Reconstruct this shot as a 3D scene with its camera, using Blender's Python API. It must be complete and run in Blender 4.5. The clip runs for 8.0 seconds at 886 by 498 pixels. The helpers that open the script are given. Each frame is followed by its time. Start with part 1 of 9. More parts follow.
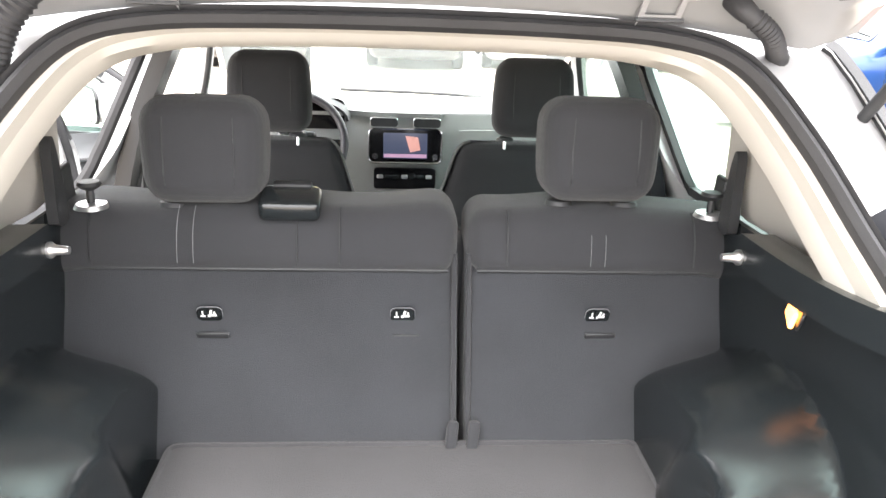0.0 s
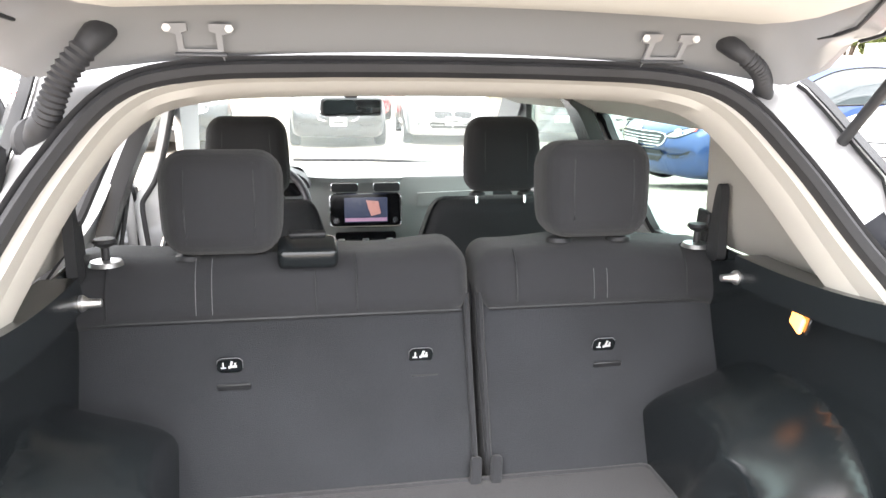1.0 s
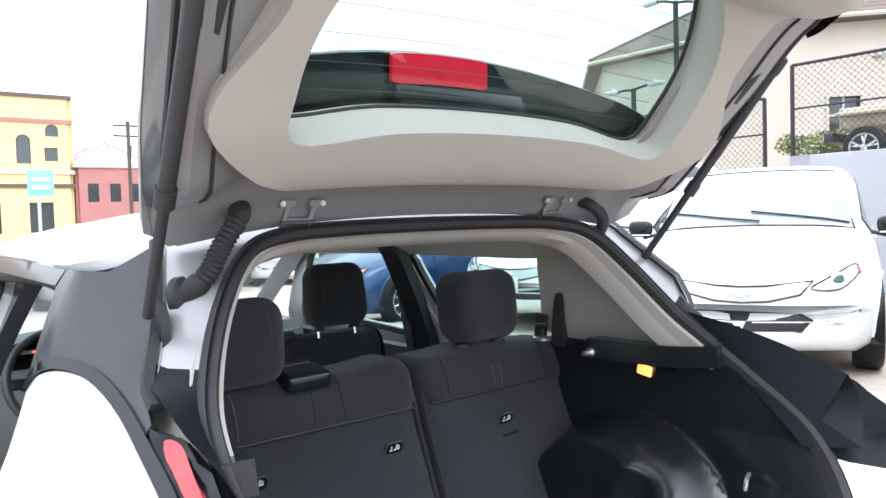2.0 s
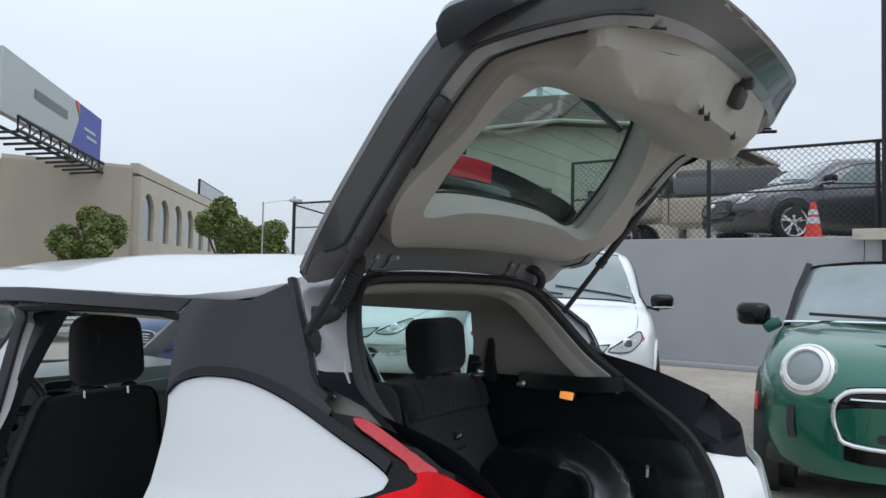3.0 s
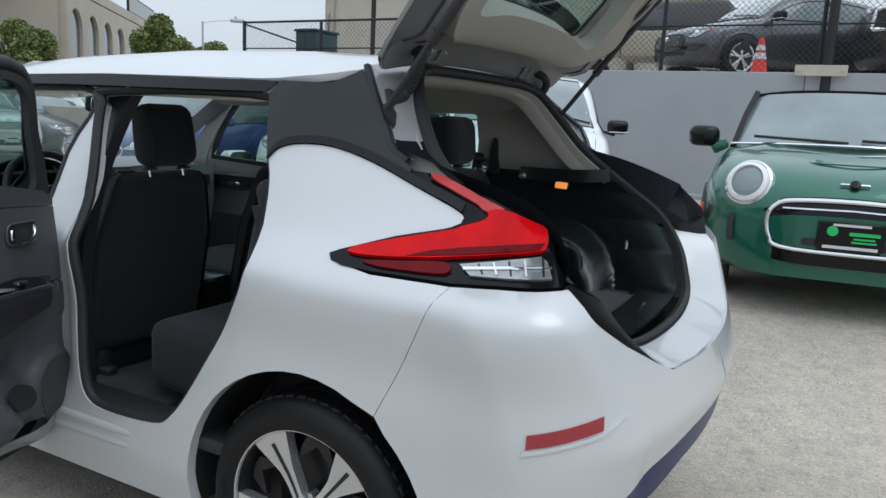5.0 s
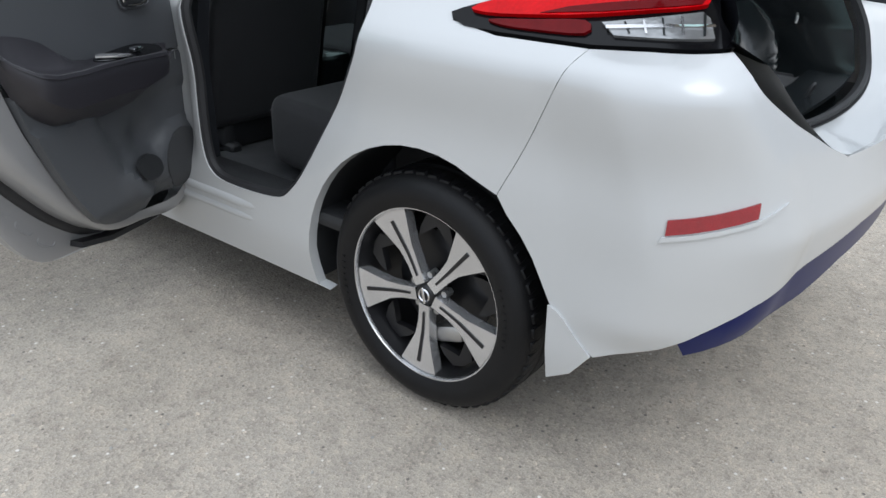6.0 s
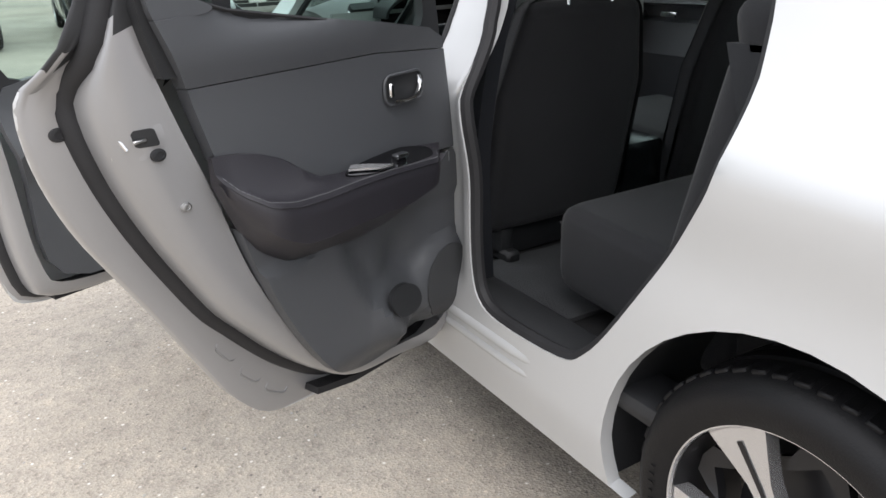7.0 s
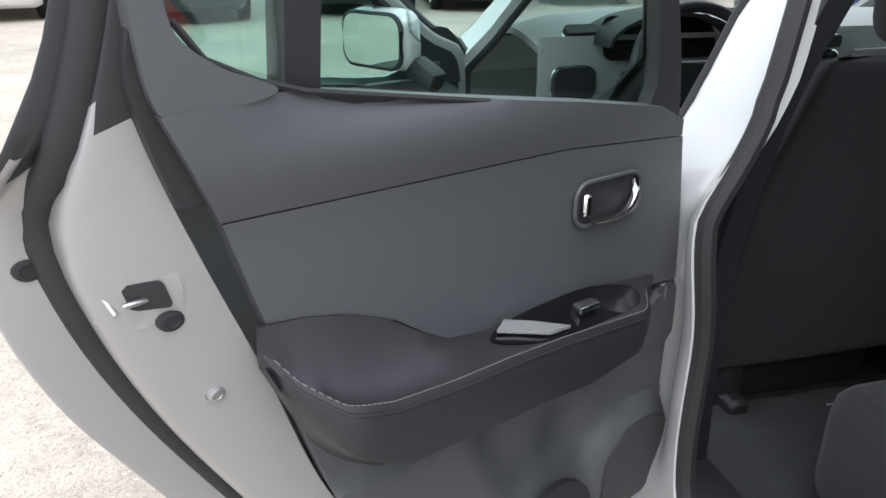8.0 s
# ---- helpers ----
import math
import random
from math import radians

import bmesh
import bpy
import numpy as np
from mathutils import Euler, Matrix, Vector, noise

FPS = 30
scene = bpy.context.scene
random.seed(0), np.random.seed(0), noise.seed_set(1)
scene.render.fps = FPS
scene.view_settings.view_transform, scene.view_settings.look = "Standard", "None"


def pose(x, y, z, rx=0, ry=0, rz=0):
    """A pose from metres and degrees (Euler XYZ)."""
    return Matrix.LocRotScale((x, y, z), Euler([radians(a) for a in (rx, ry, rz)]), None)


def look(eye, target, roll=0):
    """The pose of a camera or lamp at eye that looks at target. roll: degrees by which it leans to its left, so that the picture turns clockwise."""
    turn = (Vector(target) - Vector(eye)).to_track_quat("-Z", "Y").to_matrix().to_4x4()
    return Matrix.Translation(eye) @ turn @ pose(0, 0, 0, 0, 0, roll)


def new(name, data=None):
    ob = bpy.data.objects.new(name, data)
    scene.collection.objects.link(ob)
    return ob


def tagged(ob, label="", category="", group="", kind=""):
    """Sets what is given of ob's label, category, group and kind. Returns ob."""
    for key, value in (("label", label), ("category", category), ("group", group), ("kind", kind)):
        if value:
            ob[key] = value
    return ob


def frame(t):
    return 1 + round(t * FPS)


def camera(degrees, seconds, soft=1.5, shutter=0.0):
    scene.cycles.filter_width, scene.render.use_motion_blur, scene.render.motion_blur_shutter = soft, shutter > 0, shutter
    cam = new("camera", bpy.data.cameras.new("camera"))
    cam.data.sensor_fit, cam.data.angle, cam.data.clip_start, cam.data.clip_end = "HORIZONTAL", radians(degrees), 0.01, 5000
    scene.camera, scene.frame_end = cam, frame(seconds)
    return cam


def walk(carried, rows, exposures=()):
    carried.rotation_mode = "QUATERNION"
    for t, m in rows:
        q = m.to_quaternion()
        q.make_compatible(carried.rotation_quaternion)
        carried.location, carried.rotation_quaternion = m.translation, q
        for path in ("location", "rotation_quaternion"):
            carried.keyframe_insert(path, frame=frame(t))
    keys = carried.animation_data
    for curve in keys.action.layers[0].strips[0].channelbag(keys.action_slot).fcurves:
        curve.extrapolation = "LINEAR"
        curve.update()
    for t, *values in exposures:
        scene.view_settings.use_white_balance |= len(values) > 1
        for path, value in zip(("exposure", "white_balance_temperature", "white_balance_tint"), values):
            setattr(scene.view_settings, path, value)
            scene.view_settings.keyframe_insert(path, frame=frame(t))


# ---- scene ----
cam = camera(61.0, 8.0)
PATH = [
    (0, (-0.033, -1.069, 1.545), (0.12, 0.811, 0.88), 2.2),
    (0.5, (-0.044, -1.089, 1.539), (0.103, 0.819, 0.96), 1.8),
    (1, (-0.207, -1.119, 1.495), (0.154, 0.792, 1.027), 0.8),
    (1.5, (-0.563, -1.188, 1.497), (0.244, 0.618, 1.205), -0.3),
    (2, (-0.997, -1.244, 1.511), (0.263, 0.307, 1.425), -1.7),
    (2.2, (-1.177, -1.179, 1.517), (0.236, 0.236, 1.482), -1.7),
    (3.3, (-1.942, -1.154, 1.472), (-0.241, -0.107, 1.576), 1.9),
    (3.5, (-2.022, -1.133, 1.469), (-0.294, -0.131, 1.572), 1.9),
    (4, (-2.177, -1.078, 1.45), (-0.397, -0.168, 1.518), 2.2),
    (4.2, (-2.215, -1.079, 1.452), (-0.432, -0.173, 1.482), 2.4),
    (5.3, (-2.276, -1.165, 1.321), (-0.601, -0.204, 0.8), 2.8),
    (5.5, (-2.269, -1.171, 1.31), (-0.643, -0.195, 0.673), 2.8),
    (6, (-2.159, -1.063, 1.248), (-0.728, 0.043, 0.395), 1.7),
    (6.5, (-1.978, -0.794, 1.232), (-0.736, 0.498, 0.343), 0.7),
    (7, (-1.764, -0.519, 1.255), (-0.827, 1.081, 0.506), -2.2),
    (7.5, (-1.577, -0.244, 1.298), (-0.944, 1.547, 0.673), -2.0),
    (8, (-1.464, 0.018, 1.306), (-1.019, 1.807, 0.531), 0.1),
]
EXPOSURES = [(0, 3.72, 7000, 13), (0.5, 3.52, 7000, 13), (1.0, 3.32, 6850, 13), (1.5, 2.75, 6450, 13), (2.0, 1.83, 6150, 13), (2.2, 1.43, 6150, 12), (3.3, 0.05, 6000, 7), (4.2, 0.05, 6000, 7), (5.3, 0.2, 5950, 6), (6.0, 0.38, 6100, 8), (6.5, 0.65, 6350, 10), (7.0, 0.9, 6600, 12), (7.5, 1.09, 6350, 10), (8.0, 1.2, 6350, 11)]
walk(cam, [(t, look(eye, target, roll)) for t, eye, target, roll in PATH], EXPOSURES)

# world: an overcast sky
SUN_ELEV, SUN_ROT = radians(58), radians(200)
world = bpy.data.worlds.new("overcast_sky")
scene.world = world
world.use_nodes = True
wn, wl = world.node_tree.nodes, world.node_tree.links
wn.clear()
w_out = wn.new("ShaderNodeOutputWorld")
w_bg = wn.new("ShaderNodeBackground")
w_sky = wn.new("ShaderNodeTexSky")
w_sky.sky_type, w_sky.sun_disc = "NISHITA", False
w_sky.sun_elevation, w_sky.sun_rotation = SUN_ELEV, SUN_ROT
w_co = wn.new("ShaderNodeTexCoord")
w_map = wn.new("ShaderNodeMapping")
w_map.inputs["Scale"].default_value = (1.0, 1.0, 3.0)
w_noise = wn.new("ShaderNodeTexNoise")
w_noise.inputs["Scale"].default_value, w_noise.inputs["Detail"].default_value = 1.6, 5.0
w_ramp = wn.new("ShaderNodeValToRGB")
w_ramp.color_ramp.elements[0].position, w_ramp.color_ramp.elements[0].color = 0.3, (5.8, 6.0, 6.35, 1)
w_ramp.color_ramp.elements[1].position, w_ramp.color_ramp.elements[1].color = 0.7, (6.7, 6.9, 7.15, 1)
w_mix = wn.new("ShaderNodeMix")
w_mix.data_type = "RGBA"
w_mix.inputs[0].default_value = 0.9
wl.new(w_co.outputs["Generated"], w_map.inputs["Vector"])
wl.new(w_map.outputs["Vector"], w_noise.inputs["Vector"])
wl.new(w_noise.outputs["Fac"], w_ramp.inputs["Fac"])
wl.new(w_sky.outputs["Color"], w_mix.inputs[6])
wl.new(w_ramp.outputs["Color"], w_mix.inputs[7])
# an overcast sky is brighter overhead than at the horizon
w_sep = wn.new("ShaderNodeSeparateXYZ")
w_up = wn.new("ShaderNodeMath")
w_up.operation = "MULTIPLY_ADD"
w_up.inputs[1].default_value, w_up.inputs[2].default_value = 1.15, 0.92
w_clamp = wn.new("ShaderNodeMath")
w_clamp.operation, w_clamp.inputs[1].default_value = "MAXIMUM", 0.0
w_lum = wn.new("ShaderNodeVectorMath")
w_lum.operation = "SCALE"
wl.new(w_co.outputs["Generated"], w_sep.inputs[0])
wl.new(w_sep.outputs["Z"], w_clamp.inputs[0])
wl.new(w_clamp.outputs[0], w_up.inputs[0])
wl.new(w_mix.outputs[2], w_lum.inputs[0])
wl.new(w_up.outputs[0], w_lum.inputs["Scale"])
wl.new(w_lum.outputs[0], w_bg.inputs["Color"])
w_bg.inputs["Strength"].default_value = 0.1
wl.new(w_bg.outputs["Background"], w_out.inputs["Surface"])

sun_data = bpy.data.lights.new("sun", "SUN")
sun_data.energy, sun_data.angle, sun_data.color = 0.6, radians(40), (1.0, 0.97, 0.93)
sun = new("sun", sun_data)
sun.matrix_basis = Matrix.Rotation(-SUN_ROT, 4, "Z") @ Matrix.Rotation(-(math.pi / 2 - SUN_ELEV), 4, "X")
sun.location = (0, 0, 30)


# materials
def mat(name, col, rough=0.5, metal=0.0, var=0.1, scale=6.0, bump=0.0, bscale=200.0, coat=0.0, col2=None, spec=0.5, emit=None, sheen=0.0):
    m = bpy.data.materials.new(name)
    m.use_nodes = True
    n, l = m.node_tree.nodes, m.node_tree.links
    b = n["Principled BSDF"]
    b.inputs["Roughness"].default_value, b.inputs["Metallic"].default_value = rough, metal
    b.inputs["Coat Weight"].default_value, b.inputs["Specular IOR Level"].default_value = coat, spec
    b.inputs["Coat Roughness"].default_value = 0.04
    b.inputs["Sheen Weight"].default_value = sheen
    co = n.new("ShaderNodeTexCoord")
    big = n.new("ShaderNodeTexNoise")
    big.inputs["Scale"].default_value, big.inputs["Detail"].default_value = scale, 6.0
    fine = n.new("ShaderNodeTexNoise")
    fine.inputs["Scale"].default_value, fine.inputs["Detail"].default_value = bscale, 3.0
    l.new(co.outputs["Object"], big.inputs["Vector"])
    l.new(co.outputs["Object"], fine.inputs["Vector"])
    add = n.new("ShaderNodeMath")
    add.operation, add.use_clamp = "MULTIPLY_ADD", True
    l.new(fine.outputs["Fac"], add.inputs[0])
    add.inputs[1].default_value = 0.5
    sub = n.new("ShaderNodeMath")
    sub.operation = "MULTIPLY_ADD"
    l.new(big.outputs["Fac"], sub.inputs[0])
    sub.inputs[1].default_value, sub.inputs[2].default_value = 1.5, -0.5
    l.new(sub.outputs[0], add.inputs[2])
    mix = n.new("ShaderNodeMix")
    mix.data_type = "RGBA"
    c2 = col2 or tuple(c * (1 - var) for c in col)
    mix.inputs[6].default_value, mix.inputs[7].default_value = (*c2, 1), (*(min(1, c * (1 + var * 0.6)) for c in col), 1)
    l.new(add.outputs[0], mix.inputs[0])
    l.new(mix.outputs[2], b.inputs["Base Color"])
    if bump:
        bp = n.new("ShaderNodeBump")
        bp.inputs["Strength"].default_value, bp.inputs["Distance"].default_value = bump, 0.002
        l.new(fine.outputs["Fac"], bp.inputs["Height"])
        l.new(bp.outputs["Normal"], b.inputs["Normal"])
    if emit:
        b.inputs["Emission Color"].default_value, b.inputs["Emission Strength"].default_value = (*emit[0], 1), emit[1]
    return m


def glass(name, col, rough=0.0, tint=0.25):
    """A thin pane: clear, tinted, with a mirror-like surface."""
    m = bpy.data.materials.new(name)
    m.use_nodes = True
    n, l = m.node_tree.nodes, m.node_tree.links
    n.clear()
    out = n.new("ShaderNodeOutputMaterial")
    tr, gl, mx, lw = n.new("ShaderNodeBsdfTransparent"), n.new("ShaderNodeBsdfGlossy"), n.new("ShaderNodeMixShader"), n.new("ShaderNodeLayerWeight")
    tr.inputs["Color"].default_value = (*col, 1)
    gl.inputs["Roughness"].default_value = rough
    lw.inputs["Blend"].default_value = 0.5
    pw, sc = n.new("ShaderNodeMath"), n.new("ShaderNodeMath")
    pw.operation, pw.inputs[1].default_value = "POWER", 4.0
    sc.operation, sc.inputs[1].default_value, sc.inputs[2].default_value = "MULTIPLY_ADD", 0.8, 0.04
    l.new(lw.outputs["Facing"], pw.inputs[0])
    l.new(pw.outputs[0], sc.inputs[0])
    l.new(sc.outputs[0], mx.inputs["Fac"])
    l.new(tr.outputs[0], mx.inputs[1])
    l.new(gl.outputs[0], mx.inputs[2])
    l.new(mx.outputs[0], out.inputs["Surface"])
    return m


def asphalt(name):
    m = bpy.data.materials.new(name)
    m.use_nodes = True
    n, l = m.node_tree.nodes, m.node_tree.links
    b = n["Principled BSDF"]
    b.inputs["Roughness"].default_value, b.inputs["Specular IOR Level"].default_value = 0.85, 0.3
    co = n.new("ShaderNodeTexCoord")

    def tex(kind, scale, **kw):
        t = n.new(kind)
        t.inputs["Scale"].default_value = scale
        for key, v in kw.items():
            t.inputs[key].default_value = v
        l.new(co.outputs["Object"], t.inputs["Vector"])
        return t

    def ramp(src, stops):
        r = n.new("ShaderNodeValToRGB")
        while len(r.color_ramp.elements) < len(stops):
            r.color_ramp.elements.new(0.5)
        for e, (p, c) in zip(r.color_ramp.elements, stops):
            e.position, e.color = p, (*c, 1)
        l.new(src, r.inputs["Fac"])
        return r

    def mixed(kind, fac, a, c):
        x = n.new("ShaderNodeMix")
        x.data_type, x.blend_type = "RGBA", kind
        if isinstance(fac, float):
            x.inputs[0].default_value = fac
        else:
            l.new(fac, x.inputs[0])
        l.new(a, x.inputs[6])
        l.new(c, x.inputs[7])
        return x.outputs[2]

    stones = tex("ShaderNodeTexVoronoi", 130.0)
    chips = tex("ShaderNodeTexVoronoi", 34.0)
    grit = tex("ShaderNodeTexNoise", 260.0, Detail=4.0)
    blot = tex("ShaderNodeTexNoise", 0.9, Detail=8.0, Roughness=0.6)
    patch = tex("ShaderNodeTexNoise", 0.16, Detail=3.0)
    base = ramp(blot.outputs["Fac"], [(0.3, (0.325, 0.295, 0.256)), (0.7, (0.445, 0.406, 0.356))])
    area = ramp(patch.outputs["Fac"], [(0.4, (0.9, 0.9, 0.9)), (0.6, (1.08, 1.06, 1.03))])
    sc = ramp(stones.outputs["Color"], [(0.08, (0.72, 0.71, 0.70)), (0.4, (1.0, 1.0, 1.0)), (0.85, (1.15, 1.13, 1.1)), (0.97, (1.5, 1.46, 1.4))])
    gr = ramp(grit.outputs["Fac"], [(0.35, (0.8, 0.8, 0.8)), (0.65, (1.25, 1.25, 1.25))])
    white = ramp(chips.outputs["Color"], [(0.68, (0, 0, 0)), (0.74, (1, 1, 1))])
    near = ramp(chips.outputs["Distance"], [(0.10, (1, 1, 1)), (0.19, (0, 0, 0))])
    fac = n.new("ShaderNodeMath")
    fac.operation = "MULTIPLY"
    l.new(white.outputs["Color"], fac.inputs[0])
    l.new(near.outputs["Color"], fac.inputs[1])
    c1 = mixed("MULTIPLY", 1.0, base.outputs["Color"], area.outputs["Color"])
    mid = tex("ShaderNodeTexNoise", 12.0, Detail=7.0, Roughness=0.7)
    md = ramp(mid.outputs["Fac"], [(0.32, (0.84, 0.83, 0.82)), (0.5, (1.02, 1.02, 1.02)), (0.68, (1.14, 1.12, 1.09))])
    c1 = mixed("MULTIPLY", 1.0, c1, md.outputs["Color"])
    c2 = mixed("MULTIPLY", 0.85, c1, sc.outputs["Color"])
    c3 = mixed("MULTIPLY", 0.8, c2, gr.outputs["Color"])
    pale = n.new("ShaderNodeRGB")
    pale.outputs[0].default_value = (0.74, 0.71, 0.66, 1)
    c4 = mixed("MIX", fac.outputs[0], c3, pale.outputs[0])
    pit = ramp(chips.outputs["Color"], [(0.24, (1, 1, 1)), (0.30, (0, 0, 0))])
    pits = n.new("ShaderNodeMath")
    pits.operation = "MULTIPLY"
    l.new(pit.outputs["Color"], pits.inputs[0])
    l.new(near.outputs["Color"], pits.inputs[1])
    tar = n.new("ShaderNodeRGB")
    tar.outputs[0].default_value = (0.16, 0.145, 0.13, 1)
    c4 = mixed("MIX", pits.outputs[0], c4, tar.outputs[0])
    l.new(c4, b.inputs["Base Color"])
    bp = n.new("ShaderNodeBump")
    bp.inputs["Strength"].default_value, bp.inputs["Distance"].default_value = 0.5, 0.004
    l.new(stones.outputs["Distance"], bp.inputs["Height"])
    l.new(bp.outputs["Normal"], b.inputs["Normal"])
    return m


M_ASPHALT = asphalt("worn_asphalt")
M_WHITE = mat("pearl_white_paint", (0.575, 0.585, 0.59), 0.3, 0.12, 0.02, 3, coat=0.8, bscale=900)
# body white with the shade of the door edges put into its colour
M_SHADED_JAMB = mat("shaded_jamb_white", (0.34, 0.34, 0.345), 0.3, 0.35, 0.03, 3, coat=0.3, bscale=700)
# also the car's white: the channel's shade is mixed into this grey
M_SHADED_WHITE = mat("shaded_white_paint", (0.27, 0.27, 0.275), 0.34, 0.2, 0.05, 3, coat=0.2, bscale=700)
# gate skin and frame are white; this grey holds the underside's shade
M_SHADED_GATE = mat("shaded_gate_white", (0.235, 0.236, 0.240), 0.32, 0.2, 0.05, 3, coat=0.3, bscale=700)
M_GATERIM = mat("dark_grey_gate_rim", (0.05, 0.052, 0.057), 0.3, 0.1, 0.05, 3, coat=0.5, bscale=700)
M_GLOSSBLK = mat("gloss_black", (0.006, 0.006, 0.007), 0.1, 0, 0.1, 4, coat=0.05, spec=0.25)
M_FLANK = mat("flank_satin_black", (0.008, 0.009, 0.012), 0.42, 0, 0.1, 4, spec=0.1)
M_PILLAR = mat("dark_grey_pillar_film", (0.02, 0.0215, 0.025), 0.27, 0.0, 0.06, 4, coat=0.05, spec=0.3)
M_BLACK = mat("black_plastic", (0.018, 0.019, 0.021), 0.55, 0, 0.2, 12, 0.25, 900)
M_RUBBER = mat("black_rubber", (0.028, 0.028, 0.03), 0.62, 0, 0.25, 9, 0.2, 500, spec=0.3)
M_TYRE = mat("tyre_rubber", (0.009, 0.009, 0.010), 0.45, 0, 0.3, 8, 0.35, 300, spec=0.25)
M_CLOTH = mat("charcoal_seat_cloth", (0.017, 0.018, 0.021), 0.9, 0, 0.25, 5, 0.6, 900, sheen=0.12)
M_CARPET = mat("dark_carpet", (0.022, 0.024, 0.028), 0.95, 0, 0.3, 7, 1.0, 700, sheen=0.1)
M_FLOOR = mat("black_floor_carpet", (0.010, 0.010, 0.011), 0.95, 0, 0.3, 7, 1.0, 700)
M_MAT = mat("cargo_mat", (0.034, 0.034, 0.037), 0.95, 0, 0.28, 5, 1.0, 500, sheen=0.12)
M_TRIM = mat("dark_grey_trim_plastic", (0.0105, 0.013, 0.0145), 0.16, 0, 0.12, 5, 0.08, 1400)
M_DOORTRIM = mat("grey_door_trim", (0.074, 0.078, 0.085), 0.40, 0, 0.1, 4, 0.25, 1300)
M_ARMREST = mat("black_vinyl_armrest", (0.025, 0.0235, 0.029), 0.40, 0, 0.12, 5, 0.3, 800)
M_CREAM = mat("cream_trim_plastic", (0.37, 0.35, 0.315), 0.6, 0, 0.06, 5, 0.15, 900)
M_HEADLINER = mat("cream_headliner", (0.5, 0.48, 0.45), 0.92, 0, 0.06, 5, 0.5, 900)
M_CHROME = mat("chrome", (0.75, 0.75, 0.76), 0.12, 1.0, 0.05, 5)
M_STEEL = mat("zinc_steel", (0.5, 0.5, 0.5), 0.35, 0.9, 0.15, 20)
M_ALU = mat("machined_alloy", (0.72, 0.72, 0.73), 0.26, 0.8, 0.06, 6, bscale=800)
M_RIMBLK = mat("satin_black_alloy", (0.02, 0.02, 0.022), 0.32, 0.3, 0.1, 6)
M_RED = mat("red_lamp_lens", (0.58, 0.001, 0.004), 0.2, 0, 0.5, 7, coat=0.06, bscale=120, spec=0.1)
M_LAMPBLK = mat("lamp_housing_black", (0.005, 0.005, 0.006), 0.12, 0, 0.1, 4, spec=0.16)
M_PINKLENS = mat("pale_red_lens", (0.50, 0.055, 0.06), 0.22, 0, 0.2, 30, coat=0.1, bscale=120, spec=0.2)
M_BRAKE = mat("bright_brake_lens", (0.78, 0.012, 0.04), 0.25, 0, 0.15, 30, coat=0.1, spec=0.2)
M_FLOORMAT = mat("woven_floor_mat", (0.026, 0.028, 0.031), 0.95, 0, 0.4, 12, 1.0, 160, sheen=0.1)
M_DKRED = mat("dark_red_lens", (0.12, 0.001, 0.003), 0.25, 0, 0.2, 30, coat=0.03, spec=0.1)
M_REFLECTOR = mat("red_reflector", (0.30, 0.012, 0.02), 0.25, 0, 0.2, 60, 0.8, 260, coat=0.8)
M_CLEAR = mat("clear_lamp_lens", (0.34, 0.345, 0.35), 0.12, 0.6, 0.25, 40, 0.2, 90, coat=0.6)
M_BLUE = mat("blue_diffuser_paint", (0.004, 0.010, 0.085), 0.3, 0.0, 0.1, 6, spec=0.16)
M_SCREEN = mat("display_screen", (0.02, 0.022, 0.03), 0.15, 0, 0.2, 12, emit=((0.03, 0.04, 0.08), 0.12))
M_LAMPON = mat("warm_cargo_lamp", (0.5, 0.3, 0.12), 0.4, 0, 0.4, 60, emit=((1.0, 0.34, 0.07), 0.7))
M_STITCH = mat("grey_thread", (0.16, 0.16, 0.17), 0.8, 0, 0.1, 50)
M_LABEL = mat("white_print", (0.62, 0.62, 0.62), 0.5, 0, 0.05, 20)
M_GLASS = glass("clear_glass", (0.93, 0.96, 0.95))
M_GREENGLASS = glass("green_tinted_glass", (0.74, 0.85, 0.82))
M_DARKGLASS = mat("dark_tinted_glass", (0.045, 0.058, 0.06), 0.05, 0, 0.3, 3, coat=0.8)
M_PALEGLASS = mat("pale_green_side_glass", (0.13, 0.165, 0.165), 0.06, 0, 0.3, 3, coat=0.6)
M_WSCREEN = mat("reflective_windscreen", (0.22, 0.26, 0.265), 0.06, 0.0, 0.35, 2.5, coat=0.6)
M_CONCRETE = mat("painted_grey_concrete", (0.35, 0.36, 0.38), 0.8, 0, 0.1, 1.2, 0.5, 60)
M_STUCCO = mat("cream_stucco", (0.50, 0.46, 0.39), 0.9, 0, 0.1, 1.5, 0.6, 40)
M_TANWALL = mat("tan_render", (0.36, 0.32, 0.26), 0.9, 0, 0.12, 0.6, 0.5, 25)
M_STONE = mat("carved_limestone", (0.47, 0.43, 0.36), 0.85, 0, 0.14, 0.9, 0.5, 30)
M_ROOFTILE = mat("brown_shingles", (0.12, 0.085, 0.07), 0.9, 0, 0.3, 2.0, 0.8, 20)
M_IRON = mat("black_painted_steel", (0.02, 0.021, 0.023), 0.5, 0.3, 0.3, 8)
M_WIRE = mat("galvanised_wire", (0.05, 0.052, 0.055), 0.5, 0.5, 0.2, 8)
M_LEAF = mat("tree_leaves", (0.17, 0.20, 0.06), 0.7, 0, 0.5, 1.6, bscale=18, col2=(0.08, 0.115, 0.032))
M_BARK = mat("tree_bark", (0.09, 0.07, 0.055), 0.95, 0, 0.3, 6, 0.8, 60)
M_ORANGE = mat("orange_cone_plastic", (0.72, 0.065, 0.045), 0.6, 0, 0.2, 10)
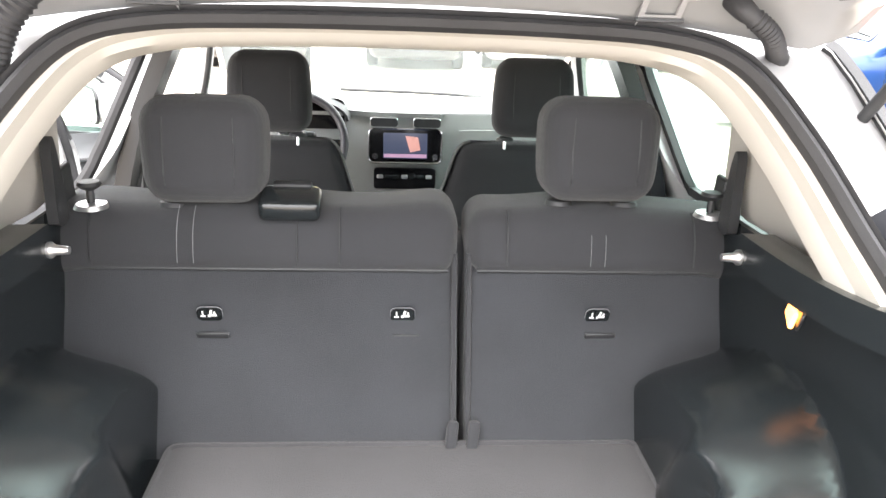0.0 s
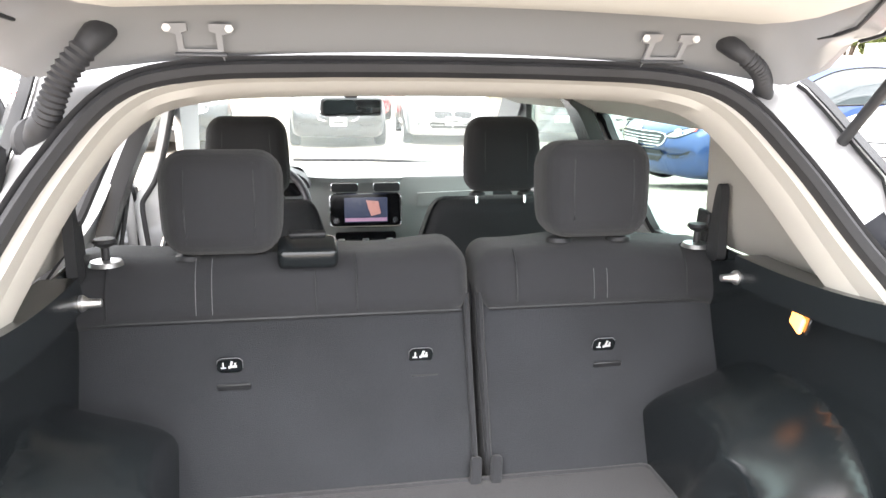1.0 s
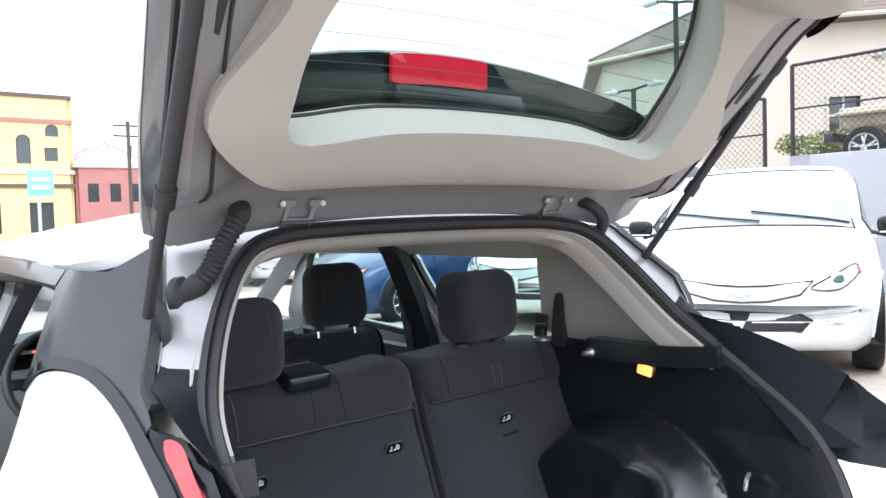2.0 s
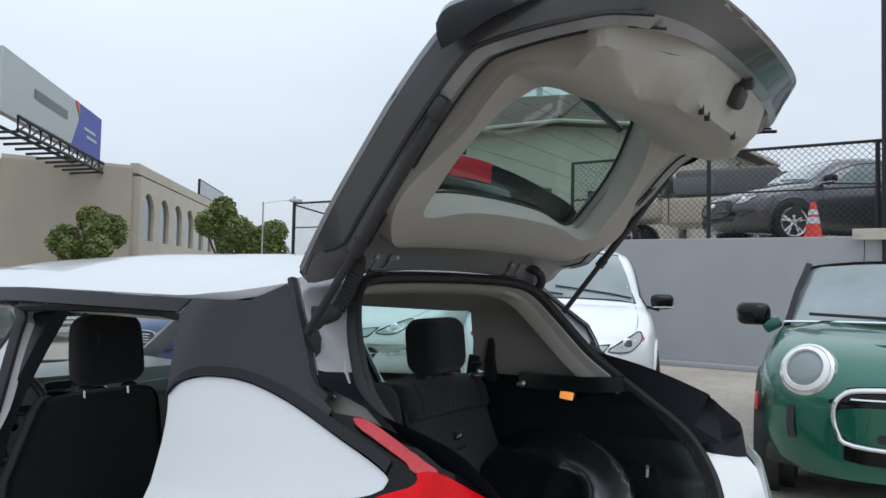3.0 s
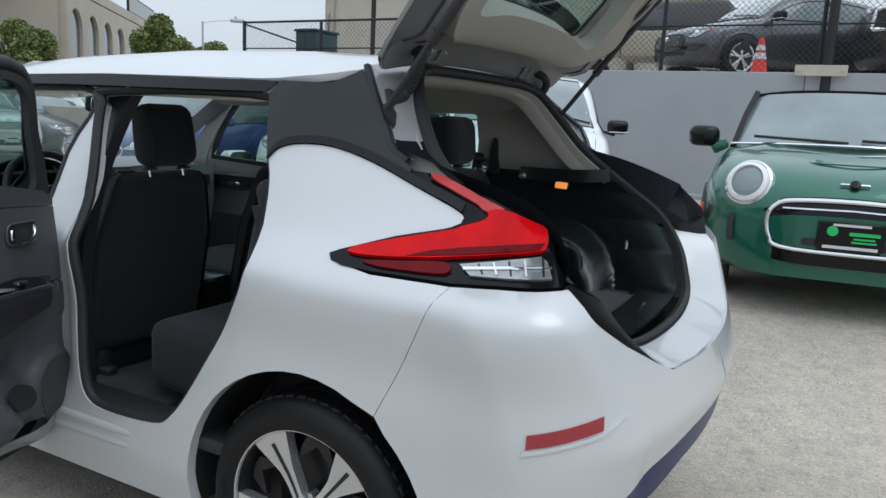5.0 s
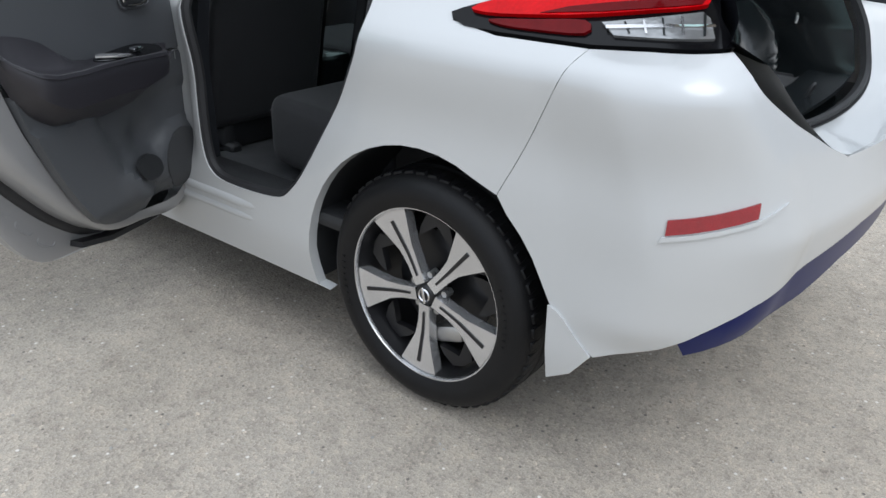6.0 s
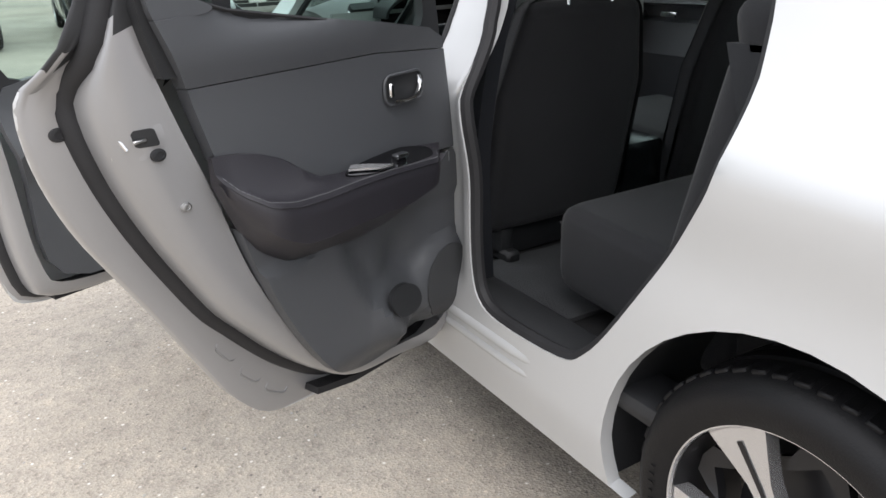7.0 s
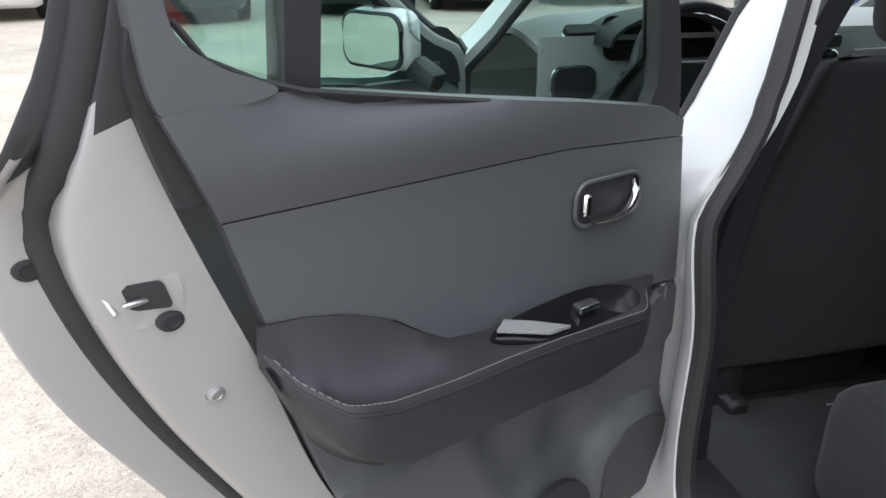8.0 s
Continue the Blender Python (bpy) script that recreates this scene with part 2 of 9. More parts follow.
M_PLANK = mat("weathered_board", (0.5, 0.46, 0.38), 0.8, 0, 0.15, 5, 0.4, 60)
M_DKGREEN = mat("dark_green_cabinet", (0.01, 0.045, 0.045), 0.5, 0, 0.15, 4)
M_REDHOUSE = mat("red_clapboard", (0.38, 0.17, 0.16), 0.85, 0, 0.15, 1.5, 0.4, 12)
M_YELLOWHOUSE = mat("yellow_stucco", (0.66, 0.53, 0.27), 0.9, 0, 0.1, 1.5, 0.4, 12)
M_SIGNGREY = mat("billboard_grey", (0.42, 0.46, 0.46), 0.6, 0, 0.03, 1)
M_SIGNBLUE = mat("billboard_blue", (0.07, 0.09, 0.36), 0.6, 0, 0.05, 1)
M_SIGNRED = mat("billboard_red", (0.7, 0.12, 0.14), 0.6, 0, 0.05, 1)


# geometry helpers
from mathutils.bvhtree import BVHTree
from mathutils.geometry import delaunay_2d_cdt


def part(name, bm, material, parent, label="", angle=38, flip=False):
    """Links a bmesh as one mesh under a thing or a part (None: top level)."""
    if flip:
        bmesh.ops.scale(bm, vec=(-1, 1, 1), verts=bm.verts)
        bmesh.ops.reverse_faces(bm, faces=bm.faces)
    me = bpy.data.meshes.new(name)
    bm.to_mesh(me)
    bm.free()
    for p in me.polygons:
        p.use_smooth = True
    me.set_sharp_from_angle(angle=radians(angle))
    for m in material if isinstance(material, (list, tuple)) else (material,):
        me.materials.append(m)
    ob = new(name, me)
    ob.parent = parent
    return tagged(ob, label)


def thing(name, label, category, m=None, group="", kind=""):
    ob = new(name)
    ob.empty_display_size = 0.2
    if m is not None:
        ob.matrix_basis = m
    return tagged(ob, label, category, group, kind)


def catmull(pts, n=6, closed=False):
    """A smooth curve through points of any dimension."""
    p = [np.array(q, float) for q in pts]
    out, k = [], len(p)
    for i in range(k if closed else k - 1):
        a, b, c, d = (p[(i + j) % k] if closed else p[min(max(i + j, 0), k - 1)] for j in (-1, 0, 1, 2))
        for j in range(n):
            t = j / n
            out.append(0.5 * (2 * b + (c - a) * t + (2 * a - 5 * b + 4 * c - d) * t * t + (3 * b - a - 3 * c + d) * t ** 3))
    if not closed:
        out.append(p[-1])
    return [tuple(q) for q in out]


def inside(poly, x, y):
    poly = np.asarray(poly)
    a, b = poly, np.roll(poly, -1, 0)
    hit = np.zeros(len(x), bool)
    for (x0, y0), (x1, y1) in zip(a, b):
        if y0 == y1:
            continue
        c = ((y0 > y) != (y1 > y)) & (x < (x1 - x0) * (y - y0) / (y1 - y0) + x0)
        hit ^= c
    return hit


def dense(poly, step):
    out = []
    for a, b in zip(poly, poly[1:] + poly[:1]):
        k = max(1, int(math.dist(a, b) / step))
        out += [(a[0] + (b[0] - a[0]) * i / k, a[1] + (b[1] - a[1]) * i / k) for i in range(k)]
    return out


def panel(outline, mapper, thick=0.01, step=0.03, holes=(), bm=None):
    """A sheet with thickness: a flat outline (with holes) laid on a curved surface, mapper(u, v, offset)."""
    loops = [dense(list(map(tuple, o)), step) for o in (outline, *holes)]
    pts, edges = [], []
    for lo in loops:
        k = len(pts)
        pts += lo
        edges += [(k + i, k + (i + 1) % len(lo)) for i in range(len(lo))]
    bound = np.array(pts)
    u0, v0 = bound.min(0)
    u1, v1 = bound.max(0)
    gu, gv = np.meshgrid(np.arange(u0 + step / 2, u1, step), np.arange(v0 + step / 2, v1, step))
    gu, gv = gu.ravel(), gv.ravel()
    if len(gu):
        keep = inside(loops[0], gu, gv)
        for h in loops[1:]:
            keep &= ~inside(h, gu, gv)
        gu, gv = gu[keep], gv[keep]
        if len(gu):
            far = np.array([((bound[:, 0] - a) ** 2 + (bound[:, 1] - b) ** 2).min() for a, b in zip(gu, gv)]) > (0.45 * step) ** 2
            pts += list(zip(gu[far], gv[far]))
    res = delaunay_2d_cdt([Vector(p) for p in pts], edges, [], 0, 1e-6)
    vs, tris = res[0], [f for f in res[2] if len(f) == 3]
    c = np.array([[sum(vs[i][0] for i in f) / 3, sum(vs[i][1] for i in f) / 3] for f in tris])
    ok = inside(loops[0], c[:, 0], c[:, 1])
    for h in loops[1:]:
        ok &= ~inside(h, c[:, 0], c[:, 1])
    tris = [f for f, o in zip(tris, ok) if o]
    bm = bm or bmesh.new()
    top = [bm.verts.new(mapper(v[0], v[1], 0.0)) for v in vs]
    low = [bm.verts.new(mapper(v[0], v[1], -thick)) for v in vs]
    count = {}
    for f in tris:
        try:
            bm.faces.new([top[i] for i in f])
            bm.faces.new([low[i] for i in reversed(f)])
        except ValueError:
            continue
        for a, b in ((f[0], f[1]), (f[1], f[2]), (f[2], f[0])):
            count[(a, b)] = 1
    for a, b in list(count):
        if (b, a) not in count:
            bm.faces.new((top[b], top[a], low[a], low[b]))
    bmesh.ops.delete(bm, geom=[v for v in bm.verts if not v.link_faces], context="VERTS")
    bmesh.ops.recalc_face_normals(bm, faces=bm.faces)
    return bm


def plate(outline, m, thick=0.01, step=0.05, holes=()):
    """A flat plate: outline in the local x, z plane of the pose m, thickness along local y."""
    return panel(outline, lambda u, v, o: m @ Vector((u, o, v)), thick, step, holes)


def rbox(sx, sy, sz, r=0.01, seg=3, m=None, bm=None):
    b = bmesh.new()
    bmesh.ops.create_cube(b, size=1.0)
    bmesh.ops.scale(b, vec=(sx, sy, sz), verts=b.verts)
    if r:
        bmesh.ops.bevel(b, geom=list(b.edges), offset=min(r, 0.49 * min(sx, sy, sz)), segments=seg, affect="EDGES", profile=0.5)
    if m is not None:
        bmesh.ops.transform(b, matrix=m, verts=b.verts)
    return join(bm, b)


def join(bm, b):
    if bm is None:
        return b
    me = bpy.data.meshes.new("tmp")
    b.to_mesh(me)
    b.free()
    bm.from_mesh(me)
    bpy.data.meshes.remove(me)
    return bm


def finer(bm, cuts=3):
    bmesh.ops.subdivide_edges(bm, edges=list(bm.edges), cuts=cuts, use_grid_fill=True)
    return bm


def deform(bm, f):
    for v in bm.verts:
        v.co = f(v.co)
    return bm


def lathe(profile, n=32, m=None, bm=None, close=False):
    """Turned round the local z axis: (radius, height) pairs."""
    b = bmesh.new()
    rings = []
    for r, h in profile:
        if r < 1e-6:
            rings.append([b.verts.new((0, 0, h))])
        else:
            rings.append([b.verts.new((r * math.cos(2 * math.pi * i / n), r * math.sin(2 * math.pi * i / n), h)) for i in range(n)])
    pairs = list(zip(rings, rings[1:])) + ([(rings[-1], rings[0])] if close else [])
    for a, c in pairs:
        for i in range(n):
            j = (i + 1) % n
            q = [a[i % len(a)], a[j % len(a)], c[j % len(c)], c[i % len(c)]]
            q = [v for k, v in enumerate(q) if v not in q[:k]]
            if len(q) > 2:
                b.faces.new(q)
    bmesh.ops.recalc_face_normals(b, faces=b.faces)
    if m is not None:
        bmesh.ops.transform(b, matrix=m, verts=b.verts)
    return join(bm, b)


def sweep(path, section, closed=False, up=(0, 0, 1), bm=None):
    """A section (2D points: aside, up) carried along a 3D path."""
    b = bmesh.new()
    p = [Vector(q) for q in path]
    k, rings = len(p), []
    for i, q in enumerate(p):
        d = (p[(i + 1) % k] - p[i - 1]) if closed else (p[min(i + 1, k - 1)] - p[max(i - 1, 0)])
        d.normalize()
        side = d.cross(Vector(up(q) if callable(up) else up))
        if side.length < 1e-4:
            side = d.cross(Vector((1, 0, 0)))
        side.normalize()
        u = side.cross(d)
        rings.append([b.verts.new(q + side * a + u * c) for a, c in section])
    n = len(section)
    for r, s in list(zip(rings, rings[1:])) + ([(rings[-1], rings[0])] if closed else []):
        for i in range(n):
            b.faces.new((r[i], r[(i + 1) % n], s[(i + 1) % n], s[i]))
    if not closed:
        b.faces.new(rings[0])
        b.faces.new(rings[-1])
    bmesh.ops.recalc_face_normals(b, faces=b.faces)
    return join(bm, b)


def circle(r, n=8, squash=1.0):
    return [(r * math.cos(2 * math.pi * i / n), squash * r * math.sin(2 * math.pi * i / n)) for i in range(n)]


def tube(path, r, n=8, closed=False, bm=None):
    return sweep(path, circle(r, n), closed, bm=bm)


def loft(rings, cap=True, bm=None, wrap=True):
    b = bmesh.new()
    vs = [[b.verts.new(q) for q in r] for r in rings]
    n = len(vs[0])
    for r, s in zip(vs, vs[1:]):
        for i in range(n if wrap else n - 1):
            b.faces.new((r[i], r[(i + 1) % n], s[(i + 1) % n], s[i]))
    if cap and wrap:
        b.faces.new(vs[0])
        b.faces.new(vs[-1])
    bmesh.ops.recalc_face_normals(b, faces=b.faces)
    return join(bm, b)


def grid(nu, nv, f, thick=None):
    """A sheet f(u, v), u and v from 0 to 1."""
    b = bmesh.new()
    vs = [[b.verts.new(f(i / nu, j / nv)) for j in range(nv + 1)] for i in range(nu + 1)]
    for i in range(nu):
        for j in range(nv):
            b.faces.new((vs[i][j], vs[i + 1][j], vs[i + 1][j + 1], vs[i][j + 1]))
    bmesh.ops.recalc_face_normals(b, faces=b.faces)
    if thick:
        bmesh.ops.solidify(b, geom=b.faces[:], thickness=thick)
    return b


def rrect(w, h, r, n=4, cx=0.0, cy=0.0):
    out = []
    for k, (sx, sy) in enumerate(((1, 1), (-1, 1), (-1, -1), (1, -1))):
        for i in range(n + 1):
            a = math.pi / 2 * (k + i / n)
            out.append((cx + sx * (w / 2 - r) + r * math.cos(a), cy + sy * (h / 2 - r) + r * math.sin(a)))
    return out


def smooth(a, b, x):
    t = min(1, max(0, (x - a) / (b - a)))
    return t * t * (3 - 2 * t)


# ---- ground and the upper lot ----
def lot(x, y):
    """Height of the lot: level round the car, rising towards the retaining wall."""
    return 0.3 * smooth(0.95, 3.6, x) * (1 - smooth(5.5, 9.0, y)) + 0.05 * smooth(4.0, 9.0, x) * (1 - smooth(5.5, 9.0, y))


def spread(lo, hi, near, n):
    t = np.linspace(-1, 1, n)
    return np.where(t < 0, -abs(lo) * (np.abs(t) * near + (1 - near) * np.abs(t) ** 4), hi * (np.abs(t) * near + (1 - near) * np.abs(t) ** 4))


gx, gy = spread(-400, 400, 0.03, 141), spread(-400, 400, 0.035, 141)
gbm = bmesh.new()
gv = [[gbm.verts.new((x, y, lot(x, y))) for y in gy] for x in gx]
for i in range(len(gx) - 1):
    for j in range(len(gy) - 1):
        gbm.faces.new((gv[i][j], gv[i + 1][j], gv[i + 1][j + 1], gv[i][j + 1]))
ground = part("ground", gbm, M_ASPHALT, None, "worn grey asphalt lot with pale aggregate showing")
tagged(ground, "", "ground", "", "structure")
# loose stone chips on the asphalt
rng = random.Random(5)
cb = bmesh.new()
for i in range(900):
    x, y = rng.uniform(-3.6, 2.0), rng.uniform(-1.9, 4.2)
    if -0.95 < x < 0.95 and y > -0.75:
        continue
    r = rng.uniform(0.0015, 0.005)
    b = bmesh.new()
    bmesh.ops.create_icosphere(b, subdivisions=1, radius=r)
    bmesh.ops.transform(b, matrix=pose(x, y, lot(x, y) + r * 0.2, 0, 0, rng.uniform(0, 360)) @ Matrix.Diagonal((1.3, 1, 0.6, 1)), verts=b.verts)
    cb = join(cb, b)
M_CHIP = mat("pale_stone_chip", (0.4, 0.385, 0.36), 0.8, 0, 0.4, 5)
tagged(part("stone_chips", cb, M_CHIP, None, "small pale stone chips lying on the asphalt"), "", "stones", "", "stuff")

WALL_X, DECK = 9.3, 2.2
tagged(part("retaining_wall", join(rbox(0.3, 34, 2.0, 0.01, 1, pose(WALL_X + 0.15, -13.2, 1.2)), rbox(14, 0.3, 2.0, 0.01, 1, pose(WALL_X + 7.0, 3.66, 1.2))), M_CONCRETE, None, "smooth grey painted concrete retaining wall"), "", "wall", "", "structure")
tagged(part("upper_lot", rbox(90, 33.6, 0.3, 0, 1, pose(WALL_X + 45.15, -13.2, DECK - 0.17)), M_ASPHALT, None, "raised asphalt parking deck behind the wall"), "", "ground", "", "structure")
tagged(part("side_yard", rbox(90, 19, 1.2, 0.02, 1, pose(WALL_X + 45.35, 13.35, 0.6)), M_ASPHALT, None, "raised paved yard beside the deck"), "", "ground", "", "structure")
tagged(part("garden_wall", rbox(0.35, 6.8, 0.9, 0.01, 1, pose(WALL_X + 0.17, 7.25, 1.55)), M_CONCRETE, None, "low grey concrete wall under the fence"), "", "wall", "", "structure")
tagged(part("wall_curb", rbox(0.12, 34, 0.09, 0.02, 2, pose(WALL_X - 0.06, -13.2, 0.38)), M_CONCRETE, None, "low concrete curb along the wall foot"), "", "curb", "", "structure")


def fence(y0, y1, x, z0, h, posts, group="chain-link fence on the wall"):
    f = thing("chain_link_fence", "black chain-link fence on steel posts", "fence", pose(x, y0, z0), group)
    length = abs(y1 - y0)
    s = 1 if y1 > y0 else -1
    for i in range(posts):
        part("post", tube([(0, s * length * i / (posts - 1), 0), (0, s * length * i / (posts - 1), h)], 0.03, 8), M_IRON, f)
    part("top_rail", tube([(0, 0, h), (0, s * length, h)], 0.022, 8), M_IRON, f)
    part("mid_rail", tube([(0, 0, h * 0.52), (0, s * length, h * 0.52)], 0.014, 6), M_IRON, f)
    # the woven wires, as thin flat strips both ways
    b, p, w = bmesh.new(), 0.085, 0.0042
    for k in range(int((length + h) / p) + 1):
        for d in (1, -1):
            a0 = k * p - (h if d > 0 else 0)
            a, zb = a0, 0.0
            e, zt = a0 + d * h, h
            if d < 0:
                a, e = k * p, k * p - h
            lo, hi = sorted((a, e))
            if hi <= 0 or lo >= length:
                continue
            def at(y):
                return (y - a) / (e - a) * h
            ya, yb = max(lo, 0), min(hi, length)
            off = 0.003 * d
            q = [(off, s * ya, at(ya) - w), (off, s * yb, at(yb) - w), (off, s * yb, at(yb) + w), (off, s * ya, at(ya) + w)]
            b.faces.new([b.verts.new(c) for c in q])
    tagged(part("mesh", b, M_WIRE, f), "", "", "", "stuff")
    return f


fence(3.8, -9.0, WALL_X + 0.1, DECK, 1.25, 7)
fence(10.0, 4.2, WALL_X + 0.1, 2.0, 1.05, 4)
fence_end = thing("chain_link_fence", "black fence return with a diagonal steel brace", "fence", pose(WALL_X + 0.1, 10.0, 2.0), "chain-link fence on the wall")
part("post", tube([(0, 0, 0), (0, 0, 1.08)], 0.035, 8), M_IRON, fence_end)
part("brace", tube([(0, 0, 1.02), (6.0, -0.5, 0.2)], 0.018, 6), M_IRON, fence_end)


# ---- the white hatchback: body shell ----
Z_T = (0.15, 0.3, 0.45, 0.65, 0.8, 0.95, 1.05, 1.11, 1.155, 1.21, 1.267, 1.36, 1.494, 1.6)
YE_T = (-0.60, -0.68, -0.765, -0.80, -0.745, -0.68, -0.60, -0.54, -0.44, -0.22, -0.10, -0.04, 0.06, 0.12)
R_T = (0.25, 0.28, 0.30, 0.30, 0.22, 0.12, 0.08, 0.05, 0.03, 0.03, 0.03, 0.03, 0.03, 0.03)


def half(y, z):
    """Half-width of the body side."""
    g = 0.09 * smooth(0.93, 1.12, z) + 0.42 * max(0, z - 1.1)
    k = 1 + 1.8 * min(max(0.2 - y, 0), 0.56)
    tuck = 0.25 * max(0, 0.35 - z) ** 1.2
    front = 0.5 * max(0, y - 2.9) ** 2
    crease = 0.012 * smooth(1.03, 0.945, z) * smooth(0.72, 0.90, z) - 0.010 * math.exp(-((z - 0.80) / 0.09) ** 2) * smooth(1.6, 0.2, y)
    return 0.89 - g * k - tuck - front + crease * smooth(1.05, 0.9, z)


def plan(s, z):
    """Left body side and tail, unrolled: s is y along the side, then runs on round the corner to the middle of the tail."""
    ye, r = np.interp(z, Z_T, YE_T), np.interp(z, Z_T, R_T)
    y1 = ye + r
    if s >= y1:
        return -half(s, z), s
    cx, a = half(y1, z) - r, (y1 - s) / r
    if a < math.pi / 2:
        return -(cx + r * math.cos(a)), y1 - r * math.sin(a)
    x = cx - (y1 - s - r * math.pi / 2)
    return -x, ye - 0.07 * (1 - (x / cx) ** 2) * smooth(1.1, 0.9, z)


def rear_s(x, z):
    """The unrolled place of the point x metres aside of the middle of the tail."""
    ye, r = np.interp(z, Z_T, YE_T), np.interp(z, Z_T, R_T)
    return ye + r - r * math.pi / 2 - (half(ye + r, z) - r - abs(x))


def fold(s, z):
    """The soft upright edge at the corner of the bumper, where the side turns into the tail."""
    if not 0.38 < z < 1.0 or not -0.8 < s < -0.3:
        return 0.0
    sc = float(np.interp(z, (0.40, 0.58, 0.69, 0.80, 0.88, 0.957), (-0.554, -0.588, -0.566, -0.528, -0.499, -0.451)))
    d = math.sqrt((s - sc) ** 2 + 0.00008) - 0.009
    return 0.019 * max(0.0, 1 - d / 0.17) ** 1.15 * smooth(0.38, 0.47, z) * smooth(1.0, 0.94, z)


def skin(s, z, o=0.0):
    x, y = plan(s, z)
    o += fold(s, z)
    if o:
        xa, ya = plan(s + 0.004, z)
        xb, yb = plan(s, z + 0.004)
        n = Vector((xa - x, ya - y, 0)).cross(Vector((xb - x, yb - y, 0.004)))
        n.normalize()
        if n.x * x + n.y * (y - 0.6) < 0:
            n = -n
        return Vector((x, y, z)) + n * o
    return Vector((x, y, z))


def lifted(d):
    return lambda u, v, o: skin(u, v, o + d)


def both(name, outline, material, parent, label="", d=0.0, thick=0.012, step=0.035, holes=()):
    """A body panel on the left and its mirror image on the right."""
    return [part(name, panel(outline, lifted(d), thick, step, holes), material, parent, label, flip=f) for f in (False, True)]


car = thing("hatchback_car", "white electric hatchback with its tailgate and two side doors open", "car")

ARCH = [(0.392 * math.cos(radians(a)), 0.324 + 0.395 * math.sin(radians(a))) for a in range(-14, 199, 8)]
Q_TOP = catmull([(0.232, 1.225), (0.205, 1.255), (0.15, 1.27), (0.06, 1.266), (-0.05, 1.236), (-0.19, 1.182), (-0.30, 1.142), (-0.333, 1.123), (-0.328, 1.104)], 4)
R_OPEN = [(0.29, 1.40), (0.245, 1.26), (0.205, 1.17), (0.178, 1.03), (0.18, 0.93), (0.23, 0.83), (0.36, 0.62), (0.45, 0.505), (0.53, 0.462), (0.74, 0.452), (0.822, 0.48), (0.848, 0.56), (0.852, 0.70), (0.857, 0.84), (0.873, 0.97), (0.902, 1.08), (0.942, 1.20), (0.978, 1.30), (0.992, 1.36), (0.972, 1.40)]
R_HOLE = catmull(R_OPEN, 4, True)
F_HOLE = catmull([(1.06, 1.40), (1.09, 1.2), (1.09, 0.9), (1.08, 0.55), (1.15, 0.46), (1.7, 0.45), (2.05, 0.47), (2.14, 0.6), (2.14, 0.9), (2.12, 1.0), (1.95, 1.2), (1.72, 1.38), (1.6, 1.42)], 4, True)
side_outline = Q_TOP + [(-0.14, 1.057), (-0.043, 1.023)] + [(-0.055, 1.006), (-0.176, 0.99), (-0.385, 0.99), (-0.222, 0.664)] + \
    [p for p in reversed(ARCH) if p[0] > -0.205] + [(0.332, 0.226), (0.6, 0.228), (1.2, 0.225), (2.3, 0.225)] + \
    [(2.3, 1.0), (2.1, 1.17), (1.86, 1.36), (1.7, 1.425), (1.0, 1.438), (0.5, 1.436), (0.262, 1.43)]
# the pillar between the doors is set back behind the door skins
for flip in (False, True):
    part("body_side", panel(side_outline, lambda u, v, o: skin(u, v, o - 0.03 * smooth(0.87, 0.93, u) * smooth(1.16, 1.10, u) * smooth(0.44, 0.56, v)), 0.03, 0.022, (R_HOLE, F_HOLE)), M_WHITE, car, "pearl white side panel with the door openings", flip=flip)
# the seam between side and bumper is an open joint
bumper_outline = [(-0.3868, 0.990), (-0.5, 0.999), (-0.6, 1.005), (-0.652, 1.007), (-0.733, 0.970), (-0.81, 0.921), (-0.90, 0.868), (rear_s(0.50, 0.80), 0.80), (rear_s(0.42, 0.768), 0.768), (rear_s(0.2, 0.757), 0.757), (rear_s(0, 0.757), 0.757),
                  (rear_s(0, 0.60), 0.60), (rear_s(0.3, 0.59), 0.59), (rear_s(0.55, 0.56), 0.56), (rear_s(0.72, 0.51), 0.51), (-0.70, 0.46), (-0.62, 0.415), (-0.53, 0.38), (-0.49, 0.36), (-0.376, 0.455)] + [p for p in ARCH if p[0] < -0.235 and p[1] > 0.46][::-1] + [(-0.2238, 0.664)]
bumper_l, bumper_r = both("rear_bumper", bumper_outline, M_WHITE, car, "pearl white rear bumper skin", thick=0.02, step=0.018)
both("bumper_flap", [(-0.376, 0.452), (-0.40, 0.445), (-0.42, 0.43), (-0.485, 0.362), (-0.44, 0.30), (-0.382, 0.262)], M_WHITE, car, "white mud flap behind the rear wheel", 0.006, 0.015)
both("diffuser", [(-0.66, 0.425), (-0.70, 0.45), (rear_s(0.72, 0.50), 0.50), (rear_s(0.55, 0.55), 0.55), (rear_s(0.3, 0.58), 0.58), (rear_s(0, 0.59), 0.59), (rear_s(0, 0.50), 0.50), (rear_s(0.3, 0.49), 0.49), (rear_s(0.6, 0.425), 0.425), (-0.68, 0.385)], M_BLUE, car, "dark blue lower bumper trim", -0.006, 0.012)
both("lower_valance", [(-0.58, 0.39), (rear_s(0.6, 0.46), 0.46), (rear_s(0.3, 0.53), 0.53), (rear_s(0, 0.54), 0.54), (rear_s(0, 0.42), 0.42), (rear_s(0.5, 0.385), 0.385)], M_BLACK, car, "black underbody valance", -0.035, 0.01)
both("reflector", [(-0.60, 0.712), (rear_s(0.775, 0.735) - 0.0, 0.745), (rear_s(0.775, 0.735), 0.715), (-0.60, 0.682)], M_REFLECTOR, car, "red bumper reflector", 0.004, 0.012)
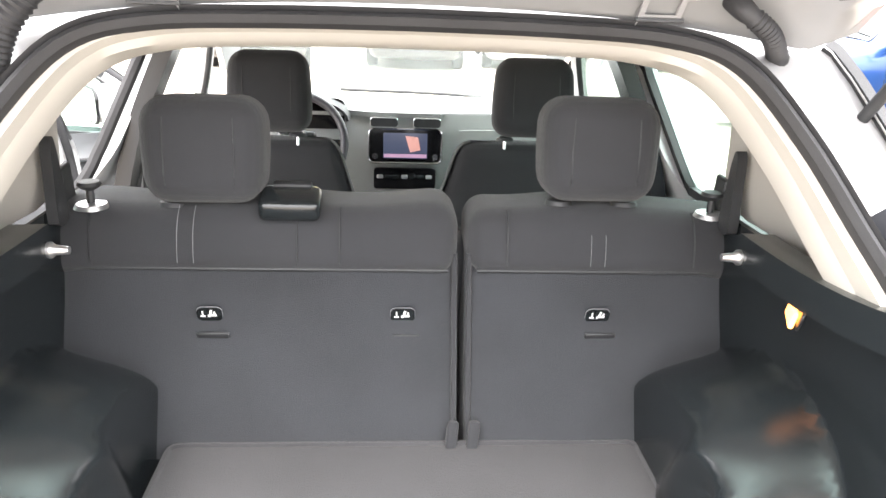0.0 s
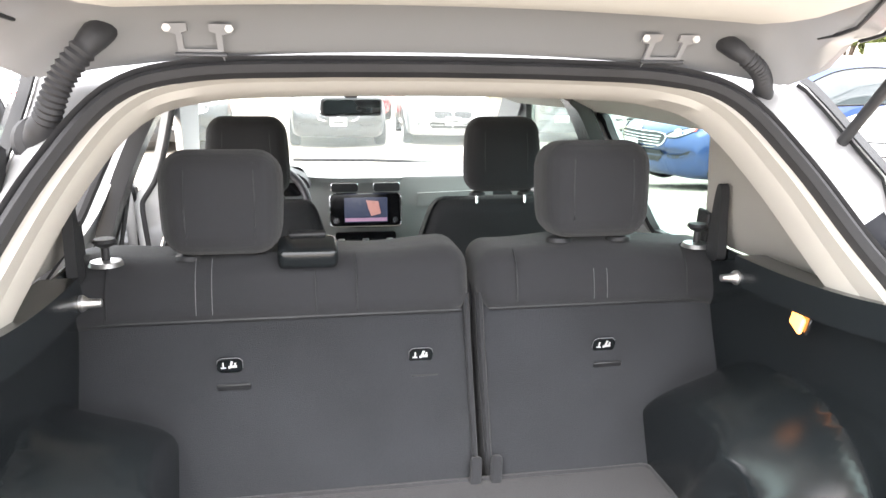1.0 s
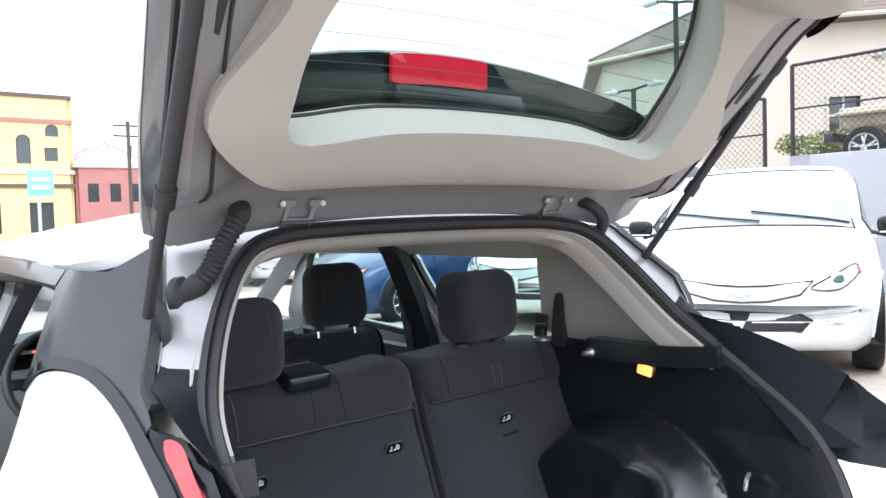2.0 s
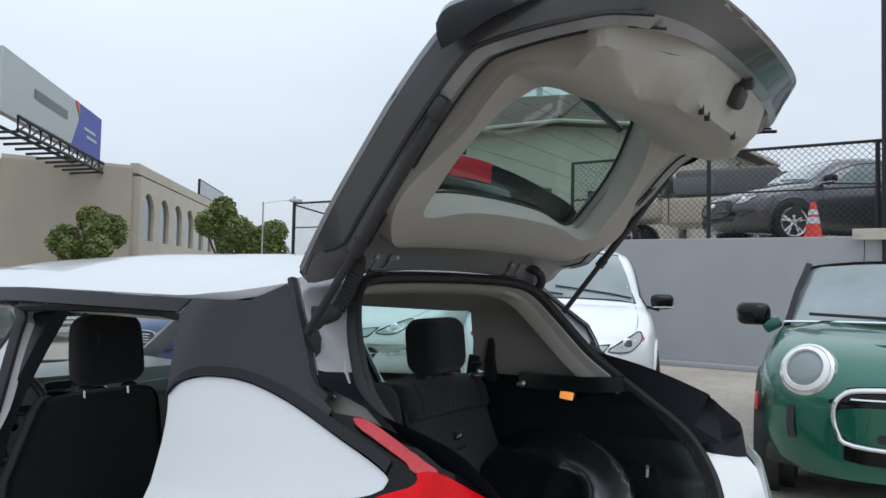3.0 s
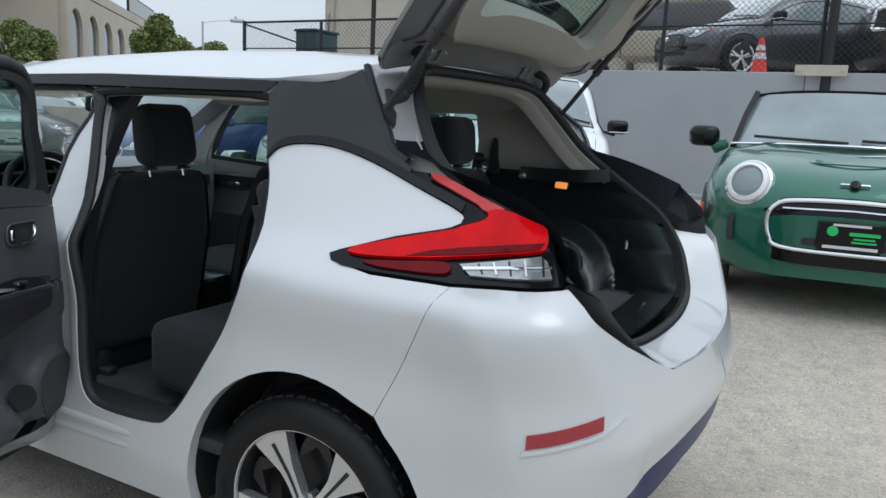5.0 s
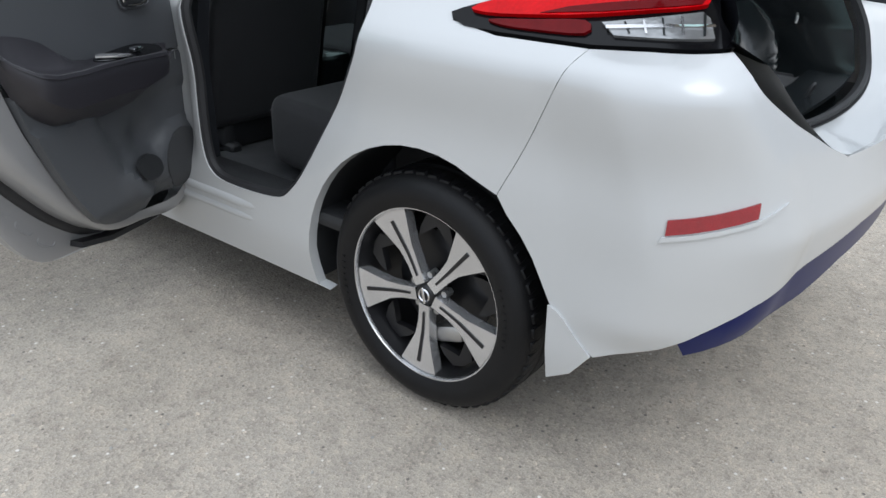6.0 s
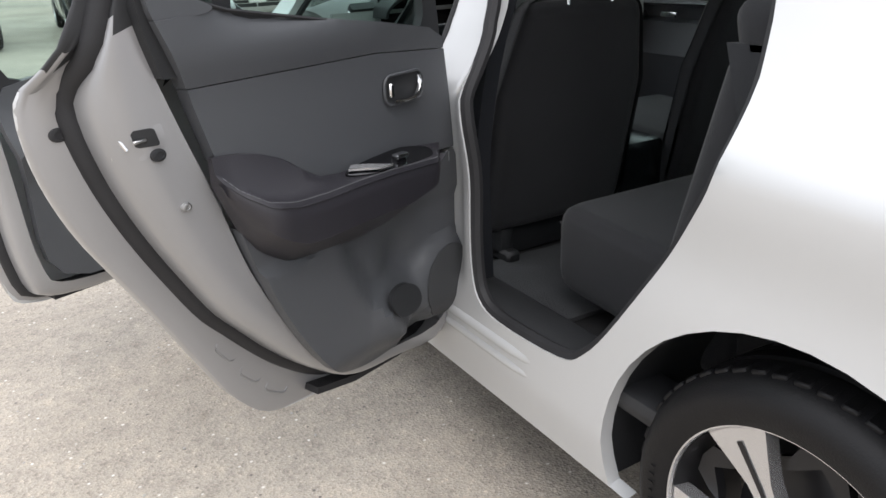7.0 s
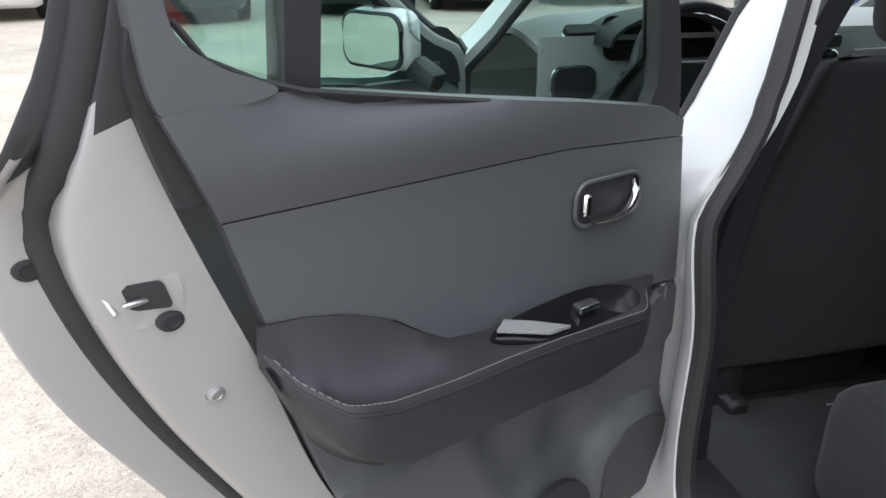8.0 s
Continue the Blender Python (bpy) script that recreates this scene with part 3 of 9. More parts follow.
both("reflector_tray", [(-0.595, 0.678), (rear_s(0.775, 0.735), 0.711), (rear_s(0.70, 0.73), 0.735), (rear_s(0.775, 0.735), 0.703), (-0.59, 0.668)], M_WHITE, car, "", 0.006, 0.012)

# dark pillar panel, roof edge strips
pillar = [(0.265, 1.434), (0.12, 1.432), (0.05, 1.47), (0.03, 1.45), (-0.035, 1.352), (-0.105, 1.258), (-0.16, 1.226)] + [(p[0], p[1] + 0.004) for p in reversed(Q_TOP) if p[0] > -0.19] + [(0.25, 1.27), (0.292, 1.40)]
both("pillar_panel", pillar, M_PILLAR, car, "dark grey rear pillar panel", 0.004, 0.012)
both("belt_trim", [(p[0], p[1] + 0.002) for p in Q_TOP[:-6]] + [(p[0] - 0.002, p[1] + 0.02) for p in reversed(Q_TOP[:-6])], M_GLOSSBLK, car, "gloss black trim over the quarter panel", 0.009, 0.012)
both("roof_strip", [(0.27, 1.432), (1.0, 1.442), (1.7, 1.43), (1.7, 1.405), (1.0, 1.405), (0.3, 1.402)], M_GLOSSBLK, car, "black drip strip along the roof", 0.005, 0.012)

# tail lamps
for flip in (False, True):
    tl = part("tail_lamp", panel([(-0.16, 1.222), (-0.223, 1.213), (-0.308, 1.191), (-0.428, 1.152), (-0.513, 1.131), (-0.550, 1.120), (-0.562, 1.108), (-0.59, 1.056), (-0.652, 1.012), (-0.503, 1.004), (-0.387, 0.995), (-0.176, 0.995), (-0.09, 0.999), (-0.055, 1.008), (-0.043, 1.019), (-0.065, 1.029), (-0.186, 1.069), (-0.315, 1.100), (-0.332, 1.110), (-0.334, 1.124), (-0.318, 1.139), (-0.226, 1.180), (-0.19, 1.190)], lifted(0.004), 0.05, 0.02), M_LAMPBLK, car, "gloss black boomerang tail lamp", flip=flip)
    part("upper_lens", panel(catmull([(-0.216, 1.206), (-0.283, 1.178), (-0.352, 1.152), (-0.384, 1.138), (-0.430, 1.144), (-0.370, 1.163), (-0.308, 1.183), (-0.245, 1.203)], 4, True), lifted(0.0125), 0.012, 0.015), M_PINKLENS, tl, "paler red upper arm of the lens", flip=flip)
    part("red_lens", panel(catmull([(-0.391, 1.137), (-0.397, 1.128), (-0.388, 1.116), (-0.355, 1.103), (-0.30, 1.087), (-0.13, 1.042), (-0.098, 1.029), (-0.10, 1.022), (-0.164, 1.0205), (-0.296, 1.0295), (-0.376, 1.039), (-0.46, 1.052), (-0.545, 1.066), (-0.556, 1.075), (-0.548, 1.100), (-0.538, 1.110), (-0.50, 1.122), (-0.428, 1.143)], 3, True), lifted(0.0135), 0.012, 0.015), M_RED, tl, "bright red lens", flip=flip)
    part("dark_lens_band", panel([(-0.25, 1.028), (-0.376, 1.041), (-0.46, 1.054), (-0.546, 1.068), (-0.549, 1.082), (-0.50, 1.076), (-0.44, 1.066), (-0.375, 1.056), (-0.30, 1.043)], lifted(0.0155), 0.012, 0.015), M_DKRED, tl, "darker lower lens band", flip=flip)
    part("lower_red_lens", panel(catmull([(-0.145, 1.011), (-0.24, 1.019), (-0.347, 1.027), (-0.362, 1.007), (-0.25, 1.003), (-0.18, 1.004)], 3, True), lifted(0.010), 0.01, 0.015), M_DKRED, tl, "dark red lens", flip=flip)
    for q in range(5):
        part("lens_rib", panel([(-0.425 - 0.033 * q, 1.031 + 0.006 * q), (-0.429 - 0.033 * q, 1.0315 + 0.006 * q), (-0.450 - 0.033 * q, 1.016 + 0.002 * q), (-0.446 - 0.033 * q, 1.0155 + 0.002 * q)], lifted(0.0125), 0.012, 0.02), (M_TRIM, M_CHROME)[q % 2], tl, "rib behind the clear lens", flip=flip)
    part("clear_lens", panel([(-0.382, 1.027), (-0.46, 1.041), (-0.553, 1.059), (-0.572, 1.050), (-0.60, 1.021), (-0.50, 1.014), (-0.422, 1.010)], lifted(0.010), 0.01, 0.015), M_CLEAR, tl, "ribbed clear reversing lens", flip=flip)
    part("lamp_bar", panel([(-0.395, 1.022), (-0.50, 1.034), (-0.586, 1.040), (-0.590, 1.036), (-0.50, 1.029), (-0.40, 1.017)], lifted(0.0128), 0.006, 0.02), M_CHROME, tl, "bright bar inside the clear lens", flip=flip)

# black flank facing the opening, behind the lamp
RING = [(0.0, 0.015, 1.497), (0.2, 0.01, 1.495), (0.36, -0.01, 1.487), (0.455, -0.045, 1.455), (0.53, -0.105, 1.365), (0.585, -0.185, 1.26), (0.607, -0.27, 1.19), (0.612, -0.37, 1.12), (0.60, -0.50, 1.03), (0.555, -0.585, 0.93), (0.485, -0.63, 0.845), (0.41, -0.655, 0.80), (0.3, -0.672, 0.782), (0.15, -0.685, 0.775), (0.0, -0.69, 0.774)]
ring_half = catmull(RING, 5)
ring = [(-x, y, z) for x, y, z in ring_half] + list(reversed(ring_half[1:-1]))


def body_edge(p):
    """The outer body edge that lies outside a point of the opening's rim."""
    x, y, z = p
    if 1.216 < z < 1.456 and x > 0:
        e = [float(np.interp(z, (1.216, 1.26, 1.30, 1.344, 1.385, 1.424, 1.456), k)) for k in ((0.650, 0.652, 0.652, 0.645, 0.634, 0.618, 0.592), (-0.195, -0.165, -0.135, -0.07, -0.01, 0.025, 0.042), (1.216, 1.29, 1.342, 1.388, 1.435, 1.468, 1.487))]
        return Vector((math.copysign(e[0], x), e[1], e[2]))
    if z > 1.34:
        t = smooth(1.34, 1.45, z)
        q = skin(np.interp(z, Z_T, YE_T) + 0.012, z, -0.012)
        xr = min(abs(x) * 1.24, 0.572)
        top = Vector((xr, 0.05, 1.482 + 0.042 * (1 - (xr / 0.575) ** 2.6)))
        q = Vector((abs(q.x), q.y, q.z)).lerp(top, t)
        return Vector((math.copysign(q.x, x) if abs(x) > 1e-6 else 0.0, q.y, q.z))
    zz = z if z > 0.98 else z - 0.01
    if zz > 1.0:
        q = skin(np.interp(zz, Z_T, YE_T) + 0.012, zz, -0.012)
        return Vector((math.copysign(abs(q.x), x), q.y, zz))
    q = skin(rear_s(min(abs(x) + 0.03 + 0.05 * smooth(0.8, 0.97, z), 0.66), zz - 0.012), zz - 0.012, -0.006)
    return Vector((math.copysign(abs(q.x), x if abs(x) > 1e-6 else 1) if abs(x) > 1e-6 else 0.0, q.y, q.z))


outer = [body_edge(p) for p in ring]
rows_ = []
for t, dip in ((0.0, 0.0), (0.25, -0.022), (0.75, -0.022), (1.0, 0.0)):
    rows_.append([Vector(p).lerp(q, t) + Vector((0, 0.5, 0.35)) * dip * smooth(0.9, 1.05, p[2]) for p, q in zip(ring, outer)])
for r, k in zip(rows_[1:4], (0.4, 0.9, 1.0)):
    for v in r:
        w = smooth(1.30, 1.20, v.z) * smooth(0.98, 1.03, v.z) * smooth(0.45, 0.5, abs(v.x))
        v += Vector((0, -0.034, 0.028)) * w * k
# the channel itself is white; its grey carries the shade, the flanks are black
gut = loft(rows_, cap=False)
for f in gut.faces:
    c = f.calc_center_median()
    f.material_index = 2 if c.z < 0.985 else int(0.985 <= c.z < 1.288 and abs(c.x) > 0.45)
part("tailgate_gutter", gut, (M_SHADED_WHITE, M_FLANK, M_WHITE), car, "white rain channel darkened as in shade, with black lamp flanks")
# the pillar's trailing fin, from its panel to the edge of the channel
fin_in = [body_edge(p) for p in ring_half if 1.215 < p[2] < 1.45]
fin_out = [skin(float(np.interp(q.z, Z_T, YE_T)) + 0.05, q.z, 0.003) for q in fin_in]
fin_out = [Vector((abs(q.x), q.y, q.z)) for q in fin_out]
part("pillar_fin", loft([fin_in, [a.lerp(b, 0.5) + Vector((0.006, 0, 0)) for a, b in zip(fin_in, fin_out)], fin_out], False, wrap=False), M_PILLAR, car, "dark trailing edge of the rear pillar")
# rubber seal with a lip and the cream edge inside it
part("tailgate_seal", sweep(ring, [(-0.013, -0.010), (-0.014, 0.008), (-0.007, 0.018), (0.001, 0.014), (0.005, 0.006), (0.009, 0.015), (0.014, 0.005), (0.013, -0.010)], True, up=lambda q: (0, -0.8, 0.45)), M_RUBBER, car, "grey rubber weather seal round the opening")

# the black inner wall of the far tail lamp, standing proud beside the opening
def flank_pt(u, v):
    a = Vector((0.612, -0.20, 1.262)).lerp(Vector((0.668, -0.550, 1.150)), u)
    b = Vector((0.618, -0.27, 1.175)).lerp(Vector((0.570, -0.500, 1.004)), u)
    c = Vector((0.616, -0.30, 1.165)).lerp(Vector((0.606, -0.604, 1.016)), u)
    return (a.lerp(b, 2 * v) if v < 0.5 else b.lerp(c, 2 * v - 1)) + Vector((0, 0, 0.012 * math.sin(math.pi * u) * (1 - v)))


def flank_side(u, v):
    a, c = Vector(flank_pt(u, 0)), Vector(flank_pt(u, 1))
    return a.lerp(c, v) + Vector((0.03 * math.sin(math.pi * v), 0, 0))


lf = part("lamp_flank", grid(16, 10, flank_pt), M_FLANK, car, "black inner wall of the tail lamp")
part("flank_outer", grid(16, 6, flank_side), M_FLANK, lf, "black outer edge of the tail lamp")

# roof
def roof_pt(u, v):
    y = 0.045 + 1.72 * u
    zc = np.interp(y, (0.0, 0.15, 0.5, 1.0, 1.5, 1.8), (1.525, 1.545, 1.562, 1.565, 1.545, 1.508))
    ze = np.interp(y, (0.0, 0.15, 0.3, 1.0, 1.8), (1.485, 1.455, 1.44, 1.445, 1.43))
    xe = half(y, ze)
    t = 2 * v - 1
    return (xe * t, y, ze + (zc - ze) * (1 - abs(t) ** 2.6))


part("roof", grid(30, 24, roof_pt, 0.02), M_WHITE, car, "pearl white roof panel")


def liner_pt(u, v):
    x, y, z = roof_pt(u, v)
    return (x * 0.95, 0.03 + y * 0.98, z - 0.045 - 0.01 * abs(2 * v - 1))


part("headliner", grid(16, 12, liner_pt, 0.01), M_HEADLINER, car, "cream cloth headliner")
part("header_trim", sweep([(p[0] * 0.965, p[1] + 0.018, p[2] - 0.014) for p in [q for q in ring if q[0] > 0 and q[2] > 1.15] + [q for q in ring if q[0] <= 0 and q[2] > 1.15]], [(-0.006, -0.018), (-0.006, 0.012), (0.012, 0.012), (0.03, -0.012), (0.03, -0.018)], False, up=lambda q: (0, -0.8, 0.45)), M_CREAM, car, "cream trim edge inside the seal")

hl_ = [q for q in ring if q[0] > 0 and q[2] > 1.19] + [q for q in ring if q[0] <= 0 and q[2] > 1.19]
part("header_lining", loft([[(p[0] * 0.975, p[1] + 0.012, p[2] - 0.012) for p in hl_], [(p[0] * 0.955, p[1] + 0.03, p[2] - 0.034) for p in hl_], [(p[0] * 0.95, p[1] + 0.075, p[2] - 0.046) for p in hl_]], False, wrap=False), M_CREAM, car, "cream rolled lining edge inside the opening")

# hood, front wings, screen
part("bonnet", grid(10, 10, lambda u, v: ((2 * v - 1) * (0.72 - 0.1 * u), 2.62 + 0.95 * u, 1.02 - 0.10 * u - 0.22 * u ** 3 - 0.05 * (2 * v - 1) ** 2), 0.015), M_WHITE, car, "pearl white bonnet")
for flip in (False, True):
    part("front_wing", panel([(2.3, 1.0), (2.7, 0.96), (3.3, 0.86), (3.5, 0.7), (3.52, 0.3), (3.1, 0.26), (3.05, 0.5), (2.9, 0.68), (2.7, 0.72), (2.5, 0.68), (2.35, 0.5), (2.3, 0.26)], lifted(0), 0.02, 0.06), M_WHITE, car, "white front wing", flip=flip)
part("front_bumper", loft([[(x, 3.52 - 0.22 * (abs(x) / 0.85) ** 3 + dy, z) for x in np.linspace(-0.86, 0.86, 15)] for z, dy in ((0.2, -0.08), (0.45, 0.02), (0.7, 0.0), (0.82, -0.12))], False, wrap=False), M_WHITE, car, "white nose panel")


def screen_pt(u, v):
    t = 2 * v - 1
    w = 0.60 + 0.12 * u
    return (w * t, 1.78 + 0.86 * u - 0.10 * t * t, 1.475 - 0.47 * u - 0.015 * t * t)


wscreen = part("windscreen", grid(10, 12, screen_pt, 0.004), M_GLASS, car, "clear windscreen")
wscreen.visible_shadow = False
for flip in (False, True):
    part("a_pillar", sweep([screen_pt(u, 0.0) for u in np.linspace(0, 1, 9)], [(-0.05, -0.03), (-0.05, 0.02), (0.02, 0.03), (0.03, -0.03)], up=(-0.6, 0.3, 0.7)), M_SHADED_JAMB, car, "painted windscreen pillar", flip=flip)
part("cowl", grid(4, 12, lambda u, v: ((2 * v - 1) * 0.73, 2.56 + 0.12 * u - 0.1 * (2 * v - 1) ** 2, 1.0 + 0.012 * u), 0.01), M_BLACK, car, "black wiper cowl")
part("wiper", tube([(0.45, 2.56, 1.04), (0.1, 2.5, 1.06), (-0.25, 2.5, 1.065)], 0.008, 6), M_BLACK, car, "black windscreen wiper")
# wheel wells and floor
for sgn in (-1, 1):
    for yw in (0.0, 2.7):
        part("wheel_well", loft([[(sgn * x, yw + r * math.cos(radians(a)), 0.324 + r * math.sin(radians(a))) for a in range(-12, 190, 8)] for x, r in ((0.865, 0.398), (0.6, 0.40), (0.58, 0.1))], False, wrap=False), M_BLACK, car, "black wheel arch liner")
part("underbody", join(rbox(1.5, 2.2, 0.1, 0.02, 1, pose(0, 1.35, 0.26)), rbox(1.1, 0.9, 0.2, 0.03, 1, pose(0, -0.22, 0.42))), M_BLACK, car, "black underbody tray")

# ---- wheels ----
def leaf_wheel(m):
    w = part("wheel", rbox(0.05, 0.05, 0.05, 0.01, 2, pose(0, 0, -0.08)), M_RIMBLK, car, "alloy wheel with black and machined twin spokes")
    w.matrix_basis = m
    R = 0.324
    tp = [(0.236, 0.012), (0.246, 0.018), (0.266, 0.023), (0.285, 0.022), (0.302, 0.012), (0.316, -0.008), (0.322, -0.03)]
    tp += [(R, -0.06), (R - 0.006, -0.066), (R - 0.006, -0.072), (R, -0.078), (R, -0.118), (R - 0.006, -0.124), (R - 0.006, -0.13), (R, -0.136), (0.322, -0.165), (0.31, -0.19), (0.26, -0.205), (0.236, -0.19)]
    part("tyre", lathe(tp, 72), M_TYRE, w, "black tyre")
    tb = bmesh.new()
    for i in range(54):
        a = 2 * math.pi * i / 54
        for h0, tilt in ((-0.03, 8), (-0.098, 0), (-0.158, -8)):
            tb = rbox(0.011, 0.026, 0.042, 0.003, 1, pose(0, 0, 0, 0, 0, math.degrees(a)) @ pose(R - 0.0066, 0, h0, tilt, 0, 0), tb)
    tagged(part("tread", tb, M_TYRE, w), "", "", "", "stuff")
    for a0 in (70, 250):
        for i in range(9):
            a = radians(a0 + i * 4)
            lb = rbox(0.008 + 0.002 * (i % 3), 0.004, 0.0016, 0, 1, pose(0.263 * math.cos(a), 0.263 * math.sin(a), 0.0245, 0, 0, math.degrees(a)))
            part("sidewall_mark", lb, M_TYRE, w)
    part("rim_ring", lathe([(0.231, -0.02), (0.231, 0.006), (0.233, 0.010), (0.236, 0.0105), (0.239, 0.004), (0.239, -0.01)], 72), M_ALU, w, "bright machined rim edge")
    part("rim_barrel", lathe([(0.229, 0.002), (0.222, -0.03), (0.212, -0.09), (0.218, -0.17)], 48), M_RIMBLK, w, "black rim barrel")
    part("brake", lathe([(0.0, -0.085), (0.15, -0.085), (0.15, -0.10), (0.0, -0.10)], 40), M_RIMBLK, w, "dark brake disc")
    part("caliper", rbox(0.05, 0.10, 0.07, 0.015, 2, pose(-0.125, -0.02, -0.075, 0, 0, 8)), M_STEEL, w, "grey brake caliper")
    sp = [(0.03, 0.017), (0.085, 0.018), (0.13, 0.024), (0.175, 0.041), (0.215, 0.057), (0.232, 0.061)]
    out = sp + [(r, -t) for r, t in reversed(sp)]

    def dish(u, v, o):
        return Vector((u, v, o - 0.004 - 0.020 * (1 - u / 0.22) * (u / 0.12 if u < 0.12 else 1) + 0.004))
    for i in range(5):
        rm = pose(0, 0, 0, 0, 0, 20 + 72 * i)
        b = panel(out, dish, 0.03, 0.02)
        bmesh.ops.transform(b, matrix=rm, verts=b.verts)
        s = part("spoke", b, M_ALU, w, "machined spoke")
        b = panel([(0.052, 0.003), (0.205, 0.0055), (0.205, -0.0055), (0.052, -0.003)], lambda u, v, o: dish(u, v, o + 0.002), 0.004, 0.03)
        bmesh.ops.transform(b, matrix=rm, verts=b.verts)
        part("groove", b, M_RIMBLK, s, "black centre groove")
        rm2 = pose(0, 0, 0, 0, 0, 20 + 36 + 72 * i)
        b = panel([(0.206, 0.035), (0.213, 0.0), (0.206, -0.035), (0.17, -0.05), (0.145, -0.052), (0.16, -0.03), (0.185, 0.0), (0.16, 0.03), (0.145, 0.052), (0.17, 0.05)], lambda u, v, o: Vector((u, v, o - 0.03)), 0.02, 0.03)
        bmesh.ops.transform(b, matrix=rm2, verts=b.verts)
        part("web", b, M_RIMBLK, w, "black inset between the spokes")
        part("wheel_nut", lathe([(0.0, -0.018), (0.009, -0.018), (0.011, -0.045)], 6, rm2 @ pose(0.052, 0, 0)), M_STEEL, w)
    cap = part("hub_cap", lathe([(0.0, 0.0), (0.024, -0.001), (0.029, -0.006), (0.032, -0.02), (0.06, -0.03)], 36), M_RIMBLK, w, "black hub cap")
    part("badge_ring", lathe([(0.014, 0.0), (0.0165, 0.003), (0.019, 0.0)], 32, close=True), M_CHROME, cap, "chrome badge ring")
    part("badge_bar", rbox(0.044, 0.008, 0.003, 0.001, 1, pose(0, 0, 0.002)), M_CHROME, cap, "chrome badge bar")
    return w


for sgn in (-1, 1):
    for yw in (0.0, 2.7):
        leaf_wheel(pose(sgn * 0.858, yw, 0.324) @ (Euler((0, radians(90 * sgn), 0)).to_matrix().to_4x4()) @ pose(0, 0, 0, 0, 0, 12))


# ---- tailgate, raised ----
HC = catmull([(0.052, 1.489), (0.01, 1.545), (-0.10, 1.69), (-0.24, 1.87), (-0.345, 1.985), (-0.43, 2.04), (-0.55, 2.068), (-0.68, 2.078), (-0.77, 2.062), (-0.838, 2.038), (-0.88, 1.992), (-0.905, 1.93), (-0.925, 1.86)], 8)
HL = np.concatenate(([0], np.cumsum([math.dist(a, b) for a, b in zip(HC, HC[1:])]))) - 0.07
HY, HZ = np.array([p[0] for p in HC]), np.array([p[1] for p in HC])


def gate_half(a):
    return float(np.interp(a, (-0.06, 0.0, 0.19, 0.42, 0.66, 0.79, 0.92, 1.05, 1.18, 1.32), (0.60, 0.62, 0.655, 0.685, 0.685, 0.650, 0.610, 0.565, 0.500, 0.43)))


def gate(x, a, o=0.0):
    """A point of the raised tailgate: x aside, a metres from the hinge, o towards its outer skin."""
    y, z = np.interp(a, HL, HY), np.interp(a, HL, HZ)
    y2, z2 = np.interp(a + 0.01, HL, HY), np.interp(a + 0.01, HL, HZ)
    y1, z1 = np.interp(a - 0.01, HL, HY), np.interp(a - 0.01, HL, HZ)
    t = Vector((0, y2 - y1, z2 - z1)).normalized()
    n = Vector((0, t.z, -t.y))
    k = 0.05 + 0.022 * smooth(0.0, 0.5, a) - 0.016 * smooth(0.85, 1.12, a)
    if o < -0.015:
        o *= 0.2 + 0.8 * smooth(0.02, 0.12, a)
    return Vector((x, y, z)) + n * (o - k * (x / 0.65) ** 2)


def gate_loop(inset, a0, a1, n=30, r=0.06):
    """Outline of the tailgate, inset from its edge, with rounded far corners."""
    bulge = 0.10
    tip, a1 = a1, a1 - bulge
    av = np.linspace(a0, a1, n)
    side = []
    for a in av:
        w = gate_half(a) - inset
        w -= r * (1 - math.sqrt(max(0, 1 - max(0, (a - (a1 - r)) / r) ** 2)))
        w -= 0.6 * r * (1 - math.sqrt(max(0, 1 - max(0, ((a0 + 0.6 * r) - a) / (0.6 * r)) ** 2)))
        side.append((w, a))
    bow = 0.025 if a0 < 0.02 else 0.0
    w0 = side[0][0]
    near = [(x, a0 + bow * (1 - abs(x / w0) ** 3)) for x in np.linspace(-w0, w0, 13)[1:-1]]
    w1 = side[-1][0]
    far = [(x, tip - bulge * abs(x / w1) ** 2.2) for x in np.linspace(w1, -w1, 15)[1:-1]]
    return side + far + [(-w, a) for w, a in reversed(side)] + near


# the pearl white skin takes the same shade-darkened grey as its frame
tailgate = part("tailgate", panel(gate_loop(0.0, -0.05, 1.150), gate, 0.012, 0.05, [catmull([(0.44, 0.13), (0.5, 0.3), (0.51, 0.5), (0.43, 0.68), (0.2, 0.71), (-0.2, 0.71), (-0.43, 0.68), (-0.51, 0.5), (-0.5, 0.3), (-0.44, 0.13), (0, 0.115)], 4, True)]), M_SHADED_GATE, car, "raised tailgate with a cream inner lining")
loops = []
for inset, o, a0, a1 in ((0.0, -0.004, -0.05, 1.150), (0.006, -0.04, -0.045, 1.146), (0.014, -0.07, -0.05, 1.138), (0.05, -0.092, -0.035, 1.123), (0.095, -0.085, 0.015, 1.10)):
    loops.append([gate(x, a, o) for x, a in gate_loop(inset, a0, a1, 40)])
loops.append([gate(x, a, -0.045) for x, a in gate_loop(0.20, 0.10, 1.08, 40)])
part("gate_rim", loft(loops[:3], cap=False), M_GATERIM, tailgate, "dark outer rim of the tailgate")
part("gate_frame", loft(loops[2:], cap=False), M_SHADED_GATE, tailgate, "white inner frame of the tailgate, greyed as in shade")


def lining(x, a, o=0.0):
    d = 0.062 + 0.10 * smooth(0.60, 0.86, a) * smooth(1.13, 1.03, a + 0.10 * min(1.0, abs(x) / 0.45) ** 2.2) * smooth(0.60, 0.36, abs(x)) + 0.03 * smooth(0.0, 0.25, a)
    return gate(x, a, -d + o)


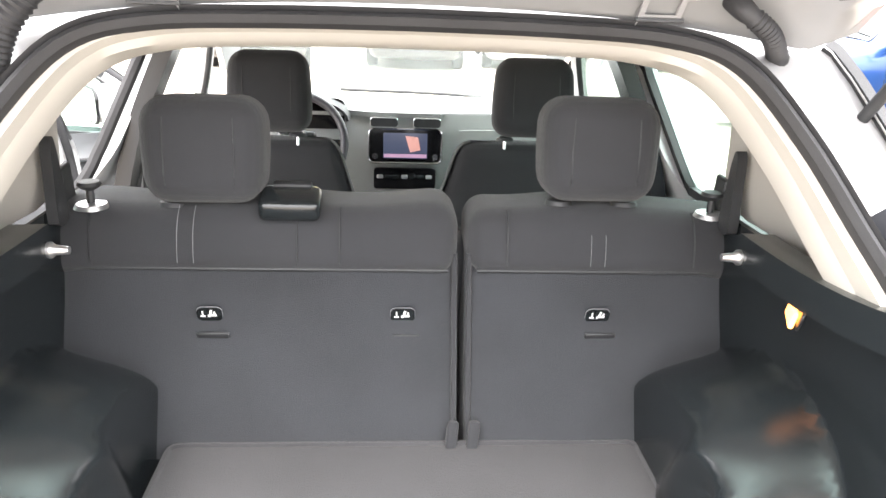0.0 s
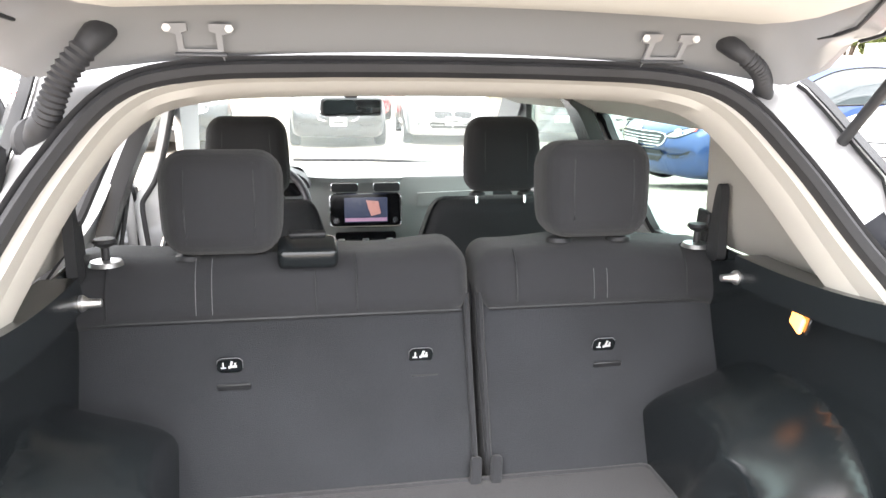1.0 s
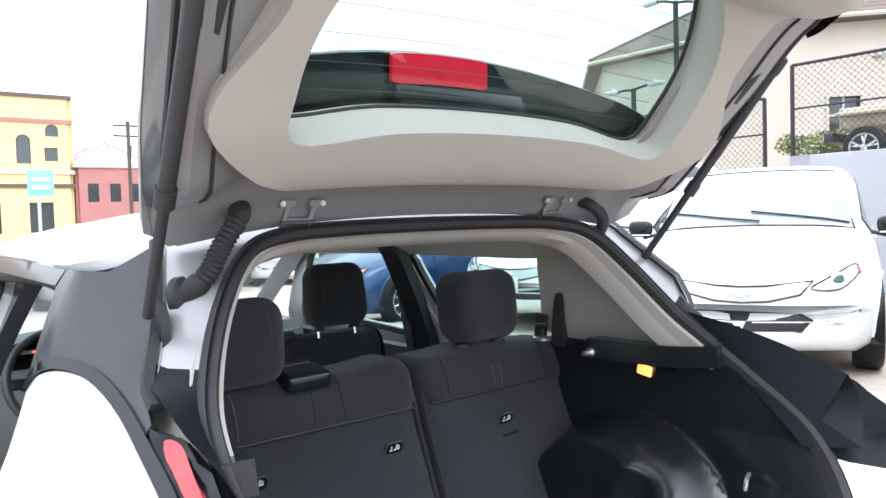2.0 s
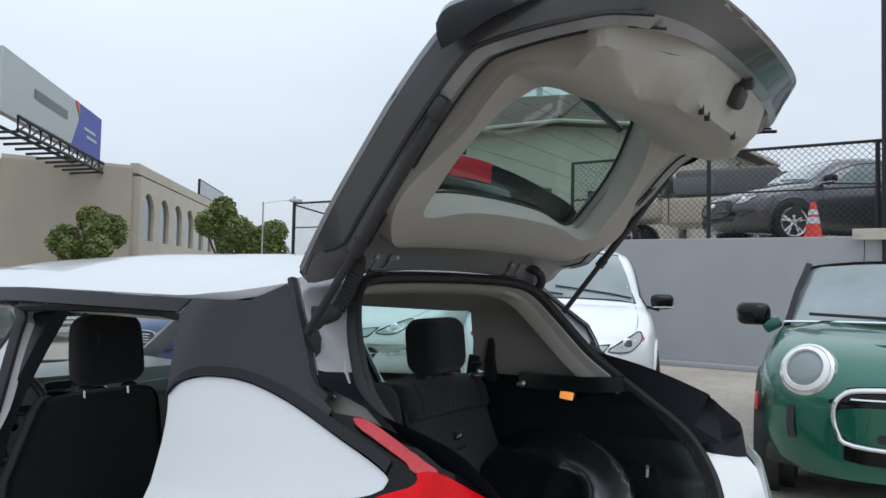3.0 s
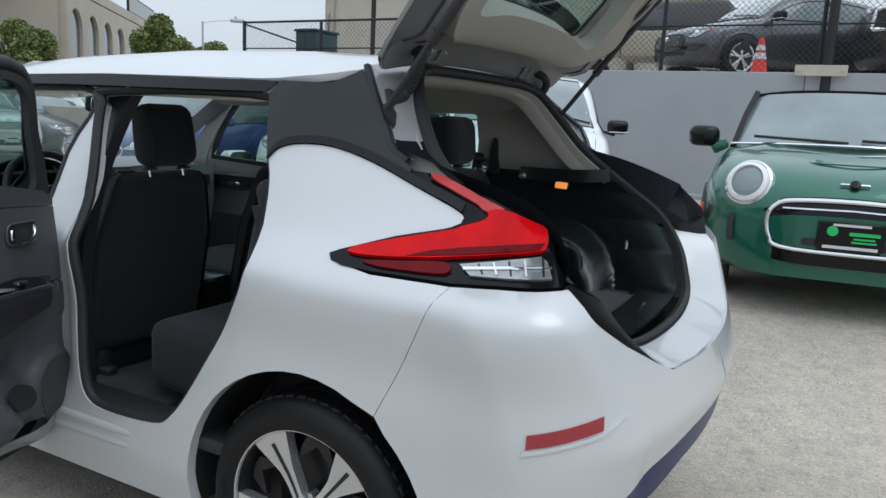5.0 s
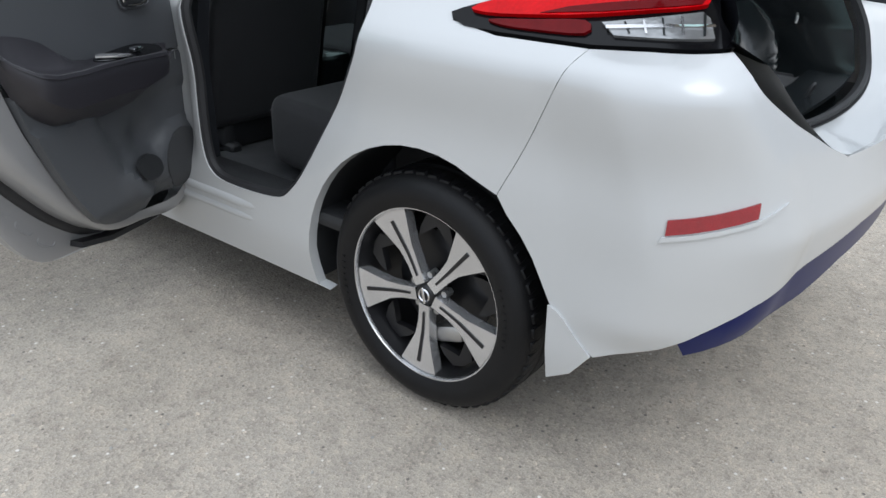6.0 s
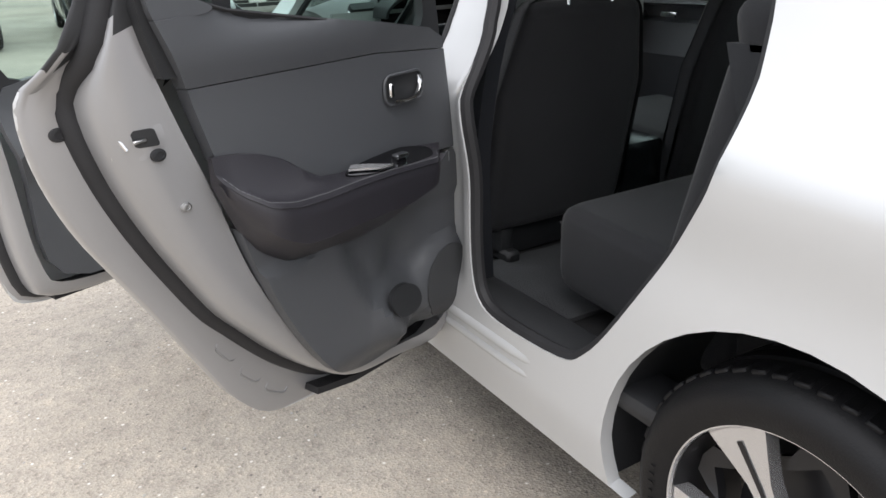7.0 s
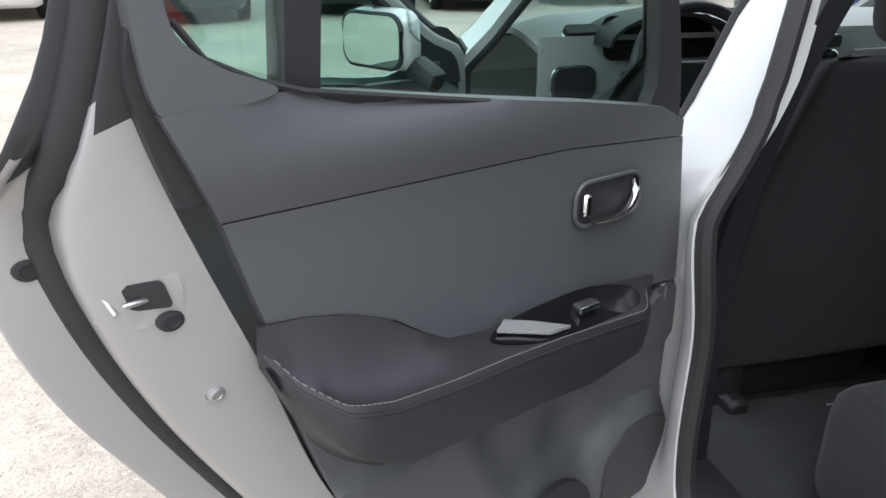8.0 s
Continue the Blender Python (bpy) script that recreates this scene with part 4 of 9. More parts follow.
lining_loop = gate_loop(0.06, 0.098, 1.105, 34, 0.10)
lining_loop = [(x * (0.8 + 0.2 * smooth(0.07, 0.25, a)) * (1 - 0.16 * smooth(0.25, 0.45, a) * smooth(0.92, 0.78, a)), a) for x, a in lining_loop]
win_loop = catmull([(0.445, 0.205), (0.475, 0.30), (0.465, 0.42), (0.41, 0.54), (0.32, 0.64), (0.2, 0.685), (0.0, 0.70), (-0.2, 0.685), (-0.32, 0.64), (-0.41, 0.54), (-0.465, 0.42), (-0.475, 0.30), (-0.445, 0.205), (-0.25, 0.225), (0, 0.23), (0.25, 0.225)], 5, True)
part("lining", panel(lining_loop, lining, 0.02, 0.03, [win_loop]), M_CREAM, tailgate, "cream plastic inner lining")
part("lining_side", loft([[lining(x, a, 0.0) for x, a in lining_loop], [gate(x * 1.02, a, -0.04) for x, a in lining_loop]], cap=False), M_CREAM, tailgate, "cream side wall of the lining")
part("window_reveal", loft([[lining(x, a, 0.0) for x, a in win_loop], [gate(x * 1.02, a, -0.012) for x, a in win_loop]], cap=False), M_CREAM, tailgate, "cream window surround")
part("window_seal", tube([gate(x * 1.0, a, -0.022) for x, a in win_loop], 0.005, 6, True), M_RUBBER, tailgate, "black rubber window seal")
rear_glass = part("rear_window", panel([(x * 1.04, 0.44 + (a - 0.44) * 1.06) for x, a in win_loop], lambda x, a, o: gate(x, a, o - 0.006), 0.004, 0.06), M_GREENGLASS, tailgate, "green-tinted heated rear window")
rear_glass.visible_shadow = False
for i in range(9):
    part("heater_wire", tube([gate(x, 0.25 + 0.05 * i, -0.013) for x in np.linspace(-0.46, 0.46, 14)], 0.0006, 4), M_BLACK, rear_glass)
part("rear_wiper", sweep([gate(x, 0.60 - 0.10 * (x + 0.1), 0.02) for x in np.linspace(-0.12, 0.42, 8)], circle(0.012, 6), up=(0, 0.8, 0.6)), M_BLACK, tailgate, "black rear wiper")
# spoiler over the glass, with the high brake lamp
def spoil(x, t, o):
    k = (x / 0.54) ** 2
    p = gate(x, 0.07, 0.012).lerp(Vector((x, -0.035 - 0.08 * k, 1.85 - 0.095 * k)), t)
    return p + Vector((0, 0.95, 0.3)) * o
part("spoiler", panel(rrect(1.12, 0.98, 0.12, 5, 0, 0.5), lambda x, t, o: spoil(x, t, o), 0.035, 0.08), M_WHITE, tailgate, "white roof spoiler")
part("spoiler_underside", panel(rrect(1.08, 0.95, 0.10, 5, 0, 0.5), lambda x, t, o: spoil(x, t, o - 0.037), 0.008, 0.08), M_GLOSSBLK, tailgate, "black underside of the spoiler")
part("brake_lamp", panel(rrect(0.245, 0.24, 0.02, 3, -0.05, 0.86), lambda x, t, o: spoil(x, t, o - 0.048), 0.01, 0.05), M_BRAKE, tailgate, "red high brake lamp")
part("brake_lamp_cover", rbox(0.34, 0.05, 0.05, 0.015, 2, Matrix.Translation(spoil(0.0, 0.6, -0.055)) @ pose(0, 0, 0, 80)), M_GLOSSBLK, tailgate, "black brake lamp cover")
for sg in (-1, 1):
    # the wing where the lower panel stands off from the glass: black throat, painted ledge
    P = lambda x, y, z: Vector((sg * x, y, z))
    up_, lo_e = catmull([P(0.712, -0.425, 1.938), P(0.704, -0.445, 1.966), P(0.686, -0.525, 1.982), P(0.642, -0.603, 1.986)], 4), catmull([P(0.722, -0.445, 1.886), P(0.722, -0.480, 1.897), P(0.706, -0.540, 1.932), P(0.650, -0.608, 1.976)], 4)
    fin = part("corner_fin", loft([up_, [Vector(p).lerp(Vector(q), 0.5) + P(0.006, 0, 0) for p, q in zip(up_, lo_e)], lo_e], False, wrap=False), M_LAMPBLK, tailgate, "black throat of the corner wing")
    part("fin_ledge", loft([up_, [Vector(p) + P(-0.012, 0.004, 0.014) for p in up_], [Vector(p) + P(-0.16, 0.02, 0.034) for p in up_]], False, wrap=False), M_GATERIM, fin, "painted ledge of the corner wing")
    for inset, oo, rr in ((0.016, -0.074, 0.005), (0.085, -0.089, 0.003)):
        part("edge_seam", sweep([gate(sg * (gate_half(a) - inset), a, oo) for a in np.linspace(0.06, 1.04, 40)], circle(rr, 6), up=(0, 0.8, 0.6)), M_BLACK, tailgate, "dark seam along the edge")
    hinge_out = [(0.395, 0.062), (0.366, 0.062), (0.366, 0.054), (0.374, 0.052), (0.374, 0.034), (0.330, 0.034), (0.330, 0.052), (0.338, 0.054), (0.338, 0.062), (0.309, 0.062), (0.309, 0.052), (0.322, 0.050), (0.322, 0.002), (0.332, 0.002), (0.332, 0.022), (0.372, 0.022), (0.372, 0.002), (0.382, 0.002), (0.382, 0.050), (0.395, 0.052)]
    hp_ = lambda x, a, o=0.0: Vector((sg * (x - 0.014), -0.040 + (0.058 - a) * 0.95 - o, 1.543 - (0.058 - a) * 1.15))
    hg = part("hatch_hinge", panel(hinge_out, hp_, 0.006, 0.02), M_SHADED_WHITE, tailgate, "bent painted hinge bracket")
    part("hinge_pin", tube([hp_(0.318, 0.028, 0.004), hp_(0.386, 0.028, 0.004)], 0.003, 8), M_GATERIM, hg, "dark hinge pin")
    for xb in (0.312, 0.392):
        part("hinge_bolt", lathe([(0.0, 0.004), (0.004, 0.004), (0.004, 0.002), (0.006, 0.0015), (0.006, 0.0)], 6, Matrix.Translation(hp_(xb, 0.057, 0.001)) @ pose(0, 0, 0, 110)), M_STEEL, tailgate, "hinge bolt")
    part("grommet", lathe([(0.0, 0.003), (0.008, 0.003), (0.011, 0.0), (0.011, -0.01)], 16, Matrix.Translation((sg * 0.590, -0.058, 1.560)) @ pose(0, 0, 0, 130)), M_RUBBER, tailgate, "black rubber plug")
    # gas strut: body, rod, both mounts
    lo, hi = Vector((sg * 0.622, -0.047, 1.362)), (Vector((0.68, -0.395, 1.83)) if sg > 0 else Vector((-0.658, -0.40, 1.80)))
    st = part("gas_strut", tube([lo.lerp(hi, 0.42), lo.lerp(hi, 0.97)], 0.0125, 12), M_BLACK, car, "black gas strut holding the tailgate up")
    part("rod", tube([lo.lerp(hi, 0.02), lo.lerp(hi, 0.43)], 0.009, 10), M_BLACK, st)
    part("collar", tube([lo.lerp(hi, 0.40), lo.lerp(hi, 0.455)], 0.0155, 12), M_BLACK, st)
    part("socket", rbox(0.03, 0.03, 0.05, 0.01, 2, Matrix.Translation(hi) @ pose(0, 0, 0, 40)), M_BLACK, st)
    part("bracket", panel([(0.0, 0.03), (0.02, 0.022), (0.018, -0.02), (0.012, -0.06), (-0.004, -0.07), (-0.014, -0.05), (-0.018, 0.0)], lambda u, v, o: Vector((sg * (0.605 + o), -0.05 + u, 1.36 + v)), 0.012, 0.02), M_BLACK, st, "black steel strut bracket")
    part("mount_plate", panel([(-0.03, -0.05), (0.03, -0.035), (0.035, 0.02), (0.0, 0.05), (-0.03, 0.02)], lambda u, v, o: gate(sg * (0.625 + u * 0.6), 0.42 + v, o - 0.08), 0.01, 0.03), M_BLACK, st, "black mount on the tailgate")
    # ribbed cable boot
    foot_ = Vector((-0.552, -0.028, 1.392)) if sg < 0 else Vector((0.528, 0.012, 1.452))
    head = Vector((-0.455 if sg < 0 else 0.428, -0.012, 1.546))
    bend = head + Vector((sg * 0.012, -0.045, -0.022))
    pth = catmull([tuple(head), tuple(bend), tuple(bend.lerp(foot_, 0.35) + Vector((sg * 0.006, -0.022, 0))), tuple(bend.lerp(foot_, 0.72) + Vector((0, -0.024, 0))), tuple(foot_)], 14)
    rings = []
    size_ = 1.0 if sg < 0 else 0.8
    for i, q in enumerate(pth):
        d = (Vector(pth[min(i + 1, len(pth) - 1)]) - Vector(pth[max(i - 1, 0)])).normalized()
        s1 = d.cross(Vector((1, 0.3, 0))).normalized()
        s2 = d.cross(s1)
        k = i / (len(pth) - 1)
        rr = 0.019 - 0.004 * smooth(0.2, 0.36, k) + (0.0032 if i % 2 and 0.32 < k < 0.80 else 0.0) + 0.006 * smooth(0.78, 0.84, k)
        rings.append([Vector(q) + (s1 * math.cos(2 * math.pi * j / 14) + s2 * math.sin(2 * math.pi * j / 14)) * rr * size_ for j in range(14)])
    bt = part("cable_boot", loft(rings), M_RUBBER, car, "ribbed black rubber cable boot")
    part("boot_plate", lathe([(0.0, 0.012), (0.022, 0.010), (0.030, 0.006), (0.036, 0.003), (0.037, -0.003)], 20, Matrix.Translation(head + Vector((0, 0.004, 0.006))) @ pose(0, 0, 0, 150) @ Matrix.Diagonal((1.15, 0.8, 1, 1))), M_RUBBER, bt)
    part("boot_foot", lathe([(0.0, 0.014), (0.026, 0.012), (0.034, 0.004), (0.035, -0.01)], 20, Matrix.Translation(foot_ + Vector((0, 0.008, 0))) @ pose(0, 0, 0, 80, 0, -sg * 35) @ Matrix.Diagonal((size_, size_, 1, 1))), M_RUBBER, bt)
    # dark trim along the edge between the rain channel and the pillar panel
    rim_ = sorted([Vector(q) for p, q in zip(ring, outer) if 1.235 < p[2] < 1.452 and p[0] * sg > 0], key=lambda q: -q.z)
    es = part("edge_strip", sweep([q + Vector((sg * 0.002, -0.008, 0.004)) for q in rim_], [(-0.010, -0.006), (-0.008, 0.006), (0.008, 0.006), (0.010, -0.006)], up=(0, -0.8, 0.5)), M_BLACK, car, "black trim strip along the pillar edge")
    part("bright_line", tube([q + Vector((-sg * 0.010, -0.014, 0.004)) for q in rim_], 0.0014, 5), M_STEEL, es, "thin bright line")
part("latch", rbox(0.07, 0.05, 0.05, 0.012, 2, Matrix.Translation(lining(0.0, 1.085, -0.0)) @ pose(0, 0, 0, 20)), M_BLACK, tailgate, "black tailgate latch")
part("latch_striker", rbox(0.03, 0.05, 0.03, 0.008, 2, Matrix.Translation(gate(0.0, 1.12, -0.10))), M_BLACK, tailgate, "black buffer")
for xs in (-0.12, -0.17, 0.12):
    part("grip_slot", rbox(0.006, 0.012, 0.022, 0.002, 1, Matrix.Translation(lining(xs, 1.04, -0.018))), M_BLACK, tailgate)

# ---- cargo bay ----
def seat_y(z):
    return 0.085 + 0.40 * (z - 0.70) if z < 1.0 else 0.205 + 0.30 * (z - 1.0)


def back_panel(x0, x1):
    return [(x0, 0.70), (x1, 0.70), (x1, 1.08), (x0, 1.08)]


for nm, x0, x1, lab in (("rear_backrest", -0.645, 0.101, "wide section of the split rear backrest, dark carpet back"), ("rear_backrest", 0.116, 0.655, "narrow section of the split rear backrest, dark carpet back")):
    def back(u, z, o):
        e = min(u - x0, x1 - u)
        return Vector((u, seat_y(z) - o + 0.018 * (1 - smooth(0, 0.03, e)) + 0.006 * noise.noise(Vector((u * 5, z * 5, 0))) + 0.0018 * noise.noise(Vector((u * 9, z * 22, 3))), z))
    rb = part(nm, panel(back_panel(x0, x1), back, 0.14, 0.03), M_CARPET, car, lab)
    b = rbox(x1 - x0, 0.17, 0.125, 0.045, 5, None)
    bmesh.ops.subdivide_edges(b, edges=[e for e in b.edges if abs(e.verts[0].co.x - e.verts[1].co.x) > 0.2], cuts=24)
    deform(b, lambda c: Vector((c.x + (x0 + x1) / 2, c.y + 0.30 + 0.3 * c.z, c.z + 1.098 + 0.006 * math.sin((c.x + x0) * 17) * (c.z > 0) - 0.012 * smooth(0.52, 0.65, abs(c.x + (x0 + x1) / 2)))))
    part("cloth_top", b, M_CLOTH, rb, "charcoal cloth wrapped over the top")
    part("piping", tube([(u, 0.2135, 1.049) for u in np.linspace(x0 + 0.02, x1 - 0.02, 20)], 0.003, 6), M_BLACK, rb, "sewn edge")
    for sx in (((-0.55, M_CLOTH), (-0.40, M_STITCH), (-0.372, M_STITCH), (-0.19, M_CLOTH), (-0.115, M_CLOTH)) if x0 < 0 else ((0.19, M_CLOTH), (0.345, M_STITCH), (0.372, M_STITCH), (0.54, M_CLOTH))):
        part("seam", tube(catmull([(sx[0], y, z) for z, y in ((1.062, 0.2068), (1.08, 0.2083), (1.098, 0.2128), (1.115, 0.2178), (1.14, 0.234), (1.155, 0.2535))], 3), 0.0014 if sx[1] is M_CLOTH else 0.0006, 5), M_BLACK if sx[1] is M_CLOTH else sx[1], rb, "sewn seam")
    part("edge_welt", tube([((x1 - 0.006) if x0 < 0 else (x0 + 0.006), seat_y(z) + 0.008, z) for z in np.linspace(0.72, 1.075, 10)], 0.006, 6), M_CLOTH, rb, "sewn cloth welt")
    part("edge_flap", deform(finer(rbox(0.022, 0.016, 0.10, 0.007, 2), 1), lambda q: pose((x1 - 0.012) if x0 < 0 else (x0 + 0.012), 0.095, 0.75, -18, 6, 0) @ Vector((q.x, q.y, q.z))), M_CLOTH, rb, "cloth flap")
    xl = -0.552 if x0 < 0 else 0.575
    kn = part("release_knob", lathe([(0.0, 0.042), (0.018, 0.042), (0.021, 0.036), (0.015, 0.03), (0.007, 0.026), (0.007, 0.0)], 20, pose(xl, 0.25, 1.155)), M_BLACK, rb, "black seat release knob")
    part("knob_plate", lathe([(0.0, 0.006), (0.026, 0.004), (0.03, -0.004)], 24, pose(xl, 0.25, 1.153)), M_STEEL, kn, "pale knob surround")
    for xc, wire in (((-0.345, True), (0.0, False)) if x0 < 0 else ((0.362, True),)):
        zc = 0.975
        tc = part("tether_cover", plate(rrect(0.044, 0.03, 0.010), pose(xc, seat_y(zc) - 0.004, zc, 21), 0.008, 0.03), M_TRIM, rb, "black tether anchor cover")
        part("cover_rim", tube([tuple(pose(xc, seat_y(zc) - 0.006, zc, 21) @ Vector((u, -0.002, v))) for u, v in rrect(0.044, 0.03, 0.010)], 0.0009, 5, True), M_STITCH, tc, "pale printed rim")
        ic = bmesh.new()
        pm = pose(xc, seat_y(zc) - 0.0135, zc, 21)
        for u, v, w, h, r in ((-0.014, 0.0, 0.003, 0.015, 0), (-0.014, -0.007, 0.011, 0.003, 0), (0.004, 0.004, 0.005, 0.013, 12), (0.008, -0.004, 0.015, 0.006, 0), (-0.001, -0.006, 0.005, 0.006, 0), (0.012, 0.002, 0.004, 0.008, 0)):
            ic = rbox(w * 0.8, 0.001, h * 0.85, 0, 1, pm @ pose(u * 0.8, 0, v * 0.85, 0, r, 0), ic)
        part("anchor_icon", ic, M_LABEL, tc, "white child-seat anchor pictogram")
        sl = part("anchor_slot", rbox(0.058 if wire else 0.05, 0.006, 0.013 if wire else 0.004, 0.002, 1, pose(xc + 0.006, seat_y(0.936) - 0.003, 0.936, 21)), M_BLACK, rb, "dark anchor slot")
        if wire:
            part("anchor_bar", tube([(xc - 0.012, seat_y(0.937) - 0.006, 0.937), (xc + 0.034, seat_y(0.937) - 0.006, 0.9375)], 0.0009, 6), M_STEEL, sl, "bright anchor wire")


def headrest(c, w, d, h, tilt, round_side, posts, lab, name="headrest"):
    b = finer(rbox(w, d, h, 0.048, 5), 2)

    def f(p):
        x = p.x
        zz = p.z
        if round_side:
            x *= 1 - 0.10 * max(0, (-zz / h)) - 0.06 * max(0, zz / h - 0.2)
        else:
            x *= 1 - 0.16 * max(0, zz / h)
        y = p.y - 0.10 * (x / w) ** 2 * d
        return pose(*c, tilt) @ Vector((x, y, zz))
    h_ = part(name, deform(b, f), M_CLOTH, car, lab)
    for sx in (-0.28, 0.28):
        yy = -d / 2 - 0.001
        part("headrest_seam", tube([tuple(pose(*c, tilt) @ Vector((sx * w * (1 - 0.05 * abs(t)), yy - 0.008 * sx * sx + (0.03 * (abs(t) ** 6)), t * h * 0.46))) for t in np.linspace(-1, 1, 12)], 0.0013, 5), M_BLACK, h_, "sewn seam")
    for px in posts:
        part("headrest_post", tube([tuple(pose(*c, tilt) @ Vector((px, 0.01, -h / 2 + 0.02))), tuple(pose(*c, tilt) @ Vector((px, 0.01, -h / 2 - 0.06)))], 0.006, 10), M_CHROME, h_, "bright steel post")
        part("post_guide", lathe([(0.0, 0.014), (0.013, 0.014), (0.024, 0.008), (0.026, 0.0)], 20, pose(*c, tilt) @ pose(px, 0.004, -h / 2 - 0.012)), M_BLACK, h_, "black post guide")
    return h_


headrest((-0.35, 0.280, 1.254), 0.214, 0.145, 0.188, -6, True, (-0.065, 0.065), "charcoal cloth rear headrest")
headrest((0.352, 0.280, 1.268), 0.214, 0.145, 0.188, -6, True, (-0.062, 0.062), "charcoal cloth rear headrest")
cg = part("belt_guide", rbox(0.108, 0.075, 0.04, 0.012, 3, pose(-0.202, 0.24, 1.165, 12)), M_TRIM, car, "grey plastic centre belt guide on the backrest")
part("guide_slot", rbox(0.07, 0.02, 0.016, 0.005, 2, pose(-0.202, 0.272, 1.189, 12)), M_BLACK, cg, "black slot")

# cargo floor with its mat, and the well sides
part("cargo_floor", rbox(1.2, 0.80, 0.03, 0.005, 1, pose(0, -0.26, 0.715)), M_TRIM, car, "dark cargo floor board")
part("cargo_mat", panel(rrect(0.845, 0.58, 0.02, 4, 0.012, -0.185), lambda u, v, o: Vector((u, v, 0.752 + o + 0.003 * noise.noise(Vector((u * 6, v * 6, 0))))), 0.018, 0.03), M_MAT, car, "grey carpet cargo mat")
part("mat_binding", tube([(u, v, 0.752) for u, v in rrect(0.845, 0.58, 0.02, 4, 0.012, -0.185)], 0.006, 6, True), M_MAT, car, "bound mat edge")
part("sill_trim", grid(4, 20, lambda u, v: ((2 * v - 1) * 0.46, -0.645 + 0.17 * u + 0.03 * (2 * v - 1) ** 2, 0.79 - 0.012 * u - 0.05 * smooth(0.75, 1.0, u)), 0.01), M_TRIM, car, "dark plastic loading sill trim")
ln = part("load_hook", tube(catmull([(-0.02, -0.60, 0.79), (-0.015, -0.61, 0.82), (0.015, -0.61, 0.82), (0.02, -0.60, 0.79)], 4), 0.004, 6), M_BLACK, car, "black wire latch loop")


def cargo_side(u, v, sg):
    """Side lining: flat above, swelling inwards over the wheel."""
    z = 0.70 + 0.46 * v
    yf = 0.24 - 0.0 * v
    yr = float(np.interp(z, (0.70, 0.80, 0.9, 1.0, 1.1, 1.16), (-0.58, -0.63, -0.575, -0.50, -0.385, -0.30)))
    y = yf + (yr - yf) * u
    edge = float(np.interp(z, (0.70, 0.8, 0.9, 1.0, 1.1, 1.2), (0.36, 0.40, 0.53, 0.59, 0.605, 0.605)))
    x = 0.605 + (edge - 0.605) * smooth(0.45, 1.0, u)
    d = ((y + 0.06) / 0.31) ** 2 + ((z - 0.70) / 0.27) ** 2
    bulge = 0.165 * (1 - smooth(0.70, 1.16, d))
    d2 = ((y + 0.20) / 0.12) ** 2 + ((z - 0.76) / 0.11) ** 2
    top_ = 1 - smooth(0.55, 0.95, d)
    bulge += 0.012 * (1 - smooth(0.5, 1.0, d2)) * top_ + (0.016 * math.exp(-((y + 0.09 + 0.5 * (z - 0.8)) / 0.03) ** 2) - 0.012 * math.exp(-((y + 0.17 + 0.5 * (z - 0.8)) / 0.035) ** 2) + 0.012 * math.exp(-((y + 0.25 + 0.5 * (z - 0.8)) / 0.035) ** 2)) * top_
    return Vector((sg * max(0.36, x - bulge), y, z))


